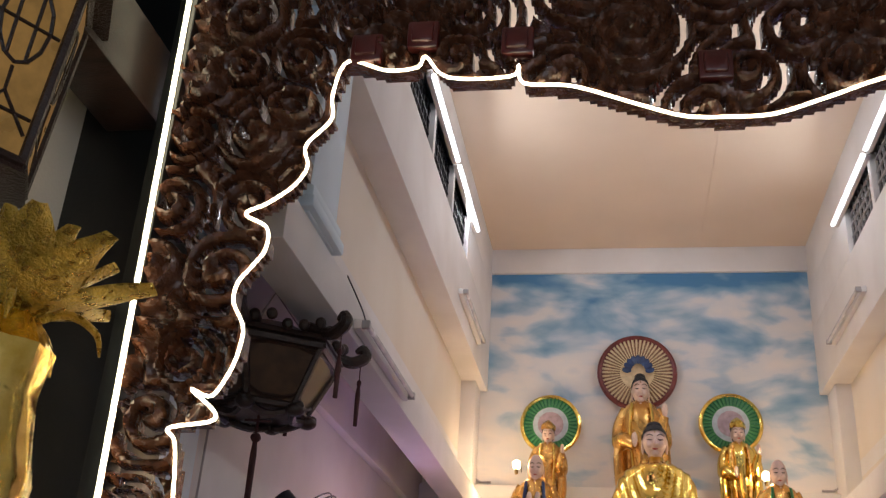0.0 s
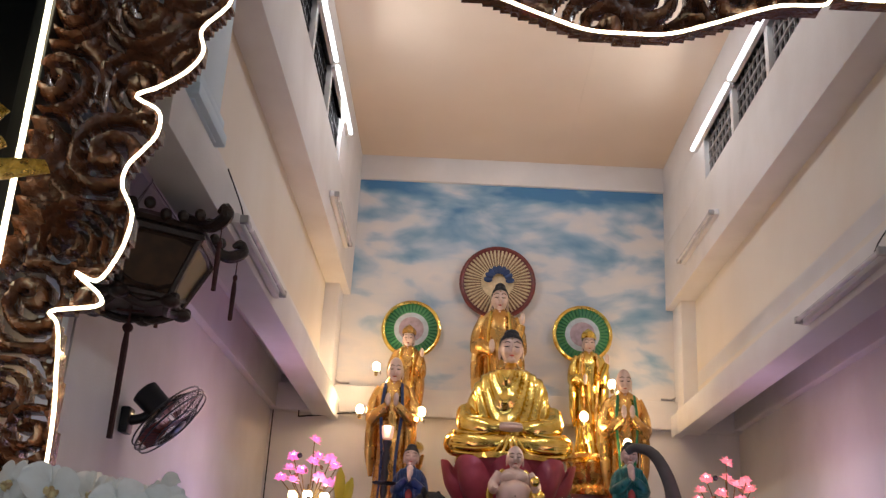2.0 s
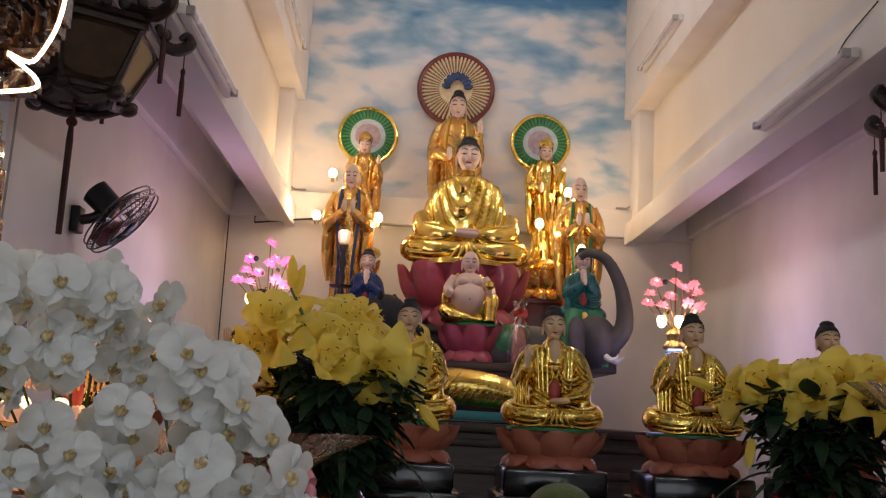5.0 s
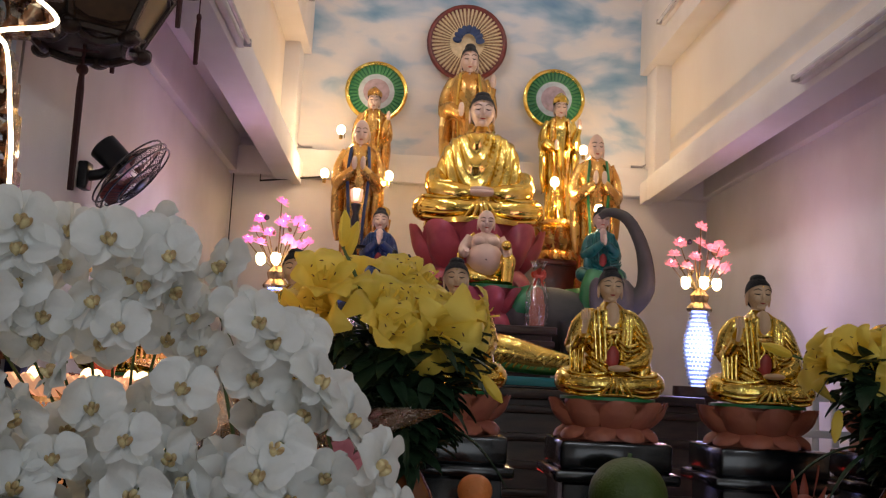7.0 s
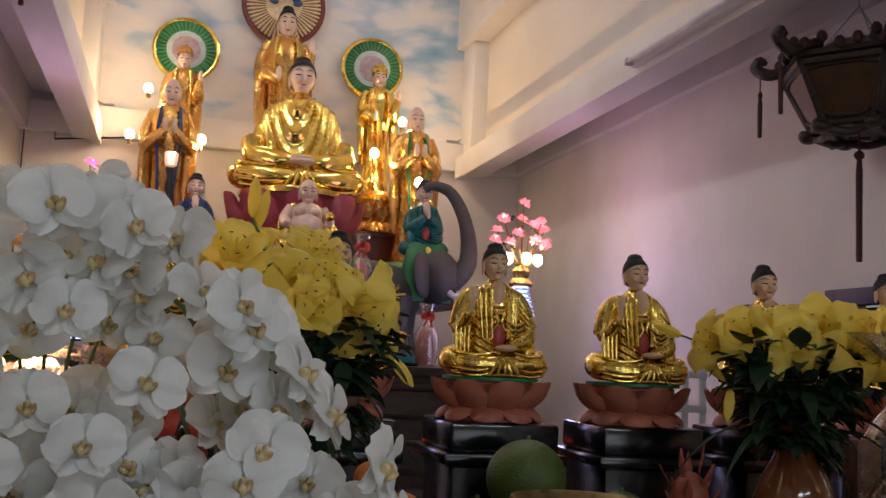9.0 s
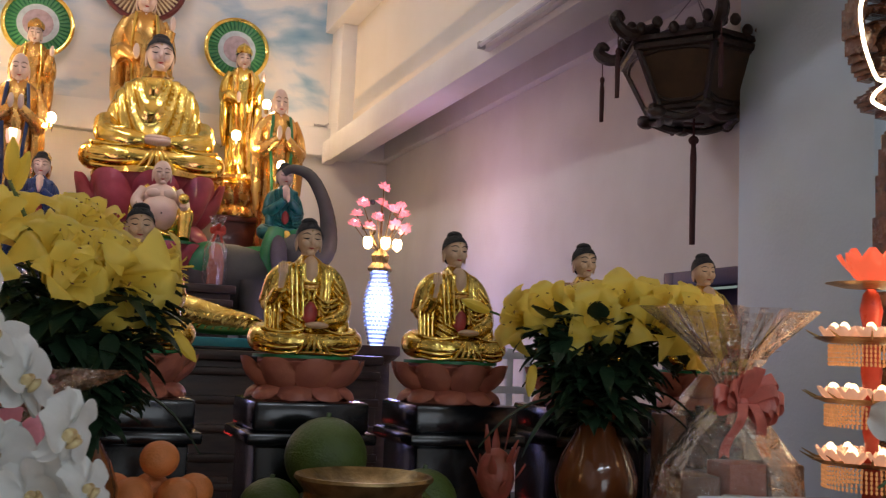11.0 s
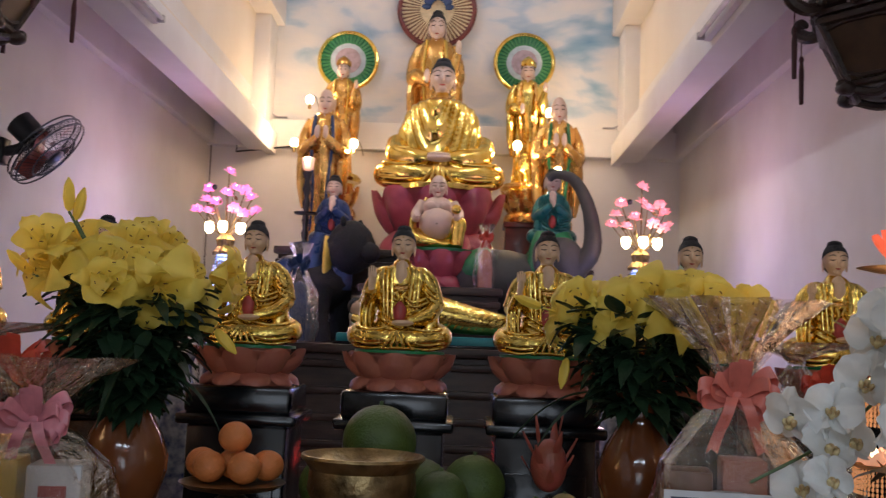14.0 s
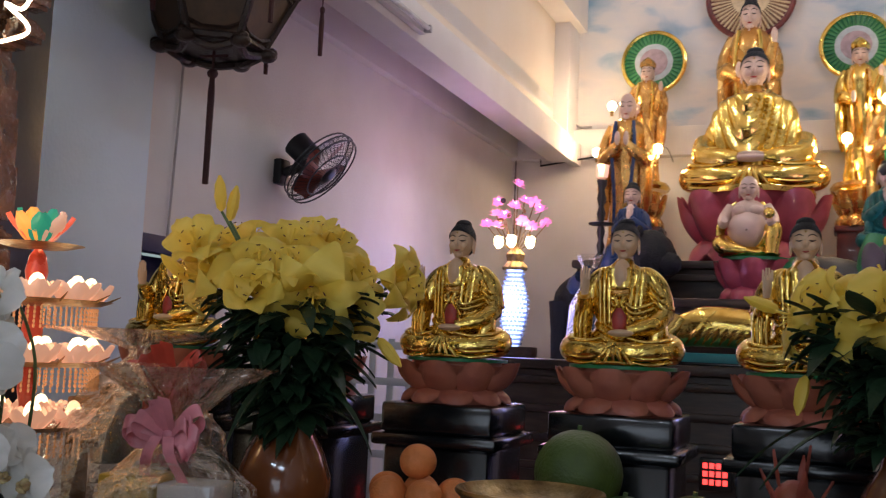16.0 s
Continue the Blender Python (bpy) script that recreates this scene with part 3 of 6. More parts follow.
    me.polygons.foreach_set("use_smooth", [True] * len(me.polygons))
    me.set_sharp_from_angle(angle=radians(55))
    new("carving", me).parent = arch
    strip = Shape()
    path = [(x, -0.056, z) for x, z in line]
    strip.tube(path, 0.0052, 0, 6, steps=len(path) * 5)
    strip.ob("led_strip", LED, arch, "bright warm white LED strip following the scalloped edge")
    Shape().tube([(-1.668, -0.09, 0.9), (-1.700, -0.09, 2.3), (-1.733, -0.09, 4.1)], 0.0085, 0, 6).ob("led_line", LED, arch, "straight bright LED strip")
    for x0, x1 in ((-1.775, -1.71), (1.72, 1.80)):
        Shape().box((x0, -0.06, 0.112), (x1, 0.05, 4.15), 0, 0.01).ob("post", BLACKCOL, arch)
    for x0, x1 in ((-1.71, -1.47), (1.48, 1.72)):
        Shape().box((x0, -0.035, 0.112), (x1, 0.03, 0.9), 0, 0.01).ob("base_panel", REDWOOD, arch)
    for x, z in ((-1.10, 3.56), (-0.92, 3.60), (-0.62, 3.56), (-0.03, 3.44), (0.62, 3.56), (1.1, 3.6)):
        s = Shape()
        for r in (0.05, 0.035):
            s.box((x - r, -0.075 - (0.05 - r), z - r), (x + r, -0.03, z + r), 0, 0.008)
        s.ob("red_boss", REDWOOD, arch)


carved_arch()


# ---- statues ----
def face(s, c, k, mat_skin, hair, crown=None, bald=False):
    """A plain statue head at c, of height about 0.25 k."""
    x, y, z = c

    def skull(a, p):
        jaw = 0.24 * max(0.0, -math.sin(p)) ** 1.6
        return -jaw

    s.ball(c, (0.081 * k, 0.088 * k, 0.116 * k), mat_skin, 26, 18, ripple=skull)
    s.ball((x, y - 0.052 * k, z - 0.090 * k), (0.030 * k, 0.026 * k, 0.022 * k), mat_skin, 12, 8)
    s.tube([(x, y - 0.082 * k, z + 0.012 * k), (x, y - 0.092 * k, z - 0.022 * k), (x, y - 0.084 * k, z - 0.038 * k)], [0.006 * k, 0.013 * k, 0.009 * k], mat_skin, 8, steps=8)
    for q in (-1, 1):
        s.ball((x + q * 0.080 * k, y + 0.014 * k, z - 0.026 * k), (0.010 * k, 0.020 * k, 0.056 * k), mat_skin, 10, 8)
        s.ball((x + q * 0.034 * k, y - 0.062 * k, z - 0.030 * k), (0.030 * k, 0.022 * k, 0.030 * k), mat_skin, 12, 8)
        s.tube([(x + q * 0.016 * k, y - 0.083 * k, z + 0.001 * k), (x + q * 0.034 * k, y - 0.083 * k, z - 0.005 * k), (x + q * 0.054 * k, y - 0.068 * k, z + 0.001 * k)], [0.002 * k, 0.0046 * k, 0.002 * k], 3, 6, steps=8)
        s.tube([(x + q * 0.012 * k, y - 0.086 * k, z + 0.022 * k), (x + q * 0.034 * k, y - 0.082 * k, z + 0.034 * k), (x + q * 0.062 * k, y - 0.064 * k, z + 0.024 * k)], [0.002 * k, 0.0036 * k, 0.0018 * k], 3, 5, steps=8)
    s.tube([(x - 0.018 * k, y - 0.076 * k, z - 0.062 * k), (x, y - 0.083 * k, z - 0.066 * k), (x + 0.018 * k, y - 0.076 * k, z - 0.062 * k)], [0.002 * k, 0.0065 * k, 0.002 * k], 4, 6, steps=8)
    s.tube([(x, y + 0.016 * k, z - 0.22 * k), (x, y + 0.010 * k, z - 0.07 * k)], [0.056 * k, 0.044 * k], mat_skin, 14)
    if not bald:
        curls = lambda a, p: 0.014 * math.sin(17 * a) * math.cos(15 * p)
        s.ball((x, y + 0.003 * k, z + 0.008 * k), (0.0885 * k, 0.103 * k, 0.124 * k), hair, 40, 14, low=0.5, turn=(-32, 0, 0), ripple=curls)
        s.ball((x, y + 0.034 * k, z - 0.006 * k), (0.083 * k, 0.066 * k, 0.094 * k), hair, 24, 12)
        s.ball((x, y + 0.022 * k, z + 0.112 * k), (0.054 * k, 0.056 * k, 0.034 * k), hair, 22, 12, ripple=curls)
        s.ball((x, y - 0.082 * k, z + 0.050 * k), (0.005 * k, 0.005 * k, 0.005 * k), 0, 8, 5)
    if crown is not None:
        s.lathe([(0.093 * k, 0.05 * k), (0.10 * k, 0.07 * k), (0.096 * k, 0.10 * k), (0.070 * k, 0.13 * k), (0.035 * k, 0.155 * k), (0.01 * k, 0.17 * k)], crown, 28, at=(x, y + 0.01 * k, z), ripple=lambda a, h: 0.08 * math.cos(7 * a))


def torso(s, prof, deep, fold, mat=0, nu=150, nv=70):
    """A robed trunk: prof gives (height, half width) knots, fold(x, z, front) the drapery relief."""
    zs = [p[0] for p in prof]
    ws = [p[1] for p in prof]

    def fn(u, v):
        a = 2 * math.pi * u - math.pi / 2
        z = zs[0] + (zs[-1] - zs[0]) * v
        w = float(np.interp(z, zs, ws))
        d = min(deep * (1.05 - 0.25 * abs(z - 0.4)), w * 1.05)
        x, y = math.copysign(abs(math.cos(a)) ** 0.85, math.cos(a)) * w, math.sin(a) * d
        k = fold(x, z, max(0.0, -math.sin(a)))
        return x + math.cos(a) * k, y + math.sin(a) * k, z

    s.surf(fn, nu, nv, mat)


def crossed_legs(s, w):
    """Folded legs under cloth, with swags of drapery along the shins."""
    s.ball((0, 0.03, 0.085), (0.335 * w, 0.22, 0.085), 0, 40, 12, ripple=lambda a, p: 0.02 * math.sin(15 * a))

    for q in (-1, 1):
        path = [Vector((q * 0.12 * w, 0.06, 0.13)), Vector((q * 0.29 * w, 0.01, 0.13)), Vector((q * 0.325 * w, -0.10, 0.105)), Vector((q * 0.24 * w, -0.20, 0.098)), Vector((q * 0.08 * w, -0.255, 0.092)), Vector((-q * 0.08 * w, -0.25, 0.09))]
        s.tube(path, [0.10, 0.10, 0.090, 0.080, 0.070, 0.05], 0, 18, steps=34)
        for k in range(5):
            z, o = 0.020 + 0.036 * k, 0.008 * abs(k - 1.5)
            s.tube([(q * (0.376 - o) * w, -0.07, z + 0.040), (q * (0.345 - o) * w, -0.215 + o, z + 0.012), (q * 0.20 * w, -0.288 + o, z - 0.006), (q * 0.075 * w, -0.318 + o, z + 0.020)], [0.006, 0.015, 0.013, 0.005], 0, 8, steps=14)
    for k in range(5):
        x = (k - 2) * 0.030
        s.tube([(x * 0.5, -0.30, 0.150), (x, -0.325, 0.09), (x * 1.9, -0.315, 0.012)], [0.008, 0.017, 0.012], 0, 8, steps=10)
    s.tube([(-0.13, -0.30, 0.014), (-0.05, -0.335, 0.020), (0.05, -0.335, 0.020), (0.13, -0.30, 0.014)], 0.013, 0, 8, steps=14)


def seated(name, at, h, mats, label, width=1.0, pose_kind="bless", head=1.0, turn=0):
    """A plain seated figure: robe, skin, hair, line and lip paint.
    pose_kind: bless, draped or joined."""
    s = Shape()
    w = width
    crossed_legs(s, w)
    if pose_kind == "draped":
        def fold(x, z, front):
            r = math.hypot(x + 0.04, 0.30 * (z - 0.80))
            f = math.sin(2 * math.pi * r / 0.052 + 0.8 * math.sin(5 * x))
            return front ** 0.5 * (0.014 * f) * min(1, max(0.0, 0.70 - z) * 12) + 0.006 * math.sin(60 * x) * (1 - front)
        torso(s, [(0.10, 0.365), (0.18, 0.360), (0.28, 0.335), (0.38, 0.312), (0.48, 0.284), (0.56, 0.258), (0.61, 0.222), (0.645, 0.165), (0.675, 0.095), (0.70, 0.066), (0.725, 0.05)], 0.185, fold)
        for k in range(3):
            s.tube([(-0.075 - 0.03 * k, -0.03, 0.69 - 0.025 * k), (-0.03, -0.105 - 0.02 * k, 0.645 - 0.045 * k), (0.05, -0.10 - 0.02 * k, 0.65 - 0.04 * k), (0.085 + 0.03 * k, -0.03, 0.69 - 0.025 * k)], 0.014, 0, 8, steps=14)
        for q in (-1, 1):
            s.tube([(q * 0.30, -0.02, 0.34), (q * 0.285, -0.14, 0.235), (q * 0.16, -0.235, 0.205), (q * 0.07, -0.265, 0.205)], [0.085, 0.088, 0.070, 0.045], 0, 16, steps=18)
            for k in range(4):
                s.tube([(q * (0.345 - 0.02 * k), -0.03 - 0.03 * k, 0.33 - 0.02 * k), (q * (0.335 - 0.04 * k), -0.17 - 0.01 * k, 0.29 - 0.02 * k), (q * (0.20 - 0.03 * k), -0.25, 0.275 - 0.015 * k)], 0.010, 0, 6, steps=12)
        s.ball((0, -0.275, 0.205), (0.105, 0.055, 0.026), 1, 18, 9)
        s.ball((0, -0.27, 0.228), (0.085, 0.05, 0.020), 1, 18, 9)
    else:
        def fold(x, z, front):
            r = math.hypot(x - 0.16, 1.1 * (z - 0.62))
            f = math.sin(2 * math.pi * r / 0.05) * (1 if z < 0.46 else 0.15)
            return front ** 0.5 * 0.010 * f + 0.006 * math.sin(70 * x) * (1 if z > 0.4 else 0.4)
        torso(s, [(0.10, 0.215), (0.20, 0.205), (0.32, 0.190), (0.44, 0.190), (0.54, 0.198), (0.60, 0.185), (0.645, 0.145), (0.68, 0.075), (0.72, 0.05)], 0.150, fold)
        # bare chest between the lapels, with an under-robe band and sash
        s.ball((0, -0.098, 0.600), (0.062, 0.074, 0.110), 1, 20, 14)
        s.ball((0, -0.138, 0.485), (0.070, 0.036, 0.032), 5, 18, 9)
        s.tube([(-0.075, -0.145, 0.515), (0, -0.182, 0.508), (0.075, -0.145, 0.515)], 0.010, 0, 8, steps=10)
        s.tube([(-0.075, -0.140, 0.470), (0, -0.172, 0.462), (0.075, -0.140, 0.470)], 0.009, 0, 8, steps=10)
        s.ball((0.0, -0.156, 0.30), (0.050, 0.026, 0.085), 4, 14, 9)
        for q in (-1, 1):
            s.tube([(q * 0.030, -0.168, 0.455), (q * 0.015, -0.176, 0.40), (q * 0.055, -0.172, 0.33)], [0.014, 0.010, 0.004], 0, 7, steps=8)
            for k, (wd, off) in enumerate(((0.020, 0.0), (0.017, 0.034), (0.015, 0.064))):
                s.tube([(q * (0.042 + off * 0.6), -0.030, 0.700 - off), (q * (0.074 + off), -0.122 + off * 0.4, 0.630), (q * (0.072 + off), -0.160 + off * 0.5, 0.48), (q * (0.060 + off), -0.182 + off * 0.4, 0.28)], [wd * 0.8, wd, wd, wd * 0.7], 0, 8, steps=18, flat=0.7)
        for k in range(6):
            z = 0.40 - 0.036 * k
            s.tube([(0.03 + 0.012 * k, -0.178 - 0.004 * k, z + 0.03), (0.10, -0.196 - 0.004 * k, z - 0.022), (0.18 + 0.006 * k, -0.150, z + 0.004), (0.235 + 0.004 * k, -0.06, z + 0.05)], [0.005, 0.013, 0.012, 0.005], 0, 8, steps=14)
        for q in (-1, 1):
            up = pose_kind == "bless" and q < 0
            elbow = (q * 0.268 * w, -0.015, 0.36)
            s.tube([(q * 0.10 * w, 0.02, 0.640), (q * 0.165 * w, 0.02, 0.605), (q * 0.225 * w, 0.02, 0.52), elbow], [0.030, 0.058, 0.074, 0.080], 0, 16, steps=14)
            if up:
                s.tube([elbow, (q * 0.25 * w, -0.11, 0.385), (q * 0.235 * w, -0.185, 0.46)], [0.070, 0.060, 0.044], 0, 14, steps=12)
                s.tube([(q * 0.255 * w, -0.04, 0.42), (q * 0.262 * w, -0.08, 0.28), (q * 0.262 * w, -0.09, 0.15)], [0.055, 0.066, 0.050], 0, 14, steps=14, flat=0.75)
                for k in range(4):
                    s.tube([(q * (0.305 - 0.028 * k) * w, -0.09 - 0.02 * k, 0.44), (q * (0.315 - 0.028 * k) * w, -0.125 - 0.012 * k, 0.28), (q * (0.305 - 0.026 * k) * w, -0.135 - 0.01 * k, 0.13)], 0.009, 0, 6, steps=12)
                s.tube([(q * 0.232 * w, -0.195, 0.465), (q * 0.226 * w, -0.212, 0.53), (q * 0.226 * w, -0.215, 0.575)], [0.026, 0.036, 0.034], 1, 12, steps=8, flat=0.45)
                for f in range(4):
                    s.tube([(q * (0.200 + 0.017 * f) * w, -0.216, 0.565), (q * (0.199 + 0.018 * f) * w, -0.218, 0.655 - 0.012 * abs(f - 1.5))], [0.010, 0.006], 1, 7)
            else:
                end = (q * 0.035, -0.235, 0.50) if pose_kind == "joined" else (q * 0.06, -0.225, 0.225)
                mid = (q * 0.20 * w, -0.15, 0.40) if pose_kind == "joined" else (q * 0.21 * w, -0.14, 0.27)
                s.tube([elbow, mid, end], [0.074, 0.068, 0.040], 0, 16, steps=14)
                s.tube([(q * 0.24 * w, -0.05, 0.34), (q * 0.25 * w, -0.10, 0.22), (q * 0.235 * w, -0.12, 0.13)], [0.060, 0.070, 0.050], 0, 14, steps=12, flat=0.8)
                for k in range(4):
                    s.tube([(q * 0.19 * w, -0.08, 0.56 - 0.045 * k), (q * (0.255 + 0.008 * k) * w, -0.088 - 0.008 * k, 0.47 - 0.045 * k), (q * (0.300 + 0.006 * k) * w, -0.03, 0.47 - 0.05 * k)], 0.009, 0, 6, steps=10)
        if pose_kind == "joined":
            s.ball((0, -0.255, 0.545), (0.028, 0.030, 0.075), 1, 12, 9, turn=(-12, 0, 0))
        else:
            s.ball((0.03, -0.250, 0.215), (0.085, 0.050, 0.024), 1, 16, 8)
    face(s, (0, -0.015, 0.835), 1.10 * head, 1, 2)
    o = new(name, s.mesh(name, mats))
    o.matrix_world = pose(*at, 0, 0, turn) @ Matrix.Scale(h, 4)
    return tagged(o, label, "statue")


def laughing(name, at, h, mats, label):
    """A plain round-bellied figure seated with one knee raised, a gold ball in its hand."""
    s = Shape()
    s.ball((0, 0.04, 0.075), (0.34, 0.25, 0.085), 0, 40, 10, ripple=lambda a, p: 0.03 * math.sin(11 * a))
    s.tube([(-0.10, 0.0, 0.14), (-0.28, -0.10, 0.17), (-0.20, -0.25, 0.10), (0.0, -0.27, 0.07)], [0.12, 0.105, 0.085, 0.05], 0, 16, steps=24)
    s.tube([(0.12, 0.0, 0.14), (0.27, -0.14, 0.33), (0.27, -0.20, 0.18), (0.26, -0.25, 0.03)], [0.12, 0.095, 0.08, 0.07], 0, 16, steps=24)
    for k in range(6):
        s.tube([(-0.33 + 0.03 * k, -0.10 - 0.02 * k, 0.24 - 0.01 * k), (-0.20 + 0.05 * k, -0.30, 0.13 - 0.012 * k), (0.04 + 0.02 * k, -0.29, 0.05)], 0.011, 0, 6, steps=12)
    s.ball((0, -0.06, 0.33), (0.225, 0.195, 0.215), 1, 28, 18)
    s.ball((0, -0.02, 0.53), (0.195, 0.135, 0.150), 1, 24, 14)
    s.ball((0, -0.254, 0.31), (0.010, 0.008, 0.010), 3, 8, 6)
    for q in (-1, 1):
        s.ball((q * 0.085, -0.125, 0.545), (0.085, 0.045, 0.060), 1, 16, 10)
        s.tube([(q * 0.18, 0.0, 0.60), (q * 0.265, -0.04, 0.46), (q * 0.26, -0.17, 0.38), (q * 0.24, -0.24, 0.42)], [0.068, 0.066, 0.052, 0.036], 1, 16, steps=18)
        s.tube([(q * 0.13, 0.08, 0.66), (q * 0.25, 0.05, 0.52), (q * 0.30, -0.02, 0.36), (q * 0.30, -0.06, 0.18)], [0.030, 0.045, 0.06, 0.05], 0, 12, steps=16, flat=0.7)
    s.ball((0.235, -0.275, 0.49), (0.062, 0.062, 0.062), 0, 18, 12)
    face(s, (0, -0.03, 0.80), 1.28, 1, 2, bald=True)
    o = new(name, s.mesh(name, mats))
    o.matrix_world = pose(*at) @ Matrix.Scale(h, 4)
    return tagged(o, label, "statue")


def standing(name, at, h, mats, label, crown=None, bald=False, raised=True, plinth=True, turn=0, joined=False):
    """A plain standing robed figure."""
    s = Shape()
    fold = lambda a, z: 0.055 * math.sin(13 * a + 9 * z) * (1 if z < 0.62 else 0.35) + 0.018 * math.sin(47 * z + 4 * math.cos(a))
    prof = [(0.02, 0.05), (0.155, 0.05)] + [(0.165 - 0.035 * math.sin(z * 4.2) + 0.05 * max(0, z - 0.5), z) for z in [0.06 + 0.02 * i for i in range(34)]] + [(0.158, 0.765), (0.13, 0.80), (0.07, 0.83), (0.03, 0.845)]
    s.lathe(prof, 0, 44, sx=0.80, sy=0.62, ripple=fold)
    s.ball((0, -0.056, 0.775), (0.028, 0.03, 0.04), 1, 12, 8)
    for q in (-1, 1):
        up = raised and q > 0
        end = (q * 0.03, -0.16, 0.66) if joined else ((q * 0.15, -0.14, 0.72) if up else (q * 0.05, -0.15, 0.56))
        s.tube([(q * 0.095, 0.0, 0.78), (q * 0.140, 0.0, 0.69), (q * 0.145, -0.04, 0.60), (q * 0.115, -0.10, 0.60), end], [0.042, 0.048, 0.052, 0.042, 0.026], 0, 12, steps=18)
        s.tube([(q * 0.14, -0.02, 0.64), (q * 0.145, -0.04, 0.5), (q * 0.14, -0.04, 0.38), (q * 0.13, -0.03, 0.26)], [0.045, 0.052, 0.048, 0.015], 0, 12, steps=12, flat=0.6)
        s.ball((end[0], end[1] - 0.015, end[2] + 0.03), (0.02, 0.018, 0.04), 1, 8, 6)
        s.tube([(q * 0.06, -0.09, 0.80), (q * 0.075, -0.125, 0.62), (q * 0.05, -0.13, 0.35), (q * 0.06, -0.125, 0.12)], [0.014, 0.015, 0.014, 0.008], 5, 8, steps=16, flat=0.5)
    if plinth:
        s.lathe([(0.01, 0), (0.20, 0), (0.215, 0.025), (0.19, 0.055), (0.12, 0.06)], 5, 28, ripple=lambda a, z: 0.06 * abs(math.sin(6 * a)))
    face(s, (0, -0.01, 0.892), 0.70, 1, 2, crown=crown, bald=bald)
    me = s.mesh(name, mats)
    o = new(name, me)
    o.matrix_world = pose(*at, 0, 0, turn) @ Matrix.Diagonal((0.80 * h, 0.88 * h, h, 1))
    return tagged(o, label, "statue")


GOLDSET = [GOLD, SKIN, HAIR, INK, LIP, GOLDRED, GREEN]
PALESET = [GOLD, PALESKIN, HAIR, INK, LIP, GOLDRED, GREEN]


def petal_fn(width, height, bow, tip, curl=0.0):
    def fn(u, v):
        x = (u - 0.5) * 2
        wid = width * (math.sin(math.pi * (0.12 + 0.83 * v)) ** 0.7) * (1 - tip * v)
        return Vector((x * wid * 0.5, -bow * math.sin(v * math.pi * 0.5) * (1 - 0.5 * x * x) - curl * v ** 3, height * v))
    return fn


def lotus(name, at, r, h, mat, label, count=9, top_mat=GREEN, category="lotus pedestal", group=""):
    """A lotus seat: a waisted drum with an upper and a lower ring of petals."""
    e = thing(name, at, label, category, group)
    Shape().lathe([(0.01, 0), (r * 0.72, 0), (r * 0.70, h * 0.12), (r * 0.56, h * 0.42), (r * 0.60, h * 0.55), (r * 0.72, h * 0.9), (r * 0.70, h), (0.01, h)], 0, 32).ob("drum", mat, e)
    Shape().lathe([(0.01, h), (r * 0.80, h * 0.985), (r * 0.80, h * 1.06), (0.01, h * 1.07)], 0, 28).ob("seat_rim", top_mat, e, "green painted rim")
    da = math.pi / count
    for ring, (z0, z1, r0, r1, swell, curl) in enumerate(((h * 0.30, h * 1.00, r * 0.66, r * 0.90, 0.15 * r, 0.05 * r), (h * 0.36, h * 0.0, r * 0.64, r * 0.80, 0.12 * r, 0.03 * r))):
        def fn(u, v, inset=0.0):
            x = 2 * u - 1
            a = -math.pi / 2 + x * da * 1.02 * (0.86 + 0.14 * math.sin(math.pi * min(1, v)))
            rad = r0 + (r1 - r0) * v ** 0.75 + swell * (1 - abs(x) ** 2.2) * math.sin(math.pi * (0.10 + 0.75 * v)) + curl * max(0.0, v - 0.7) / 0.3 + 0.012 * r * max(0.0, abs(x) - 0.8) / 0.2 - inset
            return rad * math.cos(a), rad * math.sin(a), z0 + (z1 - z0) * v * (1 - 0.26 * abs(x) ** 2.8)
        s = Shape()
        s.surf(fn, 12, 12, 0, wrap=False)
        s.surf(lambda u, v: fn(u, v, 0.05 * r), 12, 12, 0, wrap=False)
        me = s.mesh("petal", mat)
        for i in range(count):
            o = new("petal", me)
            o.parent = e
            o.matrix_local = pose(0, 0, 0, 0, 0, 360 * (i + 0.5 * ring) / count)
    return e


# altar steps, dark wood with mouldings
def altar_tier(name, x, y0, y1, z0, z1, label, lip=0.03):
    e = thing(name, (0, y0, z0), label, "altar")
    d, h = y1 - y0, z1 - z0
    Shape().box((-x, 0.02, 0), (x, d, h - 0.06), 0, 0.006).ob("body", DARKWOOD, e)
    Shape().box((-x - lip, -lip, h - 0.06), (x + lip, d, h), 0, 0.012).ob("top", DARKWOOD, e)
    n = max(1, int(h / 0.17))
    for i in range(n):
        z = h - 0.1 - i * 0.17
        if z > 0.05:
            Shape().box((-x - 0.018, -0.01, z - 0.05), (x + 0.018, 0.05, z), 0, 0.012).ob("moulding", DARKWOOD, e)
    for i in range(6):
        w = 2 * x / 6
        if h > 0.5:
            Shape().box((-x + i * w + 0.03, 0.0, 0.1), (-x + (i + 1) * w - 0.03, 0.05, h * 0.52), 0, 0.01).ob("panel", DARKWOOD, e)


altar_tier("altar_table", 1.30, 6.55, 9.4, 0, 1.55, "dark brown wooden altar table with stepped mouldings")
altar_tier("altar_step", 0.50, 7.45, 9.35, 1.55, 1.99, "dark brown wooden altar step")
altar_tier("altar_step", 1.25, 8.05, 9.35, 1.99, 2.30, "dark brown wooden upper altar step")

# main seated figure on its rose lotus
lotus("lotus_throne", (0.0, 8.52, 2.30), 0.56, 0.53, ROSE, "large rose pink lotus seat under the main statue", 9, GOLD)
seated("seated_statue", (0.0, 8.52, 2.84), 1.185, PALESET, "large gilded seated statue with draped robe on a rose lotus", 1.14, "draped", head=0.96)
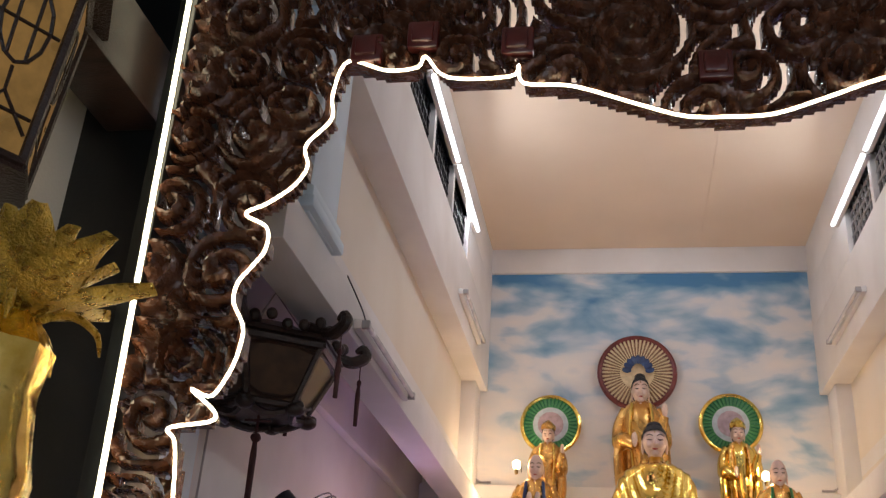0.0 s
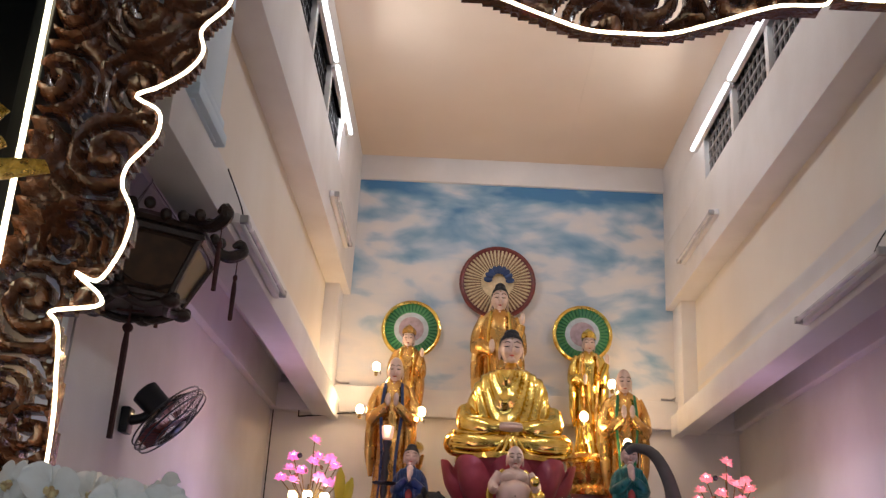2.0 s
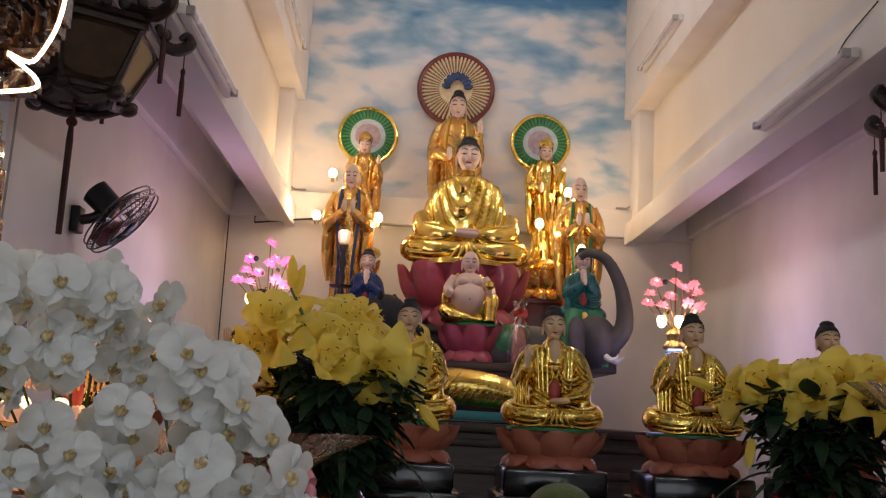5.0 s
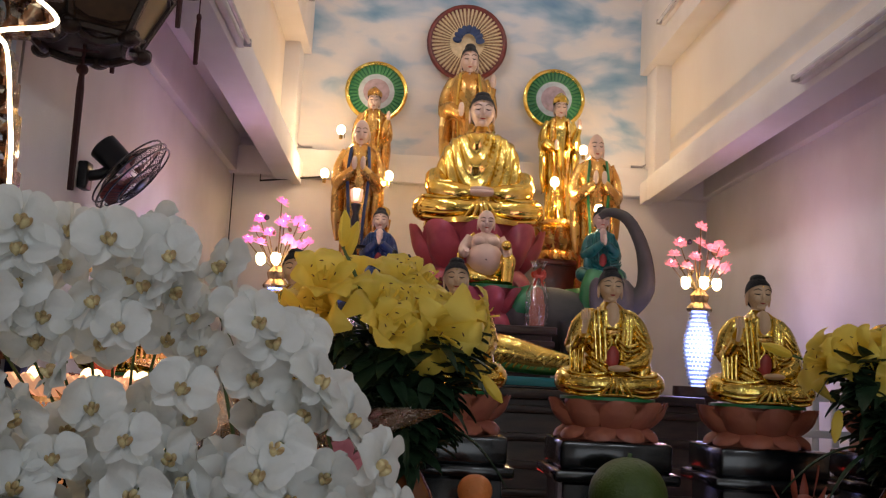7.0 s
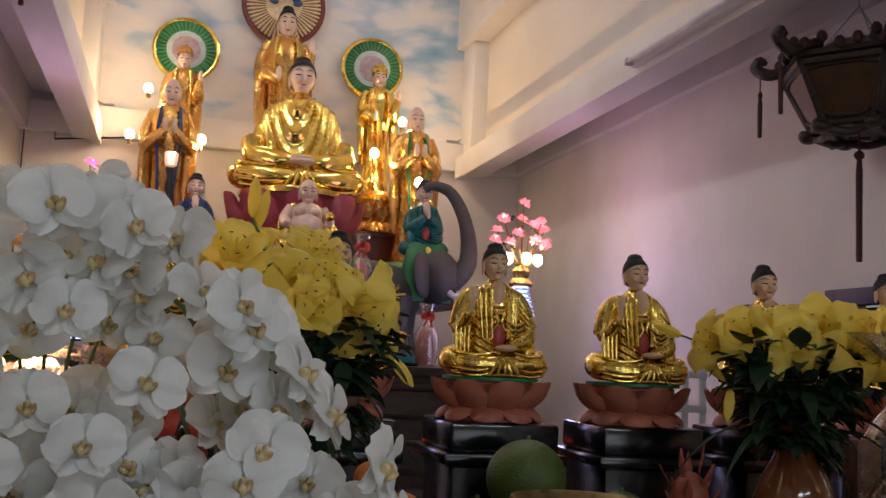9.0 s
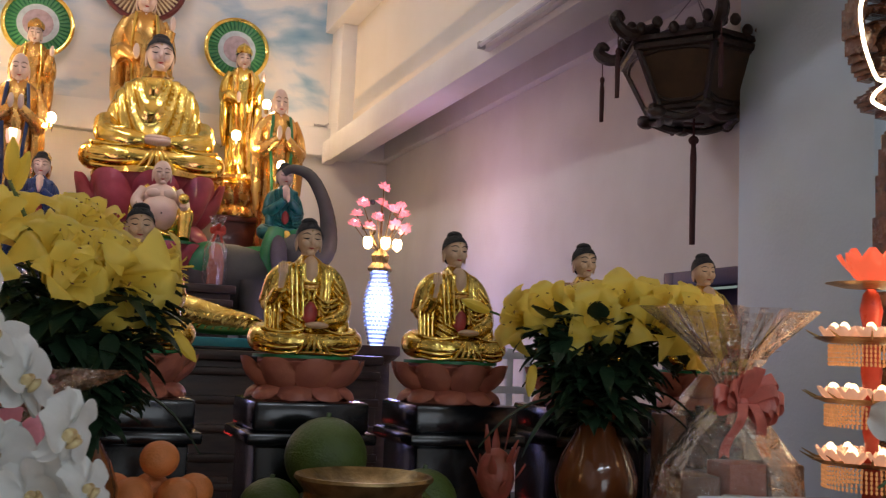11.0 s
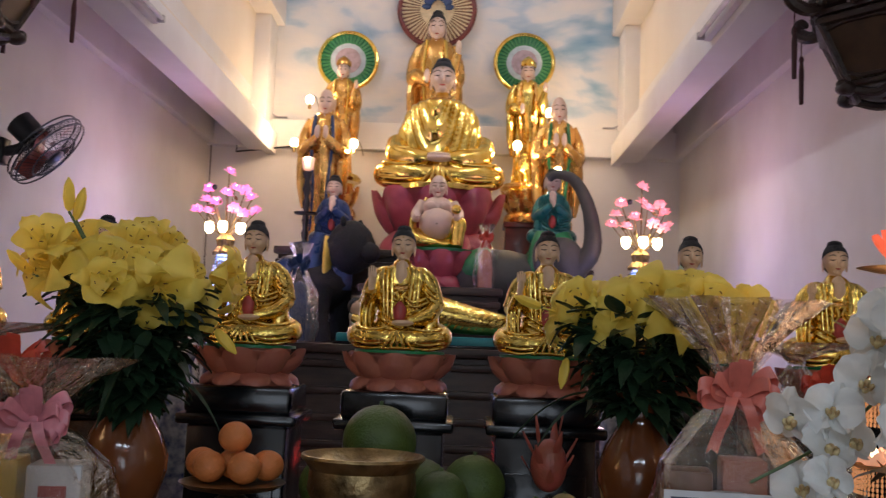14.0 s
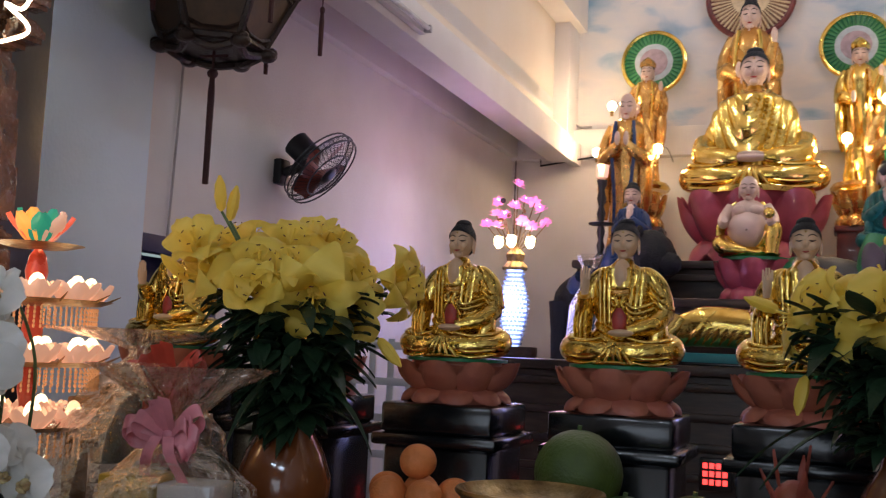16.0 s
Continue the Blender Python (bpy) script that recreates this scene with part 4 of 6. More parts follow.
# standing figure behind, bodhisattvas, attendants
standing("standing_statue", (-0.09, 9.16, 2.95), 1.71, [GOLDRED, PALESKIN, HAIR, INK, LIP, GOLD, GREEN], "tall gilded standing statue before a round red halo")
standing("standing_statue", (-0.94, 9.15, 3.00), 1.17, [GOLDRED, PALESKIN, HAIR, INK, LIP, GOLD, GREEN], "gilded standing statue with a tall gold crown", crown=0)
standing("standing_statue", (0.76, 9.15, 2.96), 1.26, PALESET, "gilded standing statue with a gold crown and dark hair", crown=0)
standing("standing_statue", (-1.01, 8.68, 2.30), 1.48, [GOLDRED, PALESKIN, PALESKIN, INK, LIP, BLUECLOTH, GREEN], "shaven-headed attendant statue in a bronze-gold robe with joined palms", bald=True, joined=True)
standing("standing_statue", (1.01, 8.68, 2.30), 1.48, [GOLDRED, PALESKIN, PALESKIN, INK, LIP, GREEN, GREEN], "shaven-headed attendant statue in a bronze-gold robe holding its palms together", bald=True, joined=True)


def halo(at, r, rim, zones, spokes, inner, label, count):
    """A round halo: flat coloured zones from the rim inwards, with raised rays."""
    e = thing("halo", at, label, "halo")
    Shape().tube([(r * math.cos(a), 0, r * math.sin(a)) for a in [2 * math.pi * i / 48 for i in range(49)]], 0.05 * r + 0.008, 0, 8).ob("rim", rim, e)
    for k, (r0, r1, mt) in enumerate(zones):
        s = Shape()
        s.surf(lambda u, v: (r * (r1 + (r0 - r1) * v) * math.cos(2 * math.pi * u), 0.004 - 0.006 * k, r * (r1 + (r0 - r1) * v) * math.sin(2 * math.pi * u)), 48, 2, 0)
        s.surf(lambda u, v: (r * r1 * math.cos(2 * math.pi * u), 0.004 - 0.006 * k + 0.02 * v, r * r1 * math.sin(2 * math.pi * u)), 48, 1, 0)
        s.ob("zone", mt, e)
    me = Shape().tube([(0, -0.006, inner * r), (0, -0.008, 0.94 * r)], [0.004, 0.011], 0, 6).mesh("ray", spokes)
    for i in range(count):
        o = new("ray", me)
        o.parent = e
        o.matrix_local = pose(0, 0, 0, 0, 360 * i / count, 0)
    return e


halo((-0.11, 9.40, 4.735), 0.355, HALORED, ((0, 1, HALORED), (0, 0.88, TANRING), (0, 0.46, CREAMRING)), CREAMRING, 0.44, "round halo with dark red rim and cream rays", 52)
for x, z in ((-0.935, 4.21), (0.735, 4.245)):
    halo((x, 9.40, z), 0.272, GOLD, ((0, 1, HALOGREEN), (0, 0.62, PALERING), (0, 0.45, MAUVE)), GREEN, 0.64, "round green halo with gold rim and fine rays", 40)
e = thing("peacock_fan", (-0.10, 9.34, 4.70), "blue petal fan behind the standing statue's head", "fan")
for i in range(9):
    a = radians(-80 + 20 * i)
    Shape().ball((0.11 * math.sin(a), 0, 0.02 + 0.13 * math.cos(a)), (0.03, 0.012, 0.045), 0, 10, 7, turn=(0, math.degrees(a), 0)).ob("petal", BLUECLOTH, e)

# laughing figure on a small rose lotus, and the mounted figures
lotus("lotus_throne", (0.07, 7.85, 1.99), 0.28, 0.29, ROSE, "small rose pink lotus seat under the laughing statue", 8, GREEN)
laughing("laughing_statue", (0.02, 7.85, 2.29), 0.62, [GOLD, PALESKIN, PALESKIN, INK, LIP, GOLDRED, GREEN], "laughing round-bellied statue with gold drapery and ball")
seated("mounted_statue", (-0.785, 7.80, 2.28), 0.56, [BLUECLOTH, PALESKIN, HAIR, INK, LIP, GOLD, GREEN], "small seated statue in a dark blue robe with joined palms", 0.70, "joined", head=1.12)
seated("mounted_statue", (0.90, 7.80, 2.35), 0.60, [GREENCLOTH, PALESKIN, HAIR, INK, LIP, GOLD, GREEN], "small seated statue in a teal green robe with joined palms", 0.70, "joined", head=1.12)
for x, z, mat, words in ((-0.785, 2.31, BLUECLOTH, "dark blue skirt hanging"), (0.90, 2.38, GREEN, "green skirt hanging")):
    e = thing("statue_drapery", (x, 7.66, z - 0.36), words + " below a mounted statue, with an ochre sash", "drapery")
    d = Shape()
    for q in (-1, 1):
        d.tube([(q * 0.05, 0.0, 0.38), (q * 0.10, -0.05, 0.24), (q * 0.09, -0.04, 0.0)], [0.09, 0.085, 0.10], 0, 20, steps=14)
    d.ob("skirt", mat, e)
    Shape().tube([(0.0, -0.06, 0.38), (0.01, -0.135, 0.25), (0.0, -0.12, 0.02)], [0.04, 0.045, 0.035], 0, 12, steps=12, flat=0.6).ob("sash", YELLOWBOX, e)


def beast(at, label, mat, trunk, turn, blanket, size):
    s = Shape()
    s.ball((0, 0, 0.42), (0.22, 0.40, 0.22), 0, 20, 12)
    for q in (-1, 1):
        for y in (-0.24, 0.24):
            s.tube([(q * 0.13, y, 0.4), (q * 0.14, y, 0.2), (q * 0.14, y - 0.02, 0.0)], [0.10, 0.075, 0.085], 0, 12, steps=6)
    if trunk:
        s.ball((0, -0.46, 0.54), (0.16, 0.16, 0.18), 0, 16, 10)
        for q in (-1, 1):
            s.ball((q * 0.19, -0.40, 0.54), (0.10, 0.03, 0.15), 0, 12, 8, turn=(0, q * 20, q * 20))
            s.tube([(q * 0.07, -0.54, 0.46), (q * 0.09, -0.60, 0.42), (q * 0.09, -0.65, 0.45)], [0.024, 0.018, 0.004], 2, 8, steps=8)
        s.tube([(0, -0.56, 0.52), (0, -0.66, 0.64), (0, -0.64, 0.88), (0, -0.54, 1.08), (0, -0.42, 1.13), (0, -0.36, 1.10)], [0.080, 0.062, 0.046, 0.038, 0.030, 0.024], 0, 12, steps=20)
    else:
        s.ball((0, -0.40, 0.70), (0.17, 0.17, 0.20), 0, 26, 16, ripple=lambda a, p: 0.09 * math.sin(9 * a) * math.sin(7 * p))
        s.ball((0, -0.55, 0.66), (0.09, 0.09, 0.08), 0, 12, 8)
        for q in (-1, 1):
            s.ball((q * 0.12, -0.40, 0.88), (0.03, 0.02, 0.04), 0, 8, 6)
    s.ball((0, 0.06, 0.50), (0.228, 0.18, 0.15), 1, 18, 10)
    o = new("beast_statue", s.mesh("beast_statue", [mat, blanket, CARD]))
    o.matrix_world = pose(*at, 0, 0, turn) @ Matrix.Scale(size, 4)
    return tagged(o, label, "statue")


beast((0.47, 7.80, 1.57), "grey elephant statue with a raised trunk and green blanket", GREYBEAST, True, 68, GREEN, 1.16)
beast((-0.98, 7.74, 1.55), "black maned lion statue with a blue saddle cloth", BLACKBEAST, False, 65, BLUECLOTH, 1.02)

# reclining figure on its teal base
e = thing("teal_base", (0.02, 6.85, 1.55), "low teal painted base on the altar table", "base")
Shape().box((-0.60, -0.14, 0), (0.60, 0.14, 0.075), 0, 0.012).ob("slab", TEAL, e)
Shape().box((-0.62, -0.16, 0.0), (0.62, 0.16, 0.02), 0, 0.006).ob("foot", BLACKLAC, e)
s = Shape()
s.tube([(-0.34, 0, 0.12), (-0.16, 0, 0.16), (0.06, 0, 0.15), (0.30, 0, 0.11), (0.50, 0, 0.09), (0.56, -0.01, 0.08)], [0.09, 0.125, 0.12, 0.095, 0.07, 0.05], 0, 22, steps=30)
for k in range(16):
    s.tube([(-0.26 + 0.048 * k, -0.108 + 0.003 * k, 0.05), (-0.20 + 0.048 * k, -0.128 + 0.004 * k, 0.13), (-0.10 + 0.044 * k, -0.085 + 0.003 * k, 0.238 - 0.008 * k), (-0.04 + 0.042 * k, 0.0, 0.272 - 0.010 * k)], [0.006, 0.013, 0.012, 0.005], 0, 7, steps=12)
s.ball((-0.46, -0.02, 0.16), (0.065, 0.06, 0.075), 1, 14, 10, turn=(0, -60, 0))
s.ball((-0.48, 0.0, 0.175), (0.066, 0.066, 0.07), 2, 14, 8, turn=(0, -60, 0), low=0.5)
s.tube([(-0.30, -0.06, 0.2), (-0.40, -0.1, 0.08), (-0.50, -0.06, 0.1)], [0.05, 0.04, 0.03], 0, 10, steps=8)
o = new("reclining_statue", s.mesh("reclining_statue", [GOLD, SKIN, HAIR]))
o.location = (0.02, 6.85, 1.625)
tagged(o, "gilded reclining statue on the teal base", "statue")

# seven small seated figures on terracotta lotus seats and black lacquer stands
def stand(at, group):
    e = thing("lacquer_stand", at, "glossy black lacquer pedestal under a small statue", "pedestal", group)
    Shape().box((-0.165, -0.165, 1.345), (0.165, 0.165, 1.43), 0, 0.012).ob("top", BLACKLAC, e)
    Shape().box((-0.185, -0.185, 1.31), (0.185, 0.185, 1.345), 0, 0.01).ob("cornice", BLACKLAC, e)
    Shape().box((-0.155, -0.155, 0.10), (0.155, 0.155, 1.31), 0, 0.01).ob("shaft", BLACKLAC, e)
    Shape().box((-0.125, -0.166, 0.45), (0.125, -0.155, 1.20), 0, 0.004).ob("panel", BLACKLAC, e)
    Shape().box((-0.19, -0.19, 0.0), (0.19, 0.19, 0.10), 0, 0.012).ob("foot", BLACKLAC, e)
    return e


FRONT_X = (-1.385, -0.935, -0.435, 0.05, 0.52, 0.985, 1.445)
first = None
for i, x in enumerate(FRONT_X):
    at = (x, 3.42 + (-0.05, 0.0, 0.0, 0.0, 0.0, 0.0, -0.02)[i], 0)
    if first is None:
        s0 = stand(at, "pedestals of the front row")
        l0 = lotus("lotus_pedestal", (at[0], at[1], 1.43), 0.182, 0.12, TERRA, "terracotta red lotus pedestal with broad petals", 9, GREEN, group="lotus pedestals of the front row")
        f0 = seated("small_seated_statue", (at[0], at[1], 1.556), 0.412, GOLDSET, "small gilded seated statue with dark hair on a lotus pedestal", 0.98)
        tagged(f0, group="statues of the front row")
        first = True
    else:
        copy_thing(s0, pose(*at))
        copy_thing(l0, pose(at[0], at[1], 1.43))
        copy_thing(f0, pose(at[0], at[1], 1.556, 0, 0, (0, 3, -2, 0, 2, -4, -6)[i]))


# ---- lamps, fan and conduits on the walls ----
for s in (-1, 1):
    for k in range(4):
        e = thing("tube_light", (s * 1.555, 8.03 - 1.25 * k - 0.6, 5.61), "lit white fluorescent tube under the ceiling", "tube light", "lit clerestory tubes")
        Shape().box((-0.018, -0.60, -0.02), (0.018, 0.60, 0.03), 0, 0.004).ob("batten", WHITE, e)
        Shape().tube([(-s * 0.035, -0.585, 0), (-s * 0.035, 0.585, 0)], 0.016, 0, 10).ob("tube", TUBE, e, "glowing white tube")
    for y, z in ((5.0, 3.335), (8.0, 4.76)):
        e = thing("tube_light", (s * 1.548, y, z), "unlit fluorescent tube in a white batten on the beam", "tube light", "unlit tubes on the beams")
        Shape().box((-0.018, -0.61, -0.025), (0.02, 0.61, 0.025), 0, 0.004).ob("batten", WHITE, e)
        Shape().tube([(-s * 0.045, -0.58, 0), (-s * 0.045, 0.58, 0)], 0.014, 0, 10).ob("tube", TUBEOFF, e, "unlit glass tube")
        for q in (-0.59, 0.59):
            Shape().box((-0.06 if s > 0 else 0.0, q - 0.015, -0.02), (0.0 if s > 0 else 0.06, q + 0.015, 0.02), 0, 0.004).ob("holder", GREYWIRE, e)
    w = Shape()
    w.tube([(s * 1.665, 9.465, 4.75), (s * 1.665, 9.465, 3.70), (s * 1.60, 9.465, 3.66), (s * 1.50, 9.465, 3.66)], 0.011, 0, 8)
    tagged(w.ob("conduit", GREYWIRE), "thin grey electrical conduit down the corner", "conduit")
    w = Shape()
    w.tube([(s * 1.565, 4.2, 3.50), (s * 1.556, 4.5, 3.44), (s * 1.556, 4.62, 3.38)], 0.004, 0, 6, steps=8)
    tagged(w.ob("cable", FANBLACK), "thin black cable down the beam to the tube", "cable")
tagged(Shape().tube([(-1.62, 9.47, 3.58), (-0.6, 9.475, 3.595), (0.5, 9.475, 3.585), (1.6, 9.47, 3.6)], 0.005, 0, 6, steps=20).ob("cable", FANBLACK), "black cable across the end wall", "cable")
tagged(Shape().tube([(-2.20, 9.43, 3.60), (-2.20, 9.44, 2.2), (-2.19, 9.44, 1.0)], 0.006, 0, 6).ob("cable", FANBLACK), "black cable down the corner of the wall", "cable")
tagged(Shape().tube([(-1.95, 9.4, 3.42), (-1.95, 9.4, 3.30), (-1.38, 9.2, 3.33)], 0.009, 0, 6).ob("bracket_rod", FANBLACK), "black bracket rod carrying a bulb", "rod")
tagged(Shape().tube([(-2.225, 4.42, 3.3), (-2.225, 4.40, 2.6), (-2.225, 4.36, 1.6)], 0.006, 0, 6).ob("cable", GREYWIRE), "thin cable down the aisle wall", "cable")


def bulb(at):
    e = thing("bulb", at, "glowing warm white bulb among the statues", "bulb", "altar bulbs")
    Shape().ball((0, 0, 0), (0.038, 0.038, 0.045), 0, 14, 10).ob("globe", BULB, e)
    Shape().lathe([(0.012, -0.085), (0.016, -0.08), (0.018, -0.04), (0.01, -0.035)], 0, 10).ob("socket", BRASS, e)
    Shape().tube([(0, 0.01, 0.03), (0.01, 0.5 * (9.49 - at[1]), 0.09), (0.0, 9.49 - at[1], 0.05)], 0.004, 0, 5, steps=8).ob("cord", FANBLACK, e)


for at in ((-1.21, 8.98, 3.72), (-1.33, 8.98, 3.32), (0.955, 8.98, 3.67), (-0.76, 8.68, 3.27), (0.66, 8.66, 3.30), (0.985, 8.35, 3.03)):
    bulb(at)
e = thing("candle_lamp", (-0.97, 7.62, 2.26), "tall dark turned candle lamp with a glowing cup", "lamp")
Shape().lathe([(0.05, 0), (0.045, 0.02), (0.02, 0.05), (0.03, 0.1), (0.018, 0.14), (0.03, 0.2), (0.018, 0.26), (0.032, 0.33), (0.018, 0.38), (0.035, 0.44), (0.02, 0.5), (0.04, 0.57), (0.01, 0.58)], 0, 14).ob("stem", FANBLACK, e)
Shape().lathe([(0.005, 0.24), (0.085, 0.25), (0.09, 0.262), (0.005, 0.262)], 0, 18).ob("drip_plate", FANBLACK, e)
Shape().lathe([(0.01, 0.58), (0.035, 0.59), (0.042, 0.63), (0.045, 0.68), (0.035, 0.685), (0.01, 0.66)], 0, 12, ripple=lambda a, z: 0.08 * math.cos(6 * a)).ob("glowing_cup", LOTUSLIGHT, e)


def wall_fan():
    e = thing("wall_fan", (-2.22, 5.31, 2.50), "black wall fan with red blades turned to the side", "fan")
    Shape().box((-0.02, -0.05, -0.07), (0.03, 0.05, 0.07), 0, 0.01).ob("wall_plate", FANBLACK, e)
    Shape().tube([(0.02, 0, 0), (0.09, 0.01, 0.02), (0.13, 0.04, 0.07)], 0.028, 0, 10, steps=8).ob("arm", FANBLACK, e)
    me = Shape().tube([(0, 0.0, -0.17), (0, 0, -0.16), (0, 0, -0.03), (0, 0, 0.0)], [0.055, 0.075, 0.07, 0.04], 0, 16)
    m = Matrix.Translation((0.19, 0.03, 0.055)) @ Vector((0.72, 0.06, -0.66)).to_track_quat("Z", "Y").to_matrix().to_4x4()
    h = me.ob("motor", FANBLACK, e)
    h.matrix_local = m
    g = Shape()
    R = 0.228
    for rr, zz in ((R, 0.05), (R * 0.97, 0.08), (R * 0.6, 0.105), (R * 0.97, 0.02)):
        g.tube([(rr * math.cos(a), rr * math.sin(a), zz) for a in [2 * math.pi * i / 36 for i in range(37)]], 0.005, 0, 5)
    for i in range(40):
        a = 2 * math.pi * i / 40
        c, d = math.cos(a), math.sin(a)
        g.tube([(0.05 * c, 0.05 * d, 0.115), (0.13 * c, 0.13 * d, 0.105), (R * c, R * d, 0.05), (0.14 * c, 0.14 * d, 0.0), (0.06 * c, 0.06 * d, -0.01)], 0.0018, 0, 4)
    g.ball((0, 0, 0.115), (0.055, 0.055, 0.012), 0, 16, 6)
    k = g.ob("cage", FANBLACK, h)
    for i in range(4):
        b = Shape()
        b.surf(lambda u, v: (0.03 + 0.155 * v, (u - 0.5) * (0.06 + 0.10 * math.sin(v * 2.6)), 0.05 + (u - 0.5) * 0.05), 6, 8, 0, wrap=False)
        o = b.ob("blade", FANBLADE, h)
        o.matrix_local = pose(0, 0, 0, 0, 0, 90 * i)


wall_fan()


def hanging_lantern(at, turn):
    """Hexagonal tapered lantern with a curled roof, tassels and chain."""
    e = thing("hanging_lantern", at, "dark hexagonal wooden lantern with curled corners and tassels", "lantern", "aisle lanterns", turn)
    hexa = [(math.cos(math.pi / 3 * i), math.sin(math.pi / 3 * i)) for i in range(6)]
    R, r, z0, z1 = 0.34, 0.21, -0.21, 0.045
    for i in range(6):
        (ax, ay), (bx, by) = hexa[i], hexa[(i + 1) % 6]
        s = Shape()
        p = [Vector((ax * r, ay * r, z0)), Vector((bx * r, by * r, z0)), Vector((bx * R, by * R, z1)), Vector((ax * R, ay * R, z1))]
        s.surf(lambda u, v: (p[0] * (1 - u) + p[1] * u) * (1 - v) + (p[3] * (1 - u) + p[2] * u) * v, 4, 4, 0, wrap=False)
        s.ob("pane", LANTERNPANE, e)
        f = Shape()
        f.tube([p[0], p[3]], 0.017, 0, 6).tube([p[0], p[1]], 0.018, 0, 6).tube([p[3], p[2]], 0.022, 0, 6)
        c0, c1 = (p[0] * 0.72 + p[1] * 0.28), (p[0] * 0.28 + p[1] * 0.72)
        d0, d1 = (p[3] * 0.72 + p[2] * 0.28), (p[3] * 0.28 + p[2] * 0.72)
        f.tube([p[0] * 0.8 + p[3] * 0.2, c0 * 0.9 + d0 * 0.1, c1 * 0.9 + d1 * 0.1, p[1] * 0.8 + p[2] * 0.2], 0.010, 0, 5)
        f.tube([p[3] * 0.85 + p[0] * 0.15, d0 * 0.92 + c0 * 0.08, d1 * 0.92 + c1 * 0.08, p[2] * 0.85 + p[1] * 0.15], 0.010, 0, 5)
        f.ob("fretwork", LANTERN, e)
        # roof arm with a curl, and its tassel
        arm = Shape()
        arm.tube([(ax * 0.24, ay * 0.24, z1 + 0.10), (ax * 0.36, ay * 0.36, z1 + 0.055), (ax * 0.4163, ay * 0.4163, z1 + 0.05), (ax * 0.4706, ay * 0.4706, z1 + 0.085), (ax * 0.4570, ay * 0.4570, z1 + 0.125), (ax * 0.4254, ay * 0.4254, z1 + 0.105)], [0.03, 0.028, 0.03, 0.03, 0.024, 0.012], 0, 8, steps=18)
        arm.ball((ax * 0.4751, ay * 0.4751, z1 + 0.095), (0.028, 0.028, 0.032), 0, 10, 7)
        arm.ob("curled_arm", LANTERN, e)
        t = Shape()
        t.tube([(ax * 0.4525, ay * 0.4525, z1 + 0.05), (ax * 0.4525, ay * 0.4525, z1 - 0.04)], 0.003, 0, 5)
        t.ball((ax * 0.4525, ay * 0.4525, z1 - 0.045), (0.012, 0.012, 0.018), 0, 8, 6)
        t.tube([(ax * 0.4525, ay * 0.4525, z1 - 0.06), (ax * 0.4525, ay * 0.4525, z1 - 0.1), (ax * 0.4525, ay * 0.4525, z1 - 0.25)], [0.008, 0.012, 0.010], 0, 7)
        t.ob("tassel", TASSEL, e)
        b = Shape()
        b.ball((ax * 0.225, ay * 0.225, z0 - 0.02), (0.045, 0.045, 0.03), 0, 10, 7)
        b.ball((ax * 0.245, ay * 0.245, z0 - 0.005), (0.025, 0.025, 0.022), 0, 8, 6)
        b.tube([(ax * 0.22, ay * 0.22, z0 - 0.015), ((ax + bx) * 0.09, (ay + by) * 0.09, z0 - 0.045), (bx * 0.22, by * 0.22, z0 - 0.015)], 0.018, 0, 6, steps=8)
        b.ob("foot_bracket", LANTERN, e)
        c = Shape()
        for k in range(5):
            w = (k + 0.5) / 5
            c.ball(((ax * (1 - w) + bx * w) * 0.37, (ay * (1 - w) + by * w) * 0.37, z1 + 0.075 + 0.02 * math.sin(k * 2)), (0.026, 0.022, 0.028), 0, 8, 6)
        c.ob("cresting", LANTERN, e)
    s = Shape()
    s.lathe([(0.01, z1 + 0.16), (0.10, z1 + 0.15), (0.22, z1 + 0.09), (0.36, z1 + 0.045), (0.37, z1 + 0.02), (0.30, z1 + 0.01), (0.01, z1)], 0, 6, at=(0, 0, 0))
    s.ob("roof", LANTERN, e)
    s = Shape()
    s.lathe([(0.01, z0 - 0.02), (0.21, z0 - 0.015), (0.22, z0 + 0.01), (0.01, z0 + 0.015)], 0, 6)
    s.ob("floor_plate", LANTERN, e)
    t = Shape()
    t.tube([(0, 0, z0 - 0.02), (0, 0, z0 - 0.10)], 0.006, 0, 6)
    t.ball((0, 0, z0 - 0.12), (0.024, 0.024, 0.022), 0, 10, 7)
    t.tube([(0, 0, z0 - 0.13), (0, 0, z0 - 0.2), (0, 0, z0 - 0.60)], [0.010, 0.015, 0.013], 0, 8)
    t.tube([(-0.06, 0, z0 - 0.05), (0.06, 0, z0 - 0.035)], 0.006, 0, 6)
    t.ob("long_tassel", TASSEL, e)
    c = Shape()
    for a in (0, 2, 4):
        c.tube([(hexa[a][0] * 0.2, hexa[a][1] * 0.2, z1 + 0.1), (0, 0, z1 + 0.32)], 0.003, 0, 5)
    c.tube([(0, 0, z1 + 0.32), (0, 0, 3.72 - at[2])], 0.004, 0, 5)
    c.ob("chain", GREYWIRE, e)
    return e


hanging_lantern((-1.90, 4.18, 3.045), 33)
hanging_lantern((2.025, 4.28, 2.93), 8)

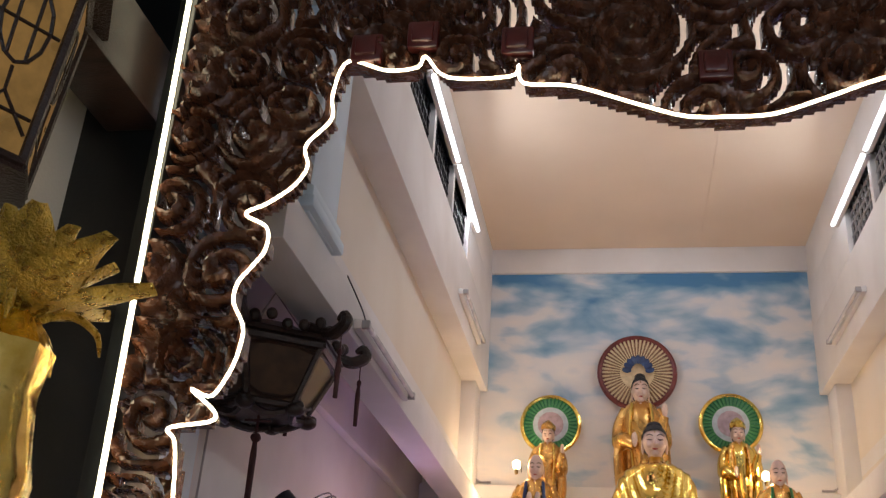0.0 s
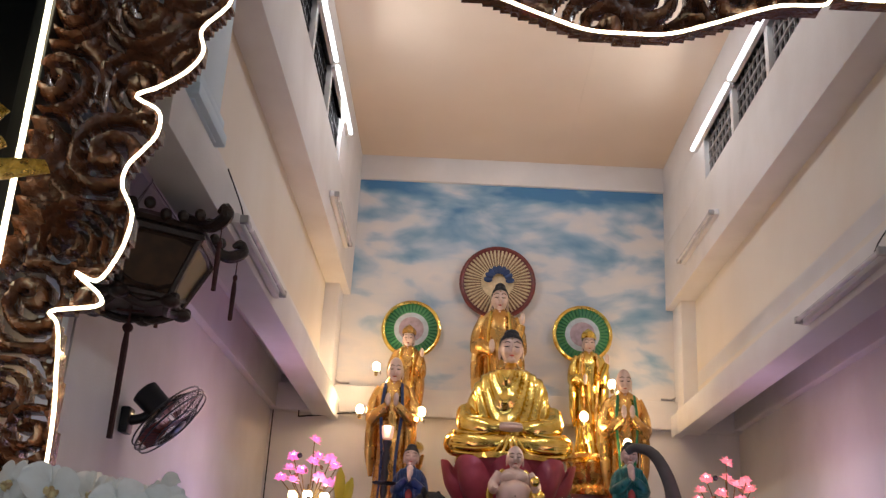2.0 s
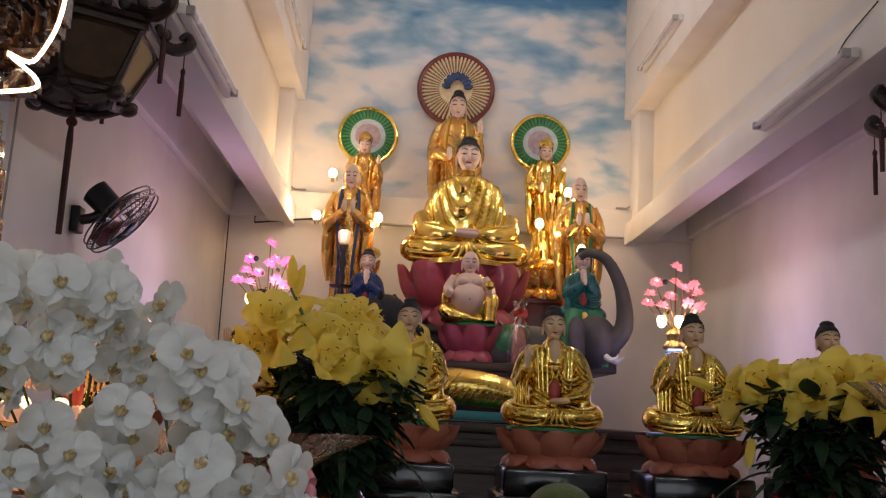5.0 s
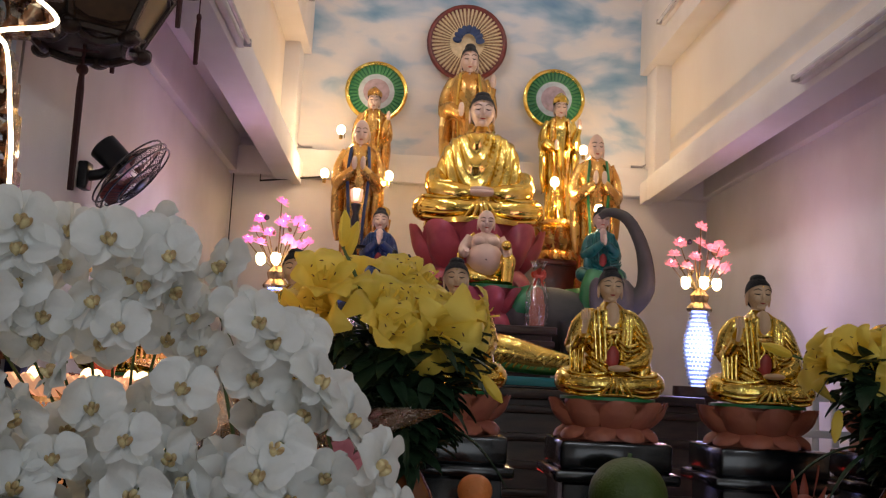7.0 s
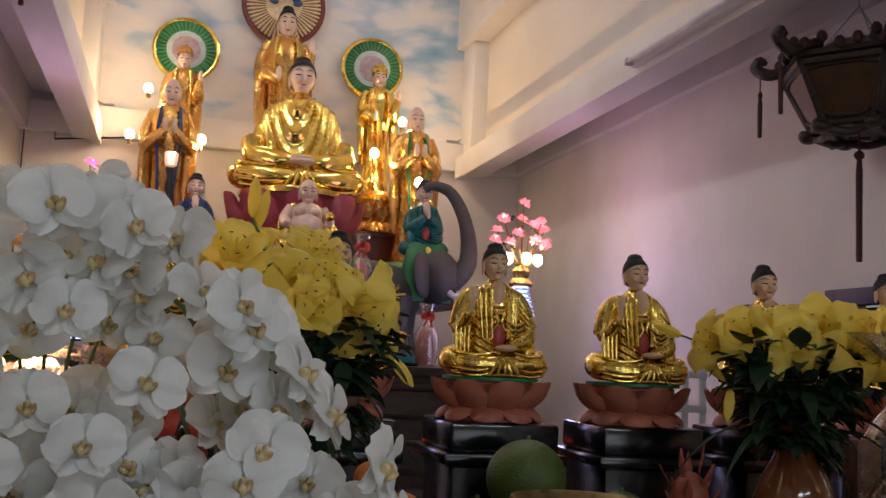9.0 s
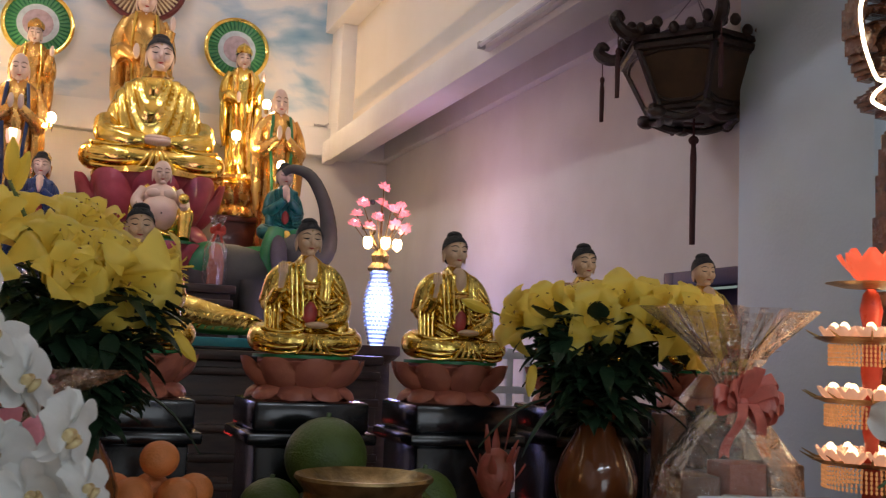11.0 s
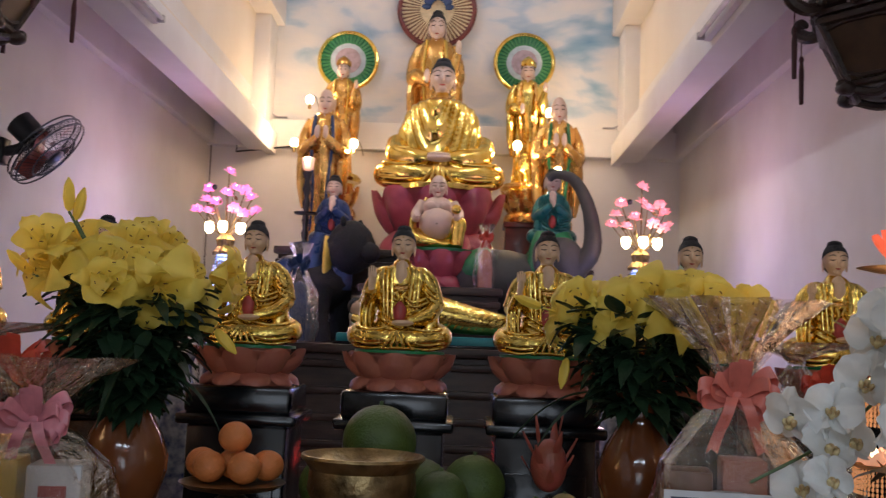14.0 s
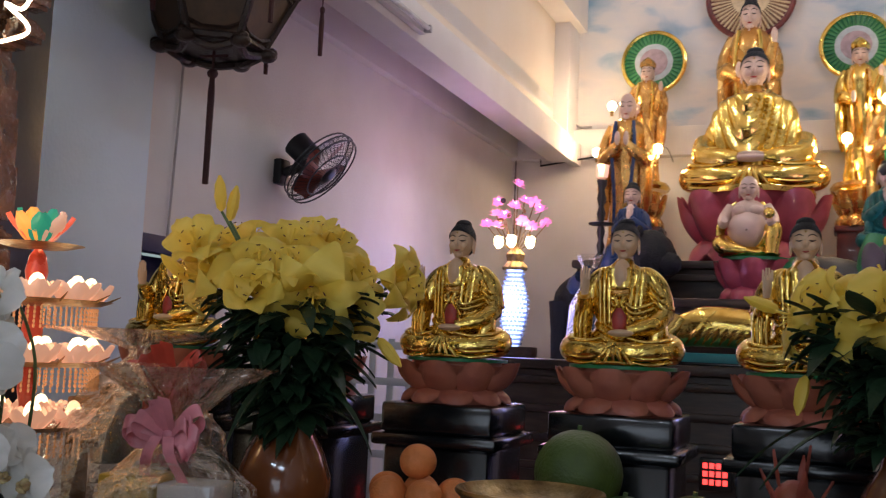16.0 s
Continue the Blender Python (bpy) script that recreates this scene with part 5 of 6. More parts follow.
# near the camera: amber lantern and a gilt lotus lamp by the black column
e = thing("amber_lantern", (-2.07, 2.10, 3.13), "dark framed lantern with amber glass panes", "lantern")
for i in range(6):
    a, b = math.pi / 3 * i, math.pi / 3 * (i + 1)
    p = [Vector((0.20 * math.cos(a), 0.20 * math.sin(a), -0.22)), Vector((0.20 * math.cos(b), 0.20 * math.sin(b), -0.22)), Vector((0.26 * math.cos(b), 0.26 * math.sin(b), 0.40)), Vector((0.26 * math.cos(a), 0.26 * math.sin(a), 0.40))]
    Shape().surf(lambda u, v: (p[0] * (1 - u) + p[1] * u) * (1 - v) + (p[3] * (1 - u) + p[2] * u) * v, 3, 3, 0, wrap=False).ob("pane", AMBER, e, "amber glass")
    f = Shape()
    at = lambda u, v: (p[0] * (1 - u) + p[1] * u) * (1 - v) + (p[3] * (1 - u) + p[2] * u) * v
    f.tube([p[0], p[3]], 0.016, 0, 6).tube([p[0], p[1]], 0.02, 0, 6).tube([p[3], p[2]], 0.02, 0, 6)
    f.tube([at(0.5 + 0.3 * math.cos(k * math.pi / 6), 0.62 + 0.2 * math.sin(k * math.pi / 6)) for k in range(13)], 0.007, 0, 5)
    f.tube([at(0.08, 0.62), at(0.92, 0.62)], 0.006, 0, 5).tube([at(0.38, 0.45), at(0.38, 0.8)], 0.006, 0, 5).tube([at(0.62, 0.45), at(0.62, 0.8)], 0.006, 0, 5)
    f.tube([at(0.5, 0.4), at(0.5, 0.28), at(0.1, 0.12)], 0.006, 0, 5).tube([at(0.5, 0.28), at(0.9, 0.12)], 0.006, 0, 5).tube([at(0.08, 0.2), at(0.92, 0.2)], 0.006, 0, 5)
    f.ob("fretwork", LANTERN, e)
Shape().lathe([(0.01, 0.5), (0.2, 0.46), (0.34, 0.40), (0.01, 0.38)], 0, 6).ob("roof", LANTERN, e)
Shape().lathe([(0.01, -0.22), (0.21, -0.225), (0.22, -0.25), (0.01, -0.26)], 0, 6).ob("floor_plate", LANTERN, e)
Shape().tube([(0, 0, 0.48), (0, 0, 1.4)], 0.006, 0, 6).ob("chain", GREYWIRE, e)

e = thing("gilt_lotus_lamp", (-1.80, 2.10, -0.16), "gilded lotus lamp on a tall gold pillar", "lamp")
Shape().lathe([(0.18, 0.16), (0.18, 0.24), (0.08, 0.34), (0.07, 1.6), (0.10, 1.9), (0.145, 2.25), (0.11, 2.45), (0.13, 2.56), (0.08, 2.64), (0.02, 2.66)], 0, 24, ripple=lambda a, z: 0.06 * math.sin(8 * a + 9 * z)).ob("pillar", GOLD, e)
BEADED = material("beaded_gold", (0.80, 0.55, 0.10), 0.28, 1.0, grain=0.2, scale=30, bump=1.0, bump_scale=130)
for ring, (n, tilt, ln, wd) in enumerate(((7, 56, 0.32, 0.17), (7, 32, 0.29, 0.17), (5, 10, 0.25, 0.14))):
    s = Shape()
    f = petal_fn(wd, ln, 0.05, 0.25, 0.03)
    s.surf(f, 8, 9, 0, wrap=False)
    s.surf(lambda u, v: f(u, v) + Vector((0, 0.006, 0)), 8, 9, 0, wrap=False)
    me = s.mesh("petal", BEADED)
    for i in range(n):
        o = new("petal", me)
        o.parent = e
        o.matrix_local = pose(0, 0, 2.64, 0, 0, 360 * (i + 0.5 * ring) / n + 12) @ pose(0, -0.035, 0, tilt, 0, 0)
for i in range(5):
    a = 2 * math.pi * i / 5 + 0.3
    Shape().tube([(0.05 * math.cos(a), 0.05 * math.sin(a), 2.62), (0.14 * math.cos(a), 0.14 * math.sin(a), 2.66), (0.22 * math.cos(a), 0.22 * math.sin(a), 2.62), (0.24 * math.cos(a), 0.24 * math.sin(a), 2.56)], [0.012, 0.012, 0.009, 0.003], 0, 8, steps=10).ob("drooping_sepal", BEADED, e)

# ---- flower lamps beside the altar ----
def flower_lamp(at, petal_mat, label):
    e = thing("flower_lamp", at, label, "lamp", "flower lamps")
    Shape().lathe([(0.20, 0), (0.20, 0.05), (0.12, 0.08), (0.10, 1.5), (0.17, 1.56), (0.17, 1.62), (0.01, 1.62)], 0, 24).ob("stand", DARKWOOD, e)
    vase_line = [(0.052, 1.62), (0.062, 1.68), (0.080, 1.76), (0.098, 1.86), (0.098, 1.94), (0.078, 2.03), (0.056, 2.10), (0.065, 2.15)]
    Shape().lathe([(r - 0.010, z) for r, z in vase_line] + [(0.01, 2.15)], 0, 24).ob("lit_vase", BLUELIGHT, e, "blue-white glowing vase")
    beads = Shape()
    for j in range(17):
        z = 1.64 + 0.03 * j
        rr = float(np.interp(z, [p[1] for p in vase_line], [p[0] for p in vase_line]))
        for i in range(20):
            a = 2 * math.pi * (i + 0.5 * (j % 2)) / 20
            beads.ball((rr * math.cos(a), rr * math.sin(a), z), (0.011, 0.011, 0.010), 0, 6, 4)
    tagged(beads.ob("bead_net", CRYSTAL, e, "clear glass beads"), kind="stuff")
    Shape().lathe([(0.075, 2.14), (0.08, 2.16), (0.05, 2.2), (0.06, 2.25), (0.02, 2.3)], 0, 16, ripple=lambda a, z: 0.15 * math.cos(8 * a)).ob("collar", BRASS, e)
    pet = Shape()
    f = petal_fn(0.030, 0.036, 0.010, 0.1, 0.006)
    for ring, (n, lean, grow) in enumerate(((7, 62, 1.0), (6, 36, 1.0), (4, 12, 0.95))):
        for i in range(n):
            q = pose(0, 0, 0.004 * ring, 0, 0, 360 * i / n + 21 * ring) @ pose(0, -0.006, 0, lean, 0, 0)
            pet.surf(lambda u, v: q @ (f(u, v) * grow), 4, 4, 0, wrap=False)
    pet.ball((0, 0, 0.020), (0.008, 0.008, 0.012), 1, 8, 6)
    me = pet.mesh("blossom", [petal_mat, SPARK])
    spots = [(0, 0, 2.73), (-0.14, 0.02, 2.61), (0.13, -0.02, 2.60), (-0.06, -0.08, 2.50), (0.07, -0.09, 2.46), (0.02, 0.10, 2.63), (-0.21, -0.02, 2.45), (0.20, 0.04, 2.46), (-0.12, -0.08, 2.43), (0.14, -0.1, 2.42), (0.02, -0.13, 2.56), (-0.17, 0.06, 2.53), (0.17, 0.02, 2.55)]
    st = Shape()
    for k, p in enumerate(spots):
        o = new("blossom", me)
        o.parent = e
        o.matrix_local = pose(*p, 30 * math.sin(2 * k), 30 * math.cos(k * 3), 40 * k) @ Matrix.Scale(1.15, 4)
        st.tube([(0, 0, 2.26), (p[0] * 0.5, p[1] * 0.5, (2.26 + p[2]) / 2 - 0.02), p], 0.004, 0, 5, steps=6)
    for k in range(7):
        a = 0.9 * k
        st.ball((0.12 * math.cos(a), 0.1 * math.sin(a), 2.36 + 0.03 * k), (0.03, 0.008, 0.015), 0, 8, 5, turn=(0, 30, math.degrees(a)))
    tagged(st.ob("branches", BRASS, e), kind="stuff")
    for x, y in ((-0.11, -0.04), (0.0, -0.10), (0.11, -0.03)):
        Shape().lathe([(0.012, 2.29), (0.03, 2.31), (0.034, 2.35), (0.026, 2.37), (0.01, 2.36)], 0, 12, at=(x, y, 0)).ob("bulb", BULB, e, "warm glowing cup")
    Shape().ball((-0.09, -0.04, 2.62), (0.02, 0.02, 0.02), 0, 10, 7).ob("dark_bud", FANBLACK, e)


flower_lamp((1.48, 7.18, 0.0), CORALLIGHT, "lamp of glowing coral pink blossoms over a blue-white lit vase")
flower_lamp((-1.46, 7.18, 0.0), PINKLIGHT, "lamp of glowing pink blossoms over a blue-white lit vase")

# ---- porcelain vases, white lattice racks, wrapped gifts on the altar ----
for s in (-1, 1):
    e = thing("porcelain_vase", (s * 0.91, 4.3, 0.0), "tall blue and white porcelain vase on a dark stand", "vase", "porcelain vases")
    Shape().box((-0.12, -0.12, 0), (0.12, 0.12, 0.9), 0, 0.01).ob("stand", DARKWOOD, e)
    Shape().lathe([(0.05, 0.9), (0.06, 0.93), (0.075, 1.05), (0.085, 1.2), (0.08, 1.32), (0.05, 1.4), (0.045, 1.45), (0.065, 1.5), (0.05, 1.5)], 0, 24).ob("vase_body", PORCELAIN, e)
    e = thing("lattice_rack", (s * 1.42, 4.9, 0.0), "white plastic lattice rack by the aisle wall", "rack", "lattice racks")
    for i in range(5):
        Shape().box((-0.20 + 0.095 * i, -0.012, 0.0), (-0.165 + 0.095 * i, 0.012, 1.62), 0, 0.004).ob("upright", LATTICE, e)
    for j in range(9):
        Shape().box((-0.20, -0.02, 0.25 + 0.165 * j), (0.215, -0.012, 0.285 + 0.165 * j), 0, 0.003).ob("slat", LATTICE, e)


def wrapped_cone(at, h, label, bow, inside=TERRA):
    e = thing("wrapped_gift", at, label, "gift")
    Shape().lathe([(0.16 * h, 0), (0.20 * h, 0.15 * h), (0.17 * h, 0.5 * h), (0.05 * h, 0.74 * h), (0.04 * h, 0.78 * h), (0.12 * h, 0.98 * h)], 0, 24, ripple=lambda a, z: 0.10 * math.sin(7 * a + 6 * z)).ob("wrap", FILM, e, "clear crinkled cellophane")
    Shape().lathe([(0.13 * h, 0.01), (0.14 * h, 0.3 * h), (0.08 * h, 0.55 * h), (0.01, 0.6 * h)], 0, 14, ripple=lambda a, z: 0.2 * math.sin(5 * a)).ob("goods", inside, e)
    ribbon(e, (0, -0.05 * h, 0.76 * h), 0.11 * h, bow)


def ribbon(e, c, r, mat):
    """A many-looped ribbon bow."""
    rnd = random.Random(3)
    x, y, z = c
    for k in range(12):
        a = rnd.uniform(-0.5, math.pi + 0.5)
        d = Vector((math.cos(a), -rnd.uniform(0.1, 0.7), math.sin(a) * 0.8 - 0.1)).normalized() * r * rnd.uniform(0.8, 1.15)
        n = d.cross(Vector((0, -1, 0.2))).normalized() * r * 0.17
        loop = Shape()
        up = Vector((0, -0.3, 0.5)).normalized() * r * 0.42
        loop.surf(lambda u, v: Vector(c) + d * math.sin(math.pi * v) ** 0.8 + up * math.sin(2 * math.pi * v) * 0.6 + n * (2 * u - 1), 3, 14, 0, wrap=False)
        loop.ob("bow_loop", mat, e)
    for q in (-1, 1):
        tail = Shape()
        tail.surf(lambda u, v: (x + q * r * (0.15 + 0.5 * v) + (u - 0.5) * r * 0.3, y - 0.03 - 0.18 * r * math.sin(6 * v), z - r * 1.35 * v - (0.12 * r if abs(u - 0.5) > 0.3 else 0) * v), 2, 8, 0, wrap=False)
        tail.ob("bow_tail", mat, e)
    Shape().ball(c, (r * 0.2, r * 0.2, r * 0.2), 0, 10, 7).ob("knot", mat, e)


wrapped_cone((0.72, 6.85, 1.55), 0.42, "cellophane wrapped cone gift on the altar table", REDBOW)
wrapped_cone((-0.86, 6.85, 1.55), 0.68, "cellophane wrapped cone gift by the lion statue", BLUECLOTH, BLUECLOTH)

wrapped_cone((0.40, 7.60, 1.99), 0.50, "cellophane wrapped gift with a red bow beside the laughing statue", REDBOW)
for x in (-0.94, 0.76):
    e = thing("statue_stand", (x, 9.0, 2.30), "dark wooden stand under a gilded lotus", "stand")
    Shape().box((-0.17, -0.14, 0), (0.17, 0.14, 0.34), 0, 0.01).ob("block", REDWOOD, e)
    Shape().box((-0.19, -0.16, 0.31), (0.19, 0.16, 0.36), 0, 0.012).ob("cap", REDWOOD, e)
    lotus("lotus_pedestal", (x, 9.0, 2.66), 0.215, 0.28, GOLDRED, "red-gold lotus pedestal lit by warm bulbs", 9, GOLD)

# ---- offering table and what stands on it ----
TOP = 1.10
e = thing("offering_table", (0, 2.3, 0), "long reddish wooden offering table", "table")
Shape().box((-1.52, -0.72, TOP - 0.05), (1.58, 0.86, TOP), 0, 0.012).ob("tabletop", TABLEWOOD, e)
Shape().box((-1.46, -0.68, TOP - 0.20), (1.52, -0.64, TOP - 0.05), 0, 0.008).ob("apron", TABLEWOOD, e)
for x in (-1.41, 1.47):
    for y in (-0.62, 0.78):
        Shape().box((x - 0.05, y - 0.05, 0), (x + 0.05, y + 0.05, TOP - 0.05), 0, 0.01).ob("leg", TABLEWOOD, e)


def lily_mesh(opening, curl, wave):
    """A six-petalled lily: opening is the reach of the petals, curl how far the tips bend back."""
    s = Shape()
    for i in range(6):
        w = 0.048 if i % 2 else 0.034
        q = pose(0, 0, 0, 0, 0, 60 * i + 7 * math.sin(3 * i + wave))
        ph = i * 1.7 + wave
        long = 1 + 0.10 * math.sin(2.3 * i + wave)

        def fn(u, v):
            x = 2 * u - 1
            wid = w * (math.sin(math.pi * (0.07 + 0.91 * v ** 0.85)) ** 0.75)
            r = (0.008 + opening * v ** 1.25) * long
            z = 0.105 * math.sin(min(1.0, v * 1.05) * 1.55) * (1.25 - 2.2 * opening) - curl * v ** 3.5
            ruff = 0.007 * math.sin(11 * v + ph) * abs(x) ** 1.5 * v
            return q @ Vector((r, x * wid, z + 0.012 * (x * x - 0.4) * (1 - v) + ruff - 0.004 * (1 - abs(x)) * v + 0.004 * math.cos(3 * x)))

        s.surf(fn, 8, 12, 0, wrap=False)
    for i in range(6):
        a = math.pi / 3 * i + 0.4
        s.tube([(0, 0, 0.02), (0.015 * math.cos(a), 0.015 * math.sin(a), 0.08), (0.030 * math.cos(a), 0.030 * math.sin(a), 0.098)], 0.0010, 0, 4, steps=5)
        s.ball((0.031 * math.cos(a), 0.031 * math.sin(a), 0.100), (0.006, 0.0016, 0.0016), 2, 6, 5, turn=(0, 0, math.degrees(a) + 90))
    s.tube([(0, 0, 0.02), (0.004, 0, 0.115)], [0.002, 0.003], 0, 5)
    return s.mesh("lily", [LILY, STEM, STAMEN])


LILY_MES = [lily_mesh(0.108, 0.075, 0.3), lily_mesh(0.096, 0.055, 1.9), lily_mesh(0.078, 0.020, 3.1)]
BUD = Shape().lathe([(0.003, 0), (0.012, 0.01), (0.017, 0.04), (0.014, 0.075), (0.003, 0.10)], 0, 10, ripple=lambda a, z: 0.12 * math.cos(3 * a)).mesh("bud", LILY)


def aim(d, spin):
    return Vector(d).to_track_quat("Z", "Y").to_matrix().to_4x4() @ pose(0, 0, 0, 0, 0, spin)


def bouquet(at, label, seed, flowers, r, heading, droops):
    """Yellow lilies in a brown glazed vase; at is the vase's foot, flowers are (across, deep, up, lean, size)
    in a plan turned by heading degrees."""
    rnd = random.Random(seed)
    e = thing("lily_bouquet", at, label, "flowers", "lily bouquets")
    Shape().lathe([(0.055, 0), (0.062, 0.01), (0.085, 0.06), (0.108, 0.13), (0.110, 0.17), (0.09, 0.23), (0.058, 0.285), (0.05, 0.32), (0.052, 0.35), (0.066, 0.375), (0.055, 0.37), (0.03, 0.3)], 0, 36).ob("vase", VASE, e, "glossy brown glazed round vase")
    stems, leaves = Shape(), Shape()
    c, s = math.cos(radians(heading)), math.sin(radians(heading))

    def plan(x, y, z):
        return Vector((c * x - s * y, s * x + c * y, z))

    def leaf(base, out, ln, wd, sag):
        side = out.cross(Vector((0, 0, 1))).normalized()
        leaves.surf(lambda u, v: base + out * ln * v + side * (2 * u - 1) * wd * math.sin(math.pi * (0.04 + 0.94 * v ** 0.8)) + Vector((0, 0, -sag * v * v - 0.006 * (1 - abs(2 * u - 1)))), 2, 7, 0, wrap=False)

    for k, (x, y, z, lean, size) in enumerate(flowers):
        p = plan(x, y, z)
        d = plan(1.9 * x + rnd.uniform(-0.25, 0.25) + lean[0], -0.55 + 1.5 * y + rnd.uniform(-0.2, 0.2), lean[1] + rnd.uniform(-0.15, 0.15)).normalized()
        o = new("lily", LILY_MES[(k * 2 + seed) % 3 if size < 1.05 else 0])
        o.parent = e
        o.matrix_local = Matrix.Translation(p - d * 0.07) @ aim(d, rnd.uniform(0, 60)) @ Matrix.Scale(size * 0.96, 4)
        foot = p - d * 0.08
        stems.tube([(0, 0, 0.33), (foot.x * 0.45, foot.y * 0.45, 0.33 + (foot.z - 0.33) * 0.62), tuple(foot)], 0.004, 0, 5, steps=8)
        for j in range(3):
            a = rnd.uniform(0, 6.28)
            leaf(foot * 0.92 + Vector((0, 0, 0.02 - 0.03 * j)), Vector((math.cos(a), math.sin(a), rnd.uniform(-0.3, 0.4))).normalized(), rnd.uniform(0.06, 0.10), rnd.uniform(0.016, 0.024), 0.03)
    for x, y, z, dx, dz in droops:
        o = new("bud", BUD)
        o.parent = e
        tip = plan(x, y, z)
        o.matrix_local = Matrix.Translation(tip) @ aim(plan(dx, -0.2, dz), 0) @ Matrix.Scale(0.85, 4)
        stems.tube([(0, 0, 0.33), tuple(tip * 0.6 + Vector((0, 0, 0.18))), tuple(tip)], 0.0035, 0, 5, steps=6)
    for k in range(430):
        a, z = rnd.uniform(0, 6.28), rnd.uniform(0.31, 0.60)
        rad = r * 0.86 * math.sqrt(rnd.uniform(0.02, 1.0)) * (0.30 + 0.75 * min(1, (z - 0.29) / 0.22))
        base = Vector((rad * math.cos(a) * 0.85, rad * math.sin(a) * 0.70, z))
        out = Vector((math.cos(a + rnd.uniform(-0.7, 0.7)), math.sin(a + rnd.uniform(-0.7, 0.7)), rnd.uniform(-0.6, 0.9))).normalized()
        leaf(base, out, rnd.uniform(0.06, 0.10), rnd.uniform(0.018, 0.030), rnd.uniform(0.01, 0.05))
    for k in range(5):
        a = rnd.uniform(0, 6.28)
        leaf(Vector((0.6 * r * math.cos(a), 0.5 * r * math.sin(a), rnd.uniform(0.36, 0.46))), Vector((math.cos(a), math.sin(a), -0.1)).normalized(), rnd.uniform(0.14, 0.20), 0.010, 0.11)
    tagged(stems.ob("stalks", STEM, e), kind="stuff")
    tagged(leaves.ob("foliage", LEAF, e), "dense dark green lily leaves", kind="stuff")


UP, OUT, LOW = (0, 0.9), (0, 0.35), (0, -0.25)
bouquet((-0.60, 2.74, TOP), "yellow lilies and dark leaves in a brown glazed vase", 4,
        [(0.04, -0.13, 0.585, LOW, 1.12), (-0.085, -0.09, 0.66, OUT, 1.0), (-0.235, -0.04, 0.705, OUT, 0.95), (-0.15, 0.03, 0.735, UP, 0.9), (-0.015, -0.02, 0.725, UP, 0.95),
         (0.035, 0.06, 0.755, UP, 0.9), (0.10, 0.04, 0.735, (0.5, 0.7), 0.9), (-0.245, -0.02, 0.63, (-0.4, 0.1), 0.9), (0.135, -0.08, 0.56, (0.3, 0.1), 0.95), (0.27, 0.03, 0.65, (0.3, 0.2), 0.95),
         (0.30, 0.06, 0.62, (0.5, -0.3), 0.8), (-0.05, 0.12, 0.70, UP, 0.9), (-0.17, 0.13, 0.67, UP, 0.9), (0.06, -0.04, 0.66, OUT, 0.95), (-0.10, -0.13, 0.60, OUT, 0.9), (-0.02, -0.10, 0.67, UP, 0.9), (-0.20, 0.06, 0.70, UP, 0.9), (0.16, 0.02, 0.64, (0.4, 0.4), 0.9)], 0.215, 30,
        [(-0.18, -0.02, 0.78, -0.1, 1.0), (-0.16, -0.01, 0.76, 0.15, 1.0), (0.20, -0.06, 0.50, 0.6, -0.7), (-0.25, 0.02, 0.62, -0.6, 0.5)])
bouquet((0.735, 2.88, TOP), "broad spray of yellow lilies in a brown glazed vase", 9,
        [(-0.23, -0.06, 0.585, (-0.3, 0.3), 0.95), (-0.14, -0.10, 0.615, OUT, 0.95), (-0.045, -0.02, 0.66, UP, 0.95), (0.045, -0.08, 0.635, OUT, 0.95), (0.11, 0.02, 0.665, UP, 0.95),
         (0.195, -0.03, 0.635, UP, 0.95), (0.25, -0.09, 0.585, (0.3, 0.1), 0.95), (0.30, 0.0, 0.60, (0.5, 0.3), 0.95), (-0.09, -0.12, 0.57, OUT, 0.85), (0.15, -0.12, 0.59, OUT, 0.9),
         (-0.10, 0.08, 0.64, UP, 0.9), (0.02, 0.10, 0.66, UP, 0.9), (0.17, 0.10, 0.645, UP, 0.9), (0.27, -0.10, 0.51, (0.2, -0.6), 0.85), (-0.20, 0.05, 0.60, (-0.4, 0.5), 0.9), (-0.01, -0.13, 0.60, OUT, 0.9), (0.22, -0.11, 0.62, OUT, 0.9), (-0.16, -0.03, 0.63, UP, 0.95), (0.07, -0.02, 0.66, UP, 0.95)], 0.235, -30,
        [(-0.17, -0.10, 0.46, -0.1, -1.0), (-0.30, 0.0, 0.60, -0.8, 0.3)])


# ---- orchids ----
def orchid_mesh():
    s = Shape()

    def petal(angle, ln, wd, cup, forward):
        q = pose(0, 0, 0, 0, angle, 0)

        def fn(u, v):
            x = 2 * u - 1
            wid = wd * math.sin(math.pi * (0.06 + 0.86 * v ** 0.75)) ** 0.62
            return q @ Vector((x * wid, forward - cup * (v - v * v * 1.3) * 0.5 - 0.006 * x * x + 0.003 * math.sin(5 * x + angle), 0.004 + ln * v))

        s.surf(fn, 8, 7, 0, wrap=False)

    for a in (78, -78):
        petal(a, 0.053, 0.040, 0.03, -0.006)
    for a in (0, 138, -138):
        petal(a, 0.048, 0.024, 0.02, 0.004)
    s.ball((0, -0.012, -0.004), (0.006, 0.010, 0.007), 1, 8, 6)
    for q in (-1, 1):
        s.ball((q * 0.008, -0.014, -0.010), (0.005, 0.008, 0.009), 1, 8, 6, turn=(20, q * 25, 0))
    s.ball((0, -0.020, -0.016), (0.006, 0.012, 0.005), 1, 8, 6, turn=(-30, 0, 0))
    return s.mesh("orchid_flower", [ORCHID, ORCHIDLIP])


ORCHID_ME = orchid_mesh()


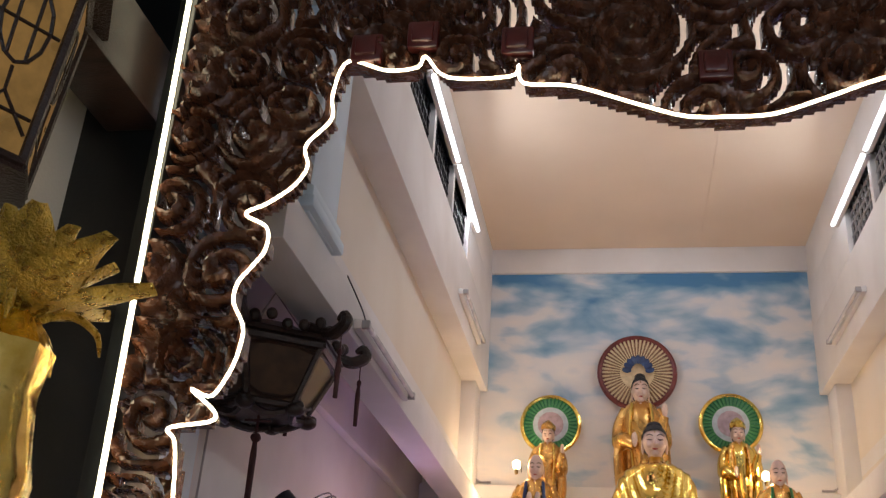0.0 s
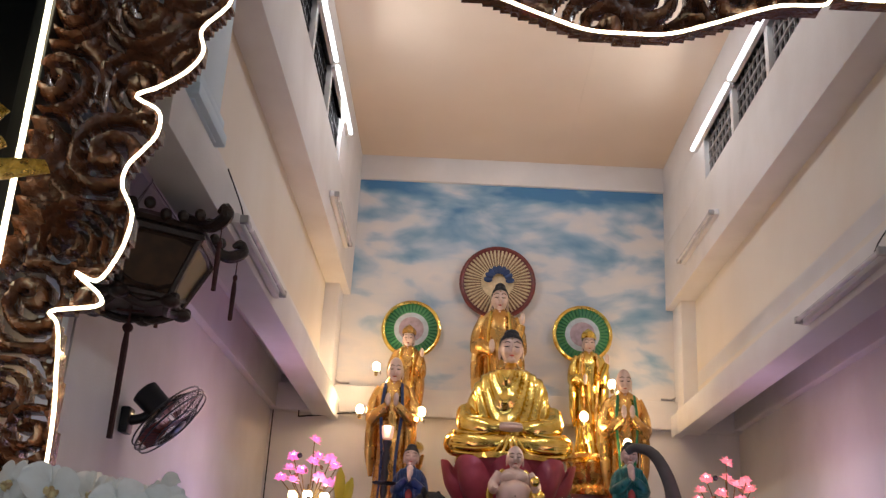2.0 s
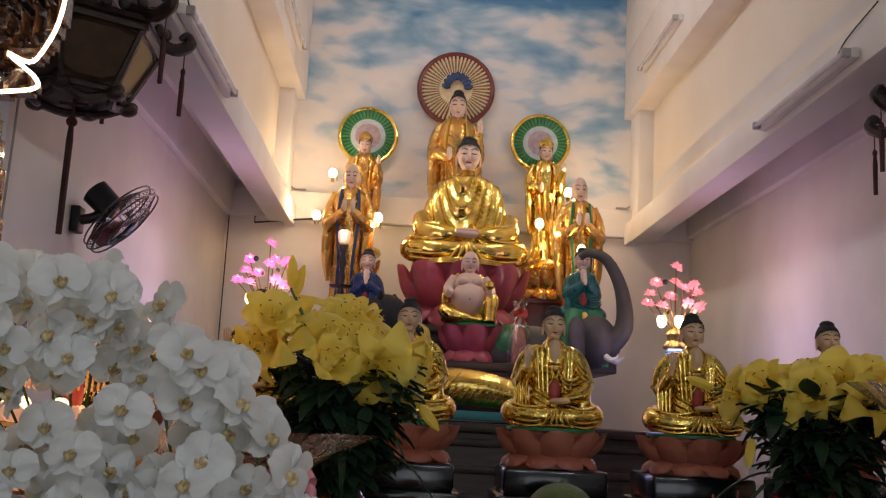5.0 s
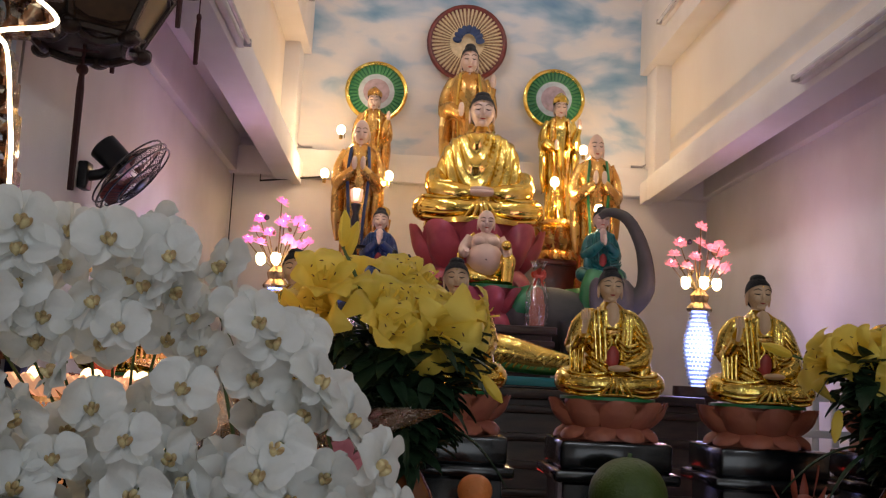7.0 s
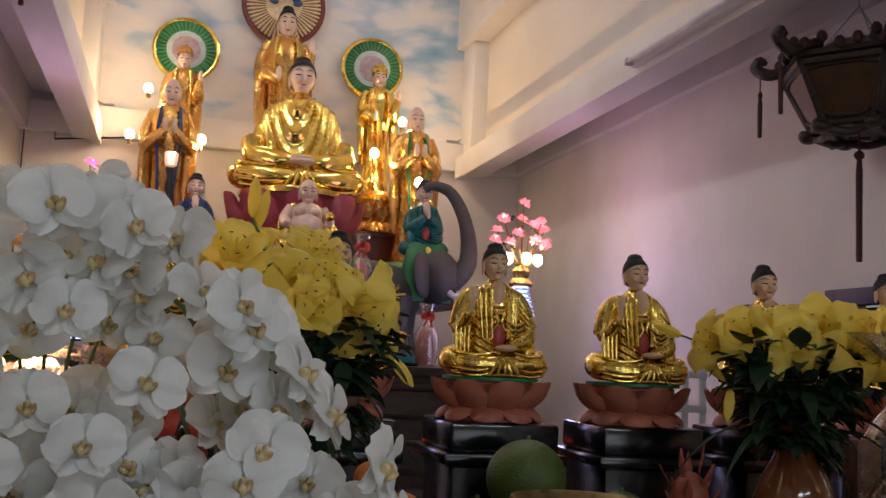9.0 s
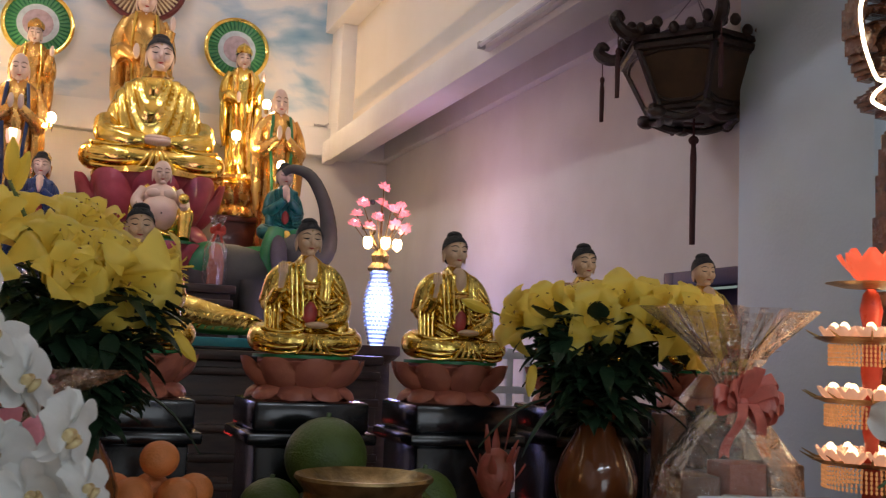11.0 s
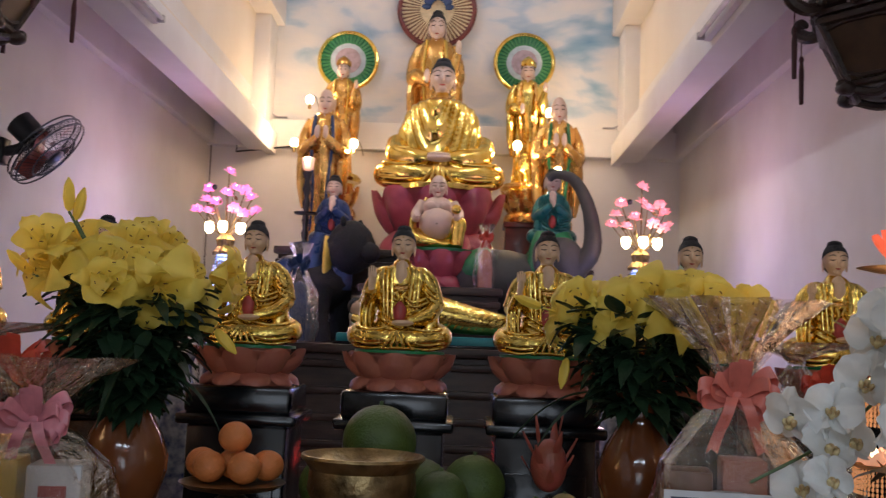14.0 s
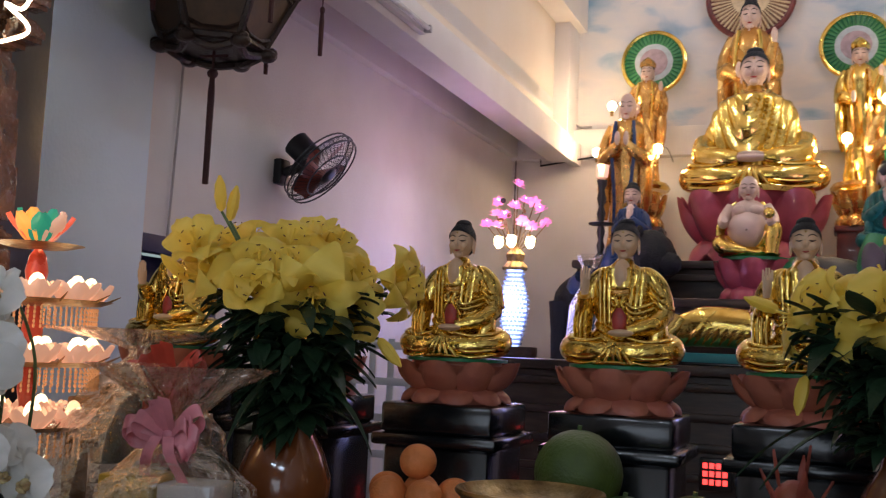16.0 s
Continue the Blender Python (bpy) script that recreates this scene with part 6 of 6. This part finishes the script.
def orchid_bank(at, label, seed, n, inside, depth, stems):
    """A cascade of white moth orchids; inside(x, z) bounds the bank."""
    rnd = random.Random(seed)
    e = thing("orchid_arrangement", at, label, "orchids", "orchid arrangements")
    Shape().lathe([(0.10, 0), (0.13, 0.02), (0.16, 0.16), (0.17, 0.2), (0.15, 0.2), (0.02, 0.17)], 0, 28).ob("pot", BLACKLAC, e)
    placed, tries = [], 0
    x0, x1, z0, z1 = inside[1]
    while len(placed) < n and tries < 20000:
        tries += 1
        x, z = rnd.uniform(x0, x1), rnd.uniform(z0, z1)
        y = rnd.uniform(-depth, depth)
        if not inside[0](x, z) or any((x - p[0]) ** 2 + 0.35 * (y - p[1]) ** 2 + (z - p[2]) ** 2 < 0.00155 for p in placed):
            continue
        placed.append((x, y, z))
        o = new("flower", ORCHID_ME)
        o.parent = e
        o.matrix_local = pose(x, y, z, rnd.uniform(-34, 22), rnd.uniform(-24, 24), rnd.uniform(-55, 55) + 26 * x) @ Matrix.Scale(rnd.uniform(0.80, 1.02), 4)
    st = Shape()
    for path in stems:
        st.tube([(a, b + 0.17, c) for a, b, c in path], 0.003, 0, 6, steps=24)
    for p in placed:
        st.tube([(p[0], p[1] + 0.004, p[2]), (p[0] * 0.99, p[1] + 0.03, p[2] + 0.01)], 0.002, 0, 4)
    tagged(st.ob("stalks", STEM, e), kind="stuff")
    for k in range(7):
        a = rnd.uniform(0, 6.28)
        lf = Shape()
        lf.surf(lambda u, v: (0.04 * math.cos(a) + 0.22 * v * math.cos(a) - (u - 0.5) * 0.08 * math.sin(math.pi * (0.1 + 0.85 * v)) * math.sin(a), 0.04 * math.sin(a) + 0.22 * v * math.sin(a) + (u - 0.5) * 0.08 * math.sin(math.pi * (0.1 + 0.85 * v)) * math.cos(a), 0.18 + 0.12 * math.sin(2.4 * v)), 3, 7, 0, wrap=False)
        lf.ob("leaf", LEAF, e)
    return e


ORCH = (-1.06, 1.92, TOP)
orchid_bank(ORCH, "cascading bank of white moth orchids on arching stems", 21, 296,
            (lambda x, z: z < 0.71 - 1.8 * max(0, x) ** 2 and z > -0.02 and x < 0.47, (-0.60, 0.49, -0.04, 0.72)), 0.13,
            [[(0, 0, 0.18), (-0.1 + 0.05 * k, 0.05, 0.6), (0.02 + 0.07 * k, 0.0, 0.70 - 0.06 * k), (0.14 + 0.06 * k, -0.08, 0.55 - 0.07 * k), (0.20 + 0.05 * k, -0.12, 0.38 - 0.06 * k)] for k in range(5)]
            + [[(0, 0, 0.18), (-0.2 - 0.06 * k, 0.04, 0.6), (-0.34 - 0.06 * k, -0.02, 0.68), (-0.42 - 0.06 * k, -0.08, 0.5)] for k in range(3)])
orchid_bank((1.16, 1.86, TOP), "white moth orchids drooping from a tall stem", 33, 105,
            (lambda x, z: (z < 0.71 - 0.25 * max(0, -x) and z > 0.46 - 1.0 * (x + 0.25) and x > -0.22) or (z < 0.38 + (x + 0.34) * 0.45 and z > 0.25 + (x + 0.34) * 0.3 and x > -0.34), (-0.42, 0.34, 0.02, 0.72)), 0.12,
            [[(0, 0, 0.18), (0.02, 0.03, 0.5), (-0.02, 0.0, 0.68), (-0.10, -0.05, 0.5), (-0.24, -0.08, 0.36), (-0.40, -0.1, 0.27)], [(0, 0, 0.18), (0.1, 0.02, 0.5), (0.14, 0.0, 0.66), (0.2, -0.05, 0.4)]])


# ---- tiered lotus lamps ----
def lotus_lamp(at, label, grow=1.0, top_mats=None):
    e = thing("tiered_lotus_lamp", at, label, "lamp", "tiered lotus lamps")
    Shape().lathe([(0.09, 0), (0.09, 0.03), (0.03, 0.06), (0.016, 0.3), (0.024, 0.34), (0.015, 0.4), (0.026, 0.48), (0.016, 0.56), (0.028, 0.63), (0.020, 0.67), (0.005, 0.69)], 0, 18).ob("column", REDBOW, e, "red lacquered column")
    pet = Shape()
    f = petal_fn(0.036, 0.042, 0.012, 0.1)
    for i in range(7):
        q = pose(0, 0, 0, 0, 0, 360 / 7 * i) @ pose(0, -0.014, 0, 26, 0, 0)
        pet.surf(lambda u, v: q @ f(u, v), 5, 5, 0, wrap=False)
    pet.ball((0, 0, 0.024), (0.014, 0.014, 0.022), 1, 10, 7)
    me = pet.mesh("lotus_cup", [LOTUSLIGHT, CUPBULB])
    for z, r, n in ((0.255, 0.15 * grow, 9), (0.405, 0.142 * grow, 9), (0.555, 0.130 * grow, 8)):
        Shape().lathe([(0.01, z - 0.012), (r + 0.02, z - 0.006), (r + 0.05, z + 0.006), (r + 0.02, z + 0.002), (0.01, z)], 0, 24, ripple=lambda a, h: 0.07 * math.cos(9 * a)).ob("tray", BRASS, e)
        for i in range(n):
            o = new("lotus_cup", me)
            o.parent = e
            a = 2 * math.pi * i / n
            o.matrix_local = Matrix.Translation((r * math.cos(a), r * math.sin(a), z)) @ Matrix.Scale(1.45 * grow, 4)
        fringe = Shape()
        for i in range(64):
            a = 2 * math.pi * i / 64
            for j in range(5):
                fringe.ball((r * 1.16 * math.cos(a), r * 1.16 * math.sin(a), z - 0.016 - 0.011 * j), (0.0034, 0.0034, 0.0055), 0, 5, 4)
        tagged(fringe.ob("bead_fringe", AMBERBEAD, e, "amber glass bead fringe"), kind="stuff")
        me_spike = Shape().tube([(r, 0, z + 0.002), (r + 0.04, 0, z + 0.004), (r + 0.075, 0, z + 0.022)], [0.005, 0.004, 0.001], 0, 5).mesh("spike", BRASS)
        for i in range(10):
            o = new("spike", me_spike)
            o.parent = e
            o.matrix_local = pose(0, 0, 0, 0, 0, 36 * i + 10)
    big = Shape()
    f2 = petal_fn(0.062, 0.088, 0.024, 0.1)
    for ring, (n, t) in enumerate(((8, 26), (6, 8))):
        for i in range(n):
            q = pose(0, 0, 0, 0, 0, 360 / n * i + 20 * ring) @ pose(0, -0.022, 0, t, 0, 0)
            big.surf(lambda u, v: q @ f2(u, v), 6, 5, 0, wrap=False)
    if top_mats:
        for j in range(len(big.f)):
            big.m[j] = (j // 30 * 3) % 4 % len(top_mats)
    o = big.ob("top_lotus", top_mats or [REDLIGHT], e, "glowing lotus of coloured petals" if top_mats else "glowing red lotus")
    o.matrix_local = pose(0, 0, 0.700) @ Matrix.Scale(1.0, 4)
    Shape().ball((0, 0, 0.735), (0.018, 0.018, 0.03), 0, 10, 7).ob("flame_bulb", BULB, e)
    Shape().lathe([(0.02, 0.684), (0.07, 0.688), (0.11, 0.698), (0.02, 0.696)], 0, 20).ob("top_tray", BRASS, e)


lotus_lamp((-1.255, 2.60, TOP), "red tiered lamp with rings of glowing pale lotus cups", 1.0, [ORANGELIGHT, REDLIGHT, LOTUSLIGHT, GREENLIGHT])
lotus_lamp((1.26, 2.45, TOP - 0.0), "red tiered lamp with glowing lotus cups and red top lotus", 0.66)


# ---- gifts ----
def hamper(at, label, w, h, neck, bow, goods, turn=0):
    e = thing("gift_hamper", at, label, "gift hamper", "gift hampers", turn)
    Shape().lathe([(w * 0.9, 0), (w, 0.02), (w * 1.03, h * 0.25), (w * 0.9, h * 0.6), (w * 0.5, h * 0.85), (w * 0.14, h), (w * 0.12, h * 1.04), (w * 0.35, h * 1.04 + neck * 0.4), (w * 0.95, h * 1.04 + neck)], 0, 72, sy=0.75, ripple=lambda a, z: 0.05 * math.sin(5 * a + 8 * z) + (0.22 * math.sin(9 * a + 22 * z) + 0.10 * math.sin(23 * a - 30 * z) if z > h else 0.03 * math.sin(17 * a + 30 * z))).ob("wrap", FILM, e, "clear crinkled cellophane")
    Shape().lathe([(w * 0.8, 0), (w * 0.88, 0.01), (w * 0.92, 0.08), (w * 0.86, 0.085), (0.01, 0.05)], 0, 28, sy=0.72).ob("basket", GIFTBOX, e)
    goods(e)
    ribbon(e, (0.0 if neck > 0.1 else w * 0.45, -w * 0.25, h * (0.98 if neck > 0.1 else 0.88)), (w * 0.46 if neck > 0.1 else w * 0.40), bow)


def goods_right(e):
    for x, m in ((-0.10, GIFTBOX), (0.02, TERRA), (0.12, GIFTBOX)):
        Shape().box((x - 0.05, -0.05, 0.05), (x + 0.05, 0.06, 0.22 + 0.03 * (x > 0)), 0, 0.006).ob("packet", m, e)
    Shape().lathe([(0.045, 0.05), (0.048, 0.06), (0.048, 0.17), (0.04, 0.18), (0.01, 0.18)], 0, 20, at=(-0.02, -0.08, 0)).ob("tin", CARD, e)
    Shape().box((-0.165, -0.156, 0.10), (0.165, -0.152, 0.19), 0, 0).ob("card", CARD, e, "white printed card")
    for j, (a, b) in enumerate(((-0.15, 0.15), (-0.09, 0.10), (-0.12, 0.12))):
        Shape().box((a, -0.1585, 0.170 - 0.028 * j), (b, -0.1565, 0.170 - 0.028 * j + (0.009 if j else 0.006)), 0, 0).ob("print_bar", PRINT, e)


def goods_left(e):
    for x, y in ((-0.05, -0.05), (0.05, -0.04)):
        Shape().lathe([(0.035, 0.03), (0.037, 0.05), (0.037, 0.22), (0.03, 0.26), (0.013, 0.29), (0.013, 0.36), (0.005, 0.36)], 0, 20, at=(x, y, 0)).ob("bottle", BOTTLE, e, "dark wine bottle")
        Shape().lathe([(0.0378, 0.09), (0.0378, 0.18)], 0, 20, at=(x, y, 0)).ob("bottle_label", CARD, e)
    Shape().box((-0.16, -0.05, 0.03), (-0.09, 0.06, 0.33), 0, 0.005).ob("box", GIFTBOX, e)
    Shape().box((0.09, -0.05, 0.03), (0.17, 0.06, 0.30), 0, 0.005).ob("box", GIFTBOX, e)


def goods_small(e):
    Shape().box((-0.14, -0.08, 0.03), (-0.02, 0.04, 0.19), 0, 0.006).ob("packet", YELLOWBOX, e)
    Shape().box((0.0, -0.09, 0.03), (0.12, 0.03, 0.18), 0, 0.006).ob("packet", CARD, e)
    Shape().box((0.03, -0.096, 0.11), (0.09, -0.092, 0.135), 0, 0).ob("print_bar", LIP, e)
    Shape().box((-0.11, -0.086, 0.06), (-0.05, -0.082, 0.11), 0, 0).ob("print_bar", LIP, e)


hamper((0.89, 2.52, TOP), "cellophane gift hamper with a coral ribbon bow and printed card", 0.19, 0.40, 0.20, CORALBOW, goods_right, -8)
hamper((-0.98, 2.68, TOP), "gift hamper of wine bottles in cellophane with a red bow", 0.235, 0.43, 0.05, REDBOW, goods_left, 12)
hamper((-0.725, 2.50, TOP), "small gift hamper in cellophane with a pink bow", 0.185, 0.28, 0.13, PINKBOW, goods_small, 10)
hamper((1.20, 3.02, TOP), "gift hamper in cellophane with a red bow behind the lilies", 0.17, 0.46, 0.05, REDBOW, goods_left, -15)


# ---- fruit, burner, clock ----
def fruit(name, at, r, mat, label, category, squash=0.92, group="", turn=(0, 0, 0), stem=True):
    e = thing(name, at, label, category, group)
    Shape().ball((0, 0, r * squash), (r, r, r * squash), 0, 20, 14, turn=turn, ripple=lambda a, p: 0.012 * math.sin(5 * a)).ob("peel", mat, e)
    if stem:
        Shape().tube([(0, 0, r * squash * 1.97), (0.002, 0, r * squash * 2.1)], 0.006, 0, 6).ob("stalk", STEM, e)


e = thing("fruit_tray", (-0.38, 3.02, TOP), "low brass tray under the oranges", "tray")
Shape().lathe([(0.05, 0), (0.06, 0.02), (0.03, 0.04), (0.13, 0.06), (0.15, 0.075), (0.01, 0.07)], 0, 24).ob("dish", BRASS, e)
for k, (x, y, z) in enumerate(((-0.06, -0.04, 0.075), (0.04, -0.05, 0.075), (-0.01, 0.05, 0.075), (0.09, 0.03, 0.075), (0.0, 0.0, 0.155), (-0.10, 0.04, 0.075))):
    fruit("orange", (-0.38 + x, 3.02 + y, TOP + z), 0.047, ORANGE, "ripe orange piled on a brass tray", "orange", 0.93, "oranges", stem=False)
for k, (x, y, z, r) in enumerate(((0.03, 3.02, 0.10, 0.105), (0.15, 2.98, 0.0, 0.085), (-0.11, 3.0, 0.0, 0.08), (0.30, 3.02, 0.0, 0.09), (0.21, 2.88, 0.0, 0.075), (0.02, 3.08, 0.0, 0.06))):
    fruit("pomelo", (x, y, TOP + z), r, POMELO, "green pomelo among the fruit offerings", "pomelo", 0.98, "pomelos")
e = thing("dragon_fruit", (0.51, 3.03, TOP + 0.08), "red dragon fruit with curling leaf tips", "dragon fruit")
Shape().ball((0, 0, 0.075), (0.052, 0.052, 0.075), 0, 18, 12).ob("skin", DRAGON, e)
for k in range(12):
    a, z = 2.4 * k, 0.03 + 0.0105 * k
    lf = Shape()
    rr = 0.05 * math.sqrt(max(0.05, 1 - ((z - 0.075) / 0.08) ** 2))
    f = petal_fn(0.03, 0.05 + 0.003 * k, 0.01, 0.6, 0.0)
    lf.surf(f, 4, 6, 0, wrap=False)
    o = lf.ob("scale_leaf", DRAGON, e)
    o.matrix_local = pose(0, 0, 0, 0, 0, math.degrees(a)) @ pose(0, -rr, z, 25 if k < 9 else 4, 0, 0)
for k, (x, y) in enumerate(((0.47, 2.95), (0.55, 2.93), (0.62, 2.98), (0.56, 3.06))):
    fruit("apple", (x, y, TOP), 0.042, PALEPEEL if k != 1 else ORANGE, "pale yellow apple beside the dragon fruit", "apple", 0.9, "apples")
e = thing("incense_bowl", (0.02, 2.66, TOP), "wide brass incense bowl with a rolled rim", "bowl")
Shape().lathe([(0.06, 0), (0.07, 0.015), (0.06, 0.03), (0.11, 0.07), (0.135, 0.12), (0.13, 0.17), (0.145, 0.19), (0.15, 0.2), (0.14, 0.202), (0.12, 0.18), (0.01, 0.16)], 0, 40).ob("bowl_body", BRASS, e)
Shape().tube([(0.147 * math.cos(a), 0.147 * math.sin(a), 0.2) for a in [2 * math.pi * i / 40 for i in range(41)]], 0.007, 0, 6).ob("rim", BRASS, e)
e = thing("digital_clock", (-0.03, 6.50, 0.86), "small digital clock with red digits on the altar front", "clock")
Shape().box((-0.09, -0.02, 0), (0.09, 0.045, 0.18), 0, 0.006).ob("case", FANBLACK, e)
for j in range(3):
    for i in range(4):
        Shape().box((-0.068 + 0.036 * i, -0.025, 0.125 - 0.045 * j), (-0.044 + 0.036 * i, -0.0205, 0.155 - 0.045 * j), 0, 0).ob("digit_bar", DIGIT, e)
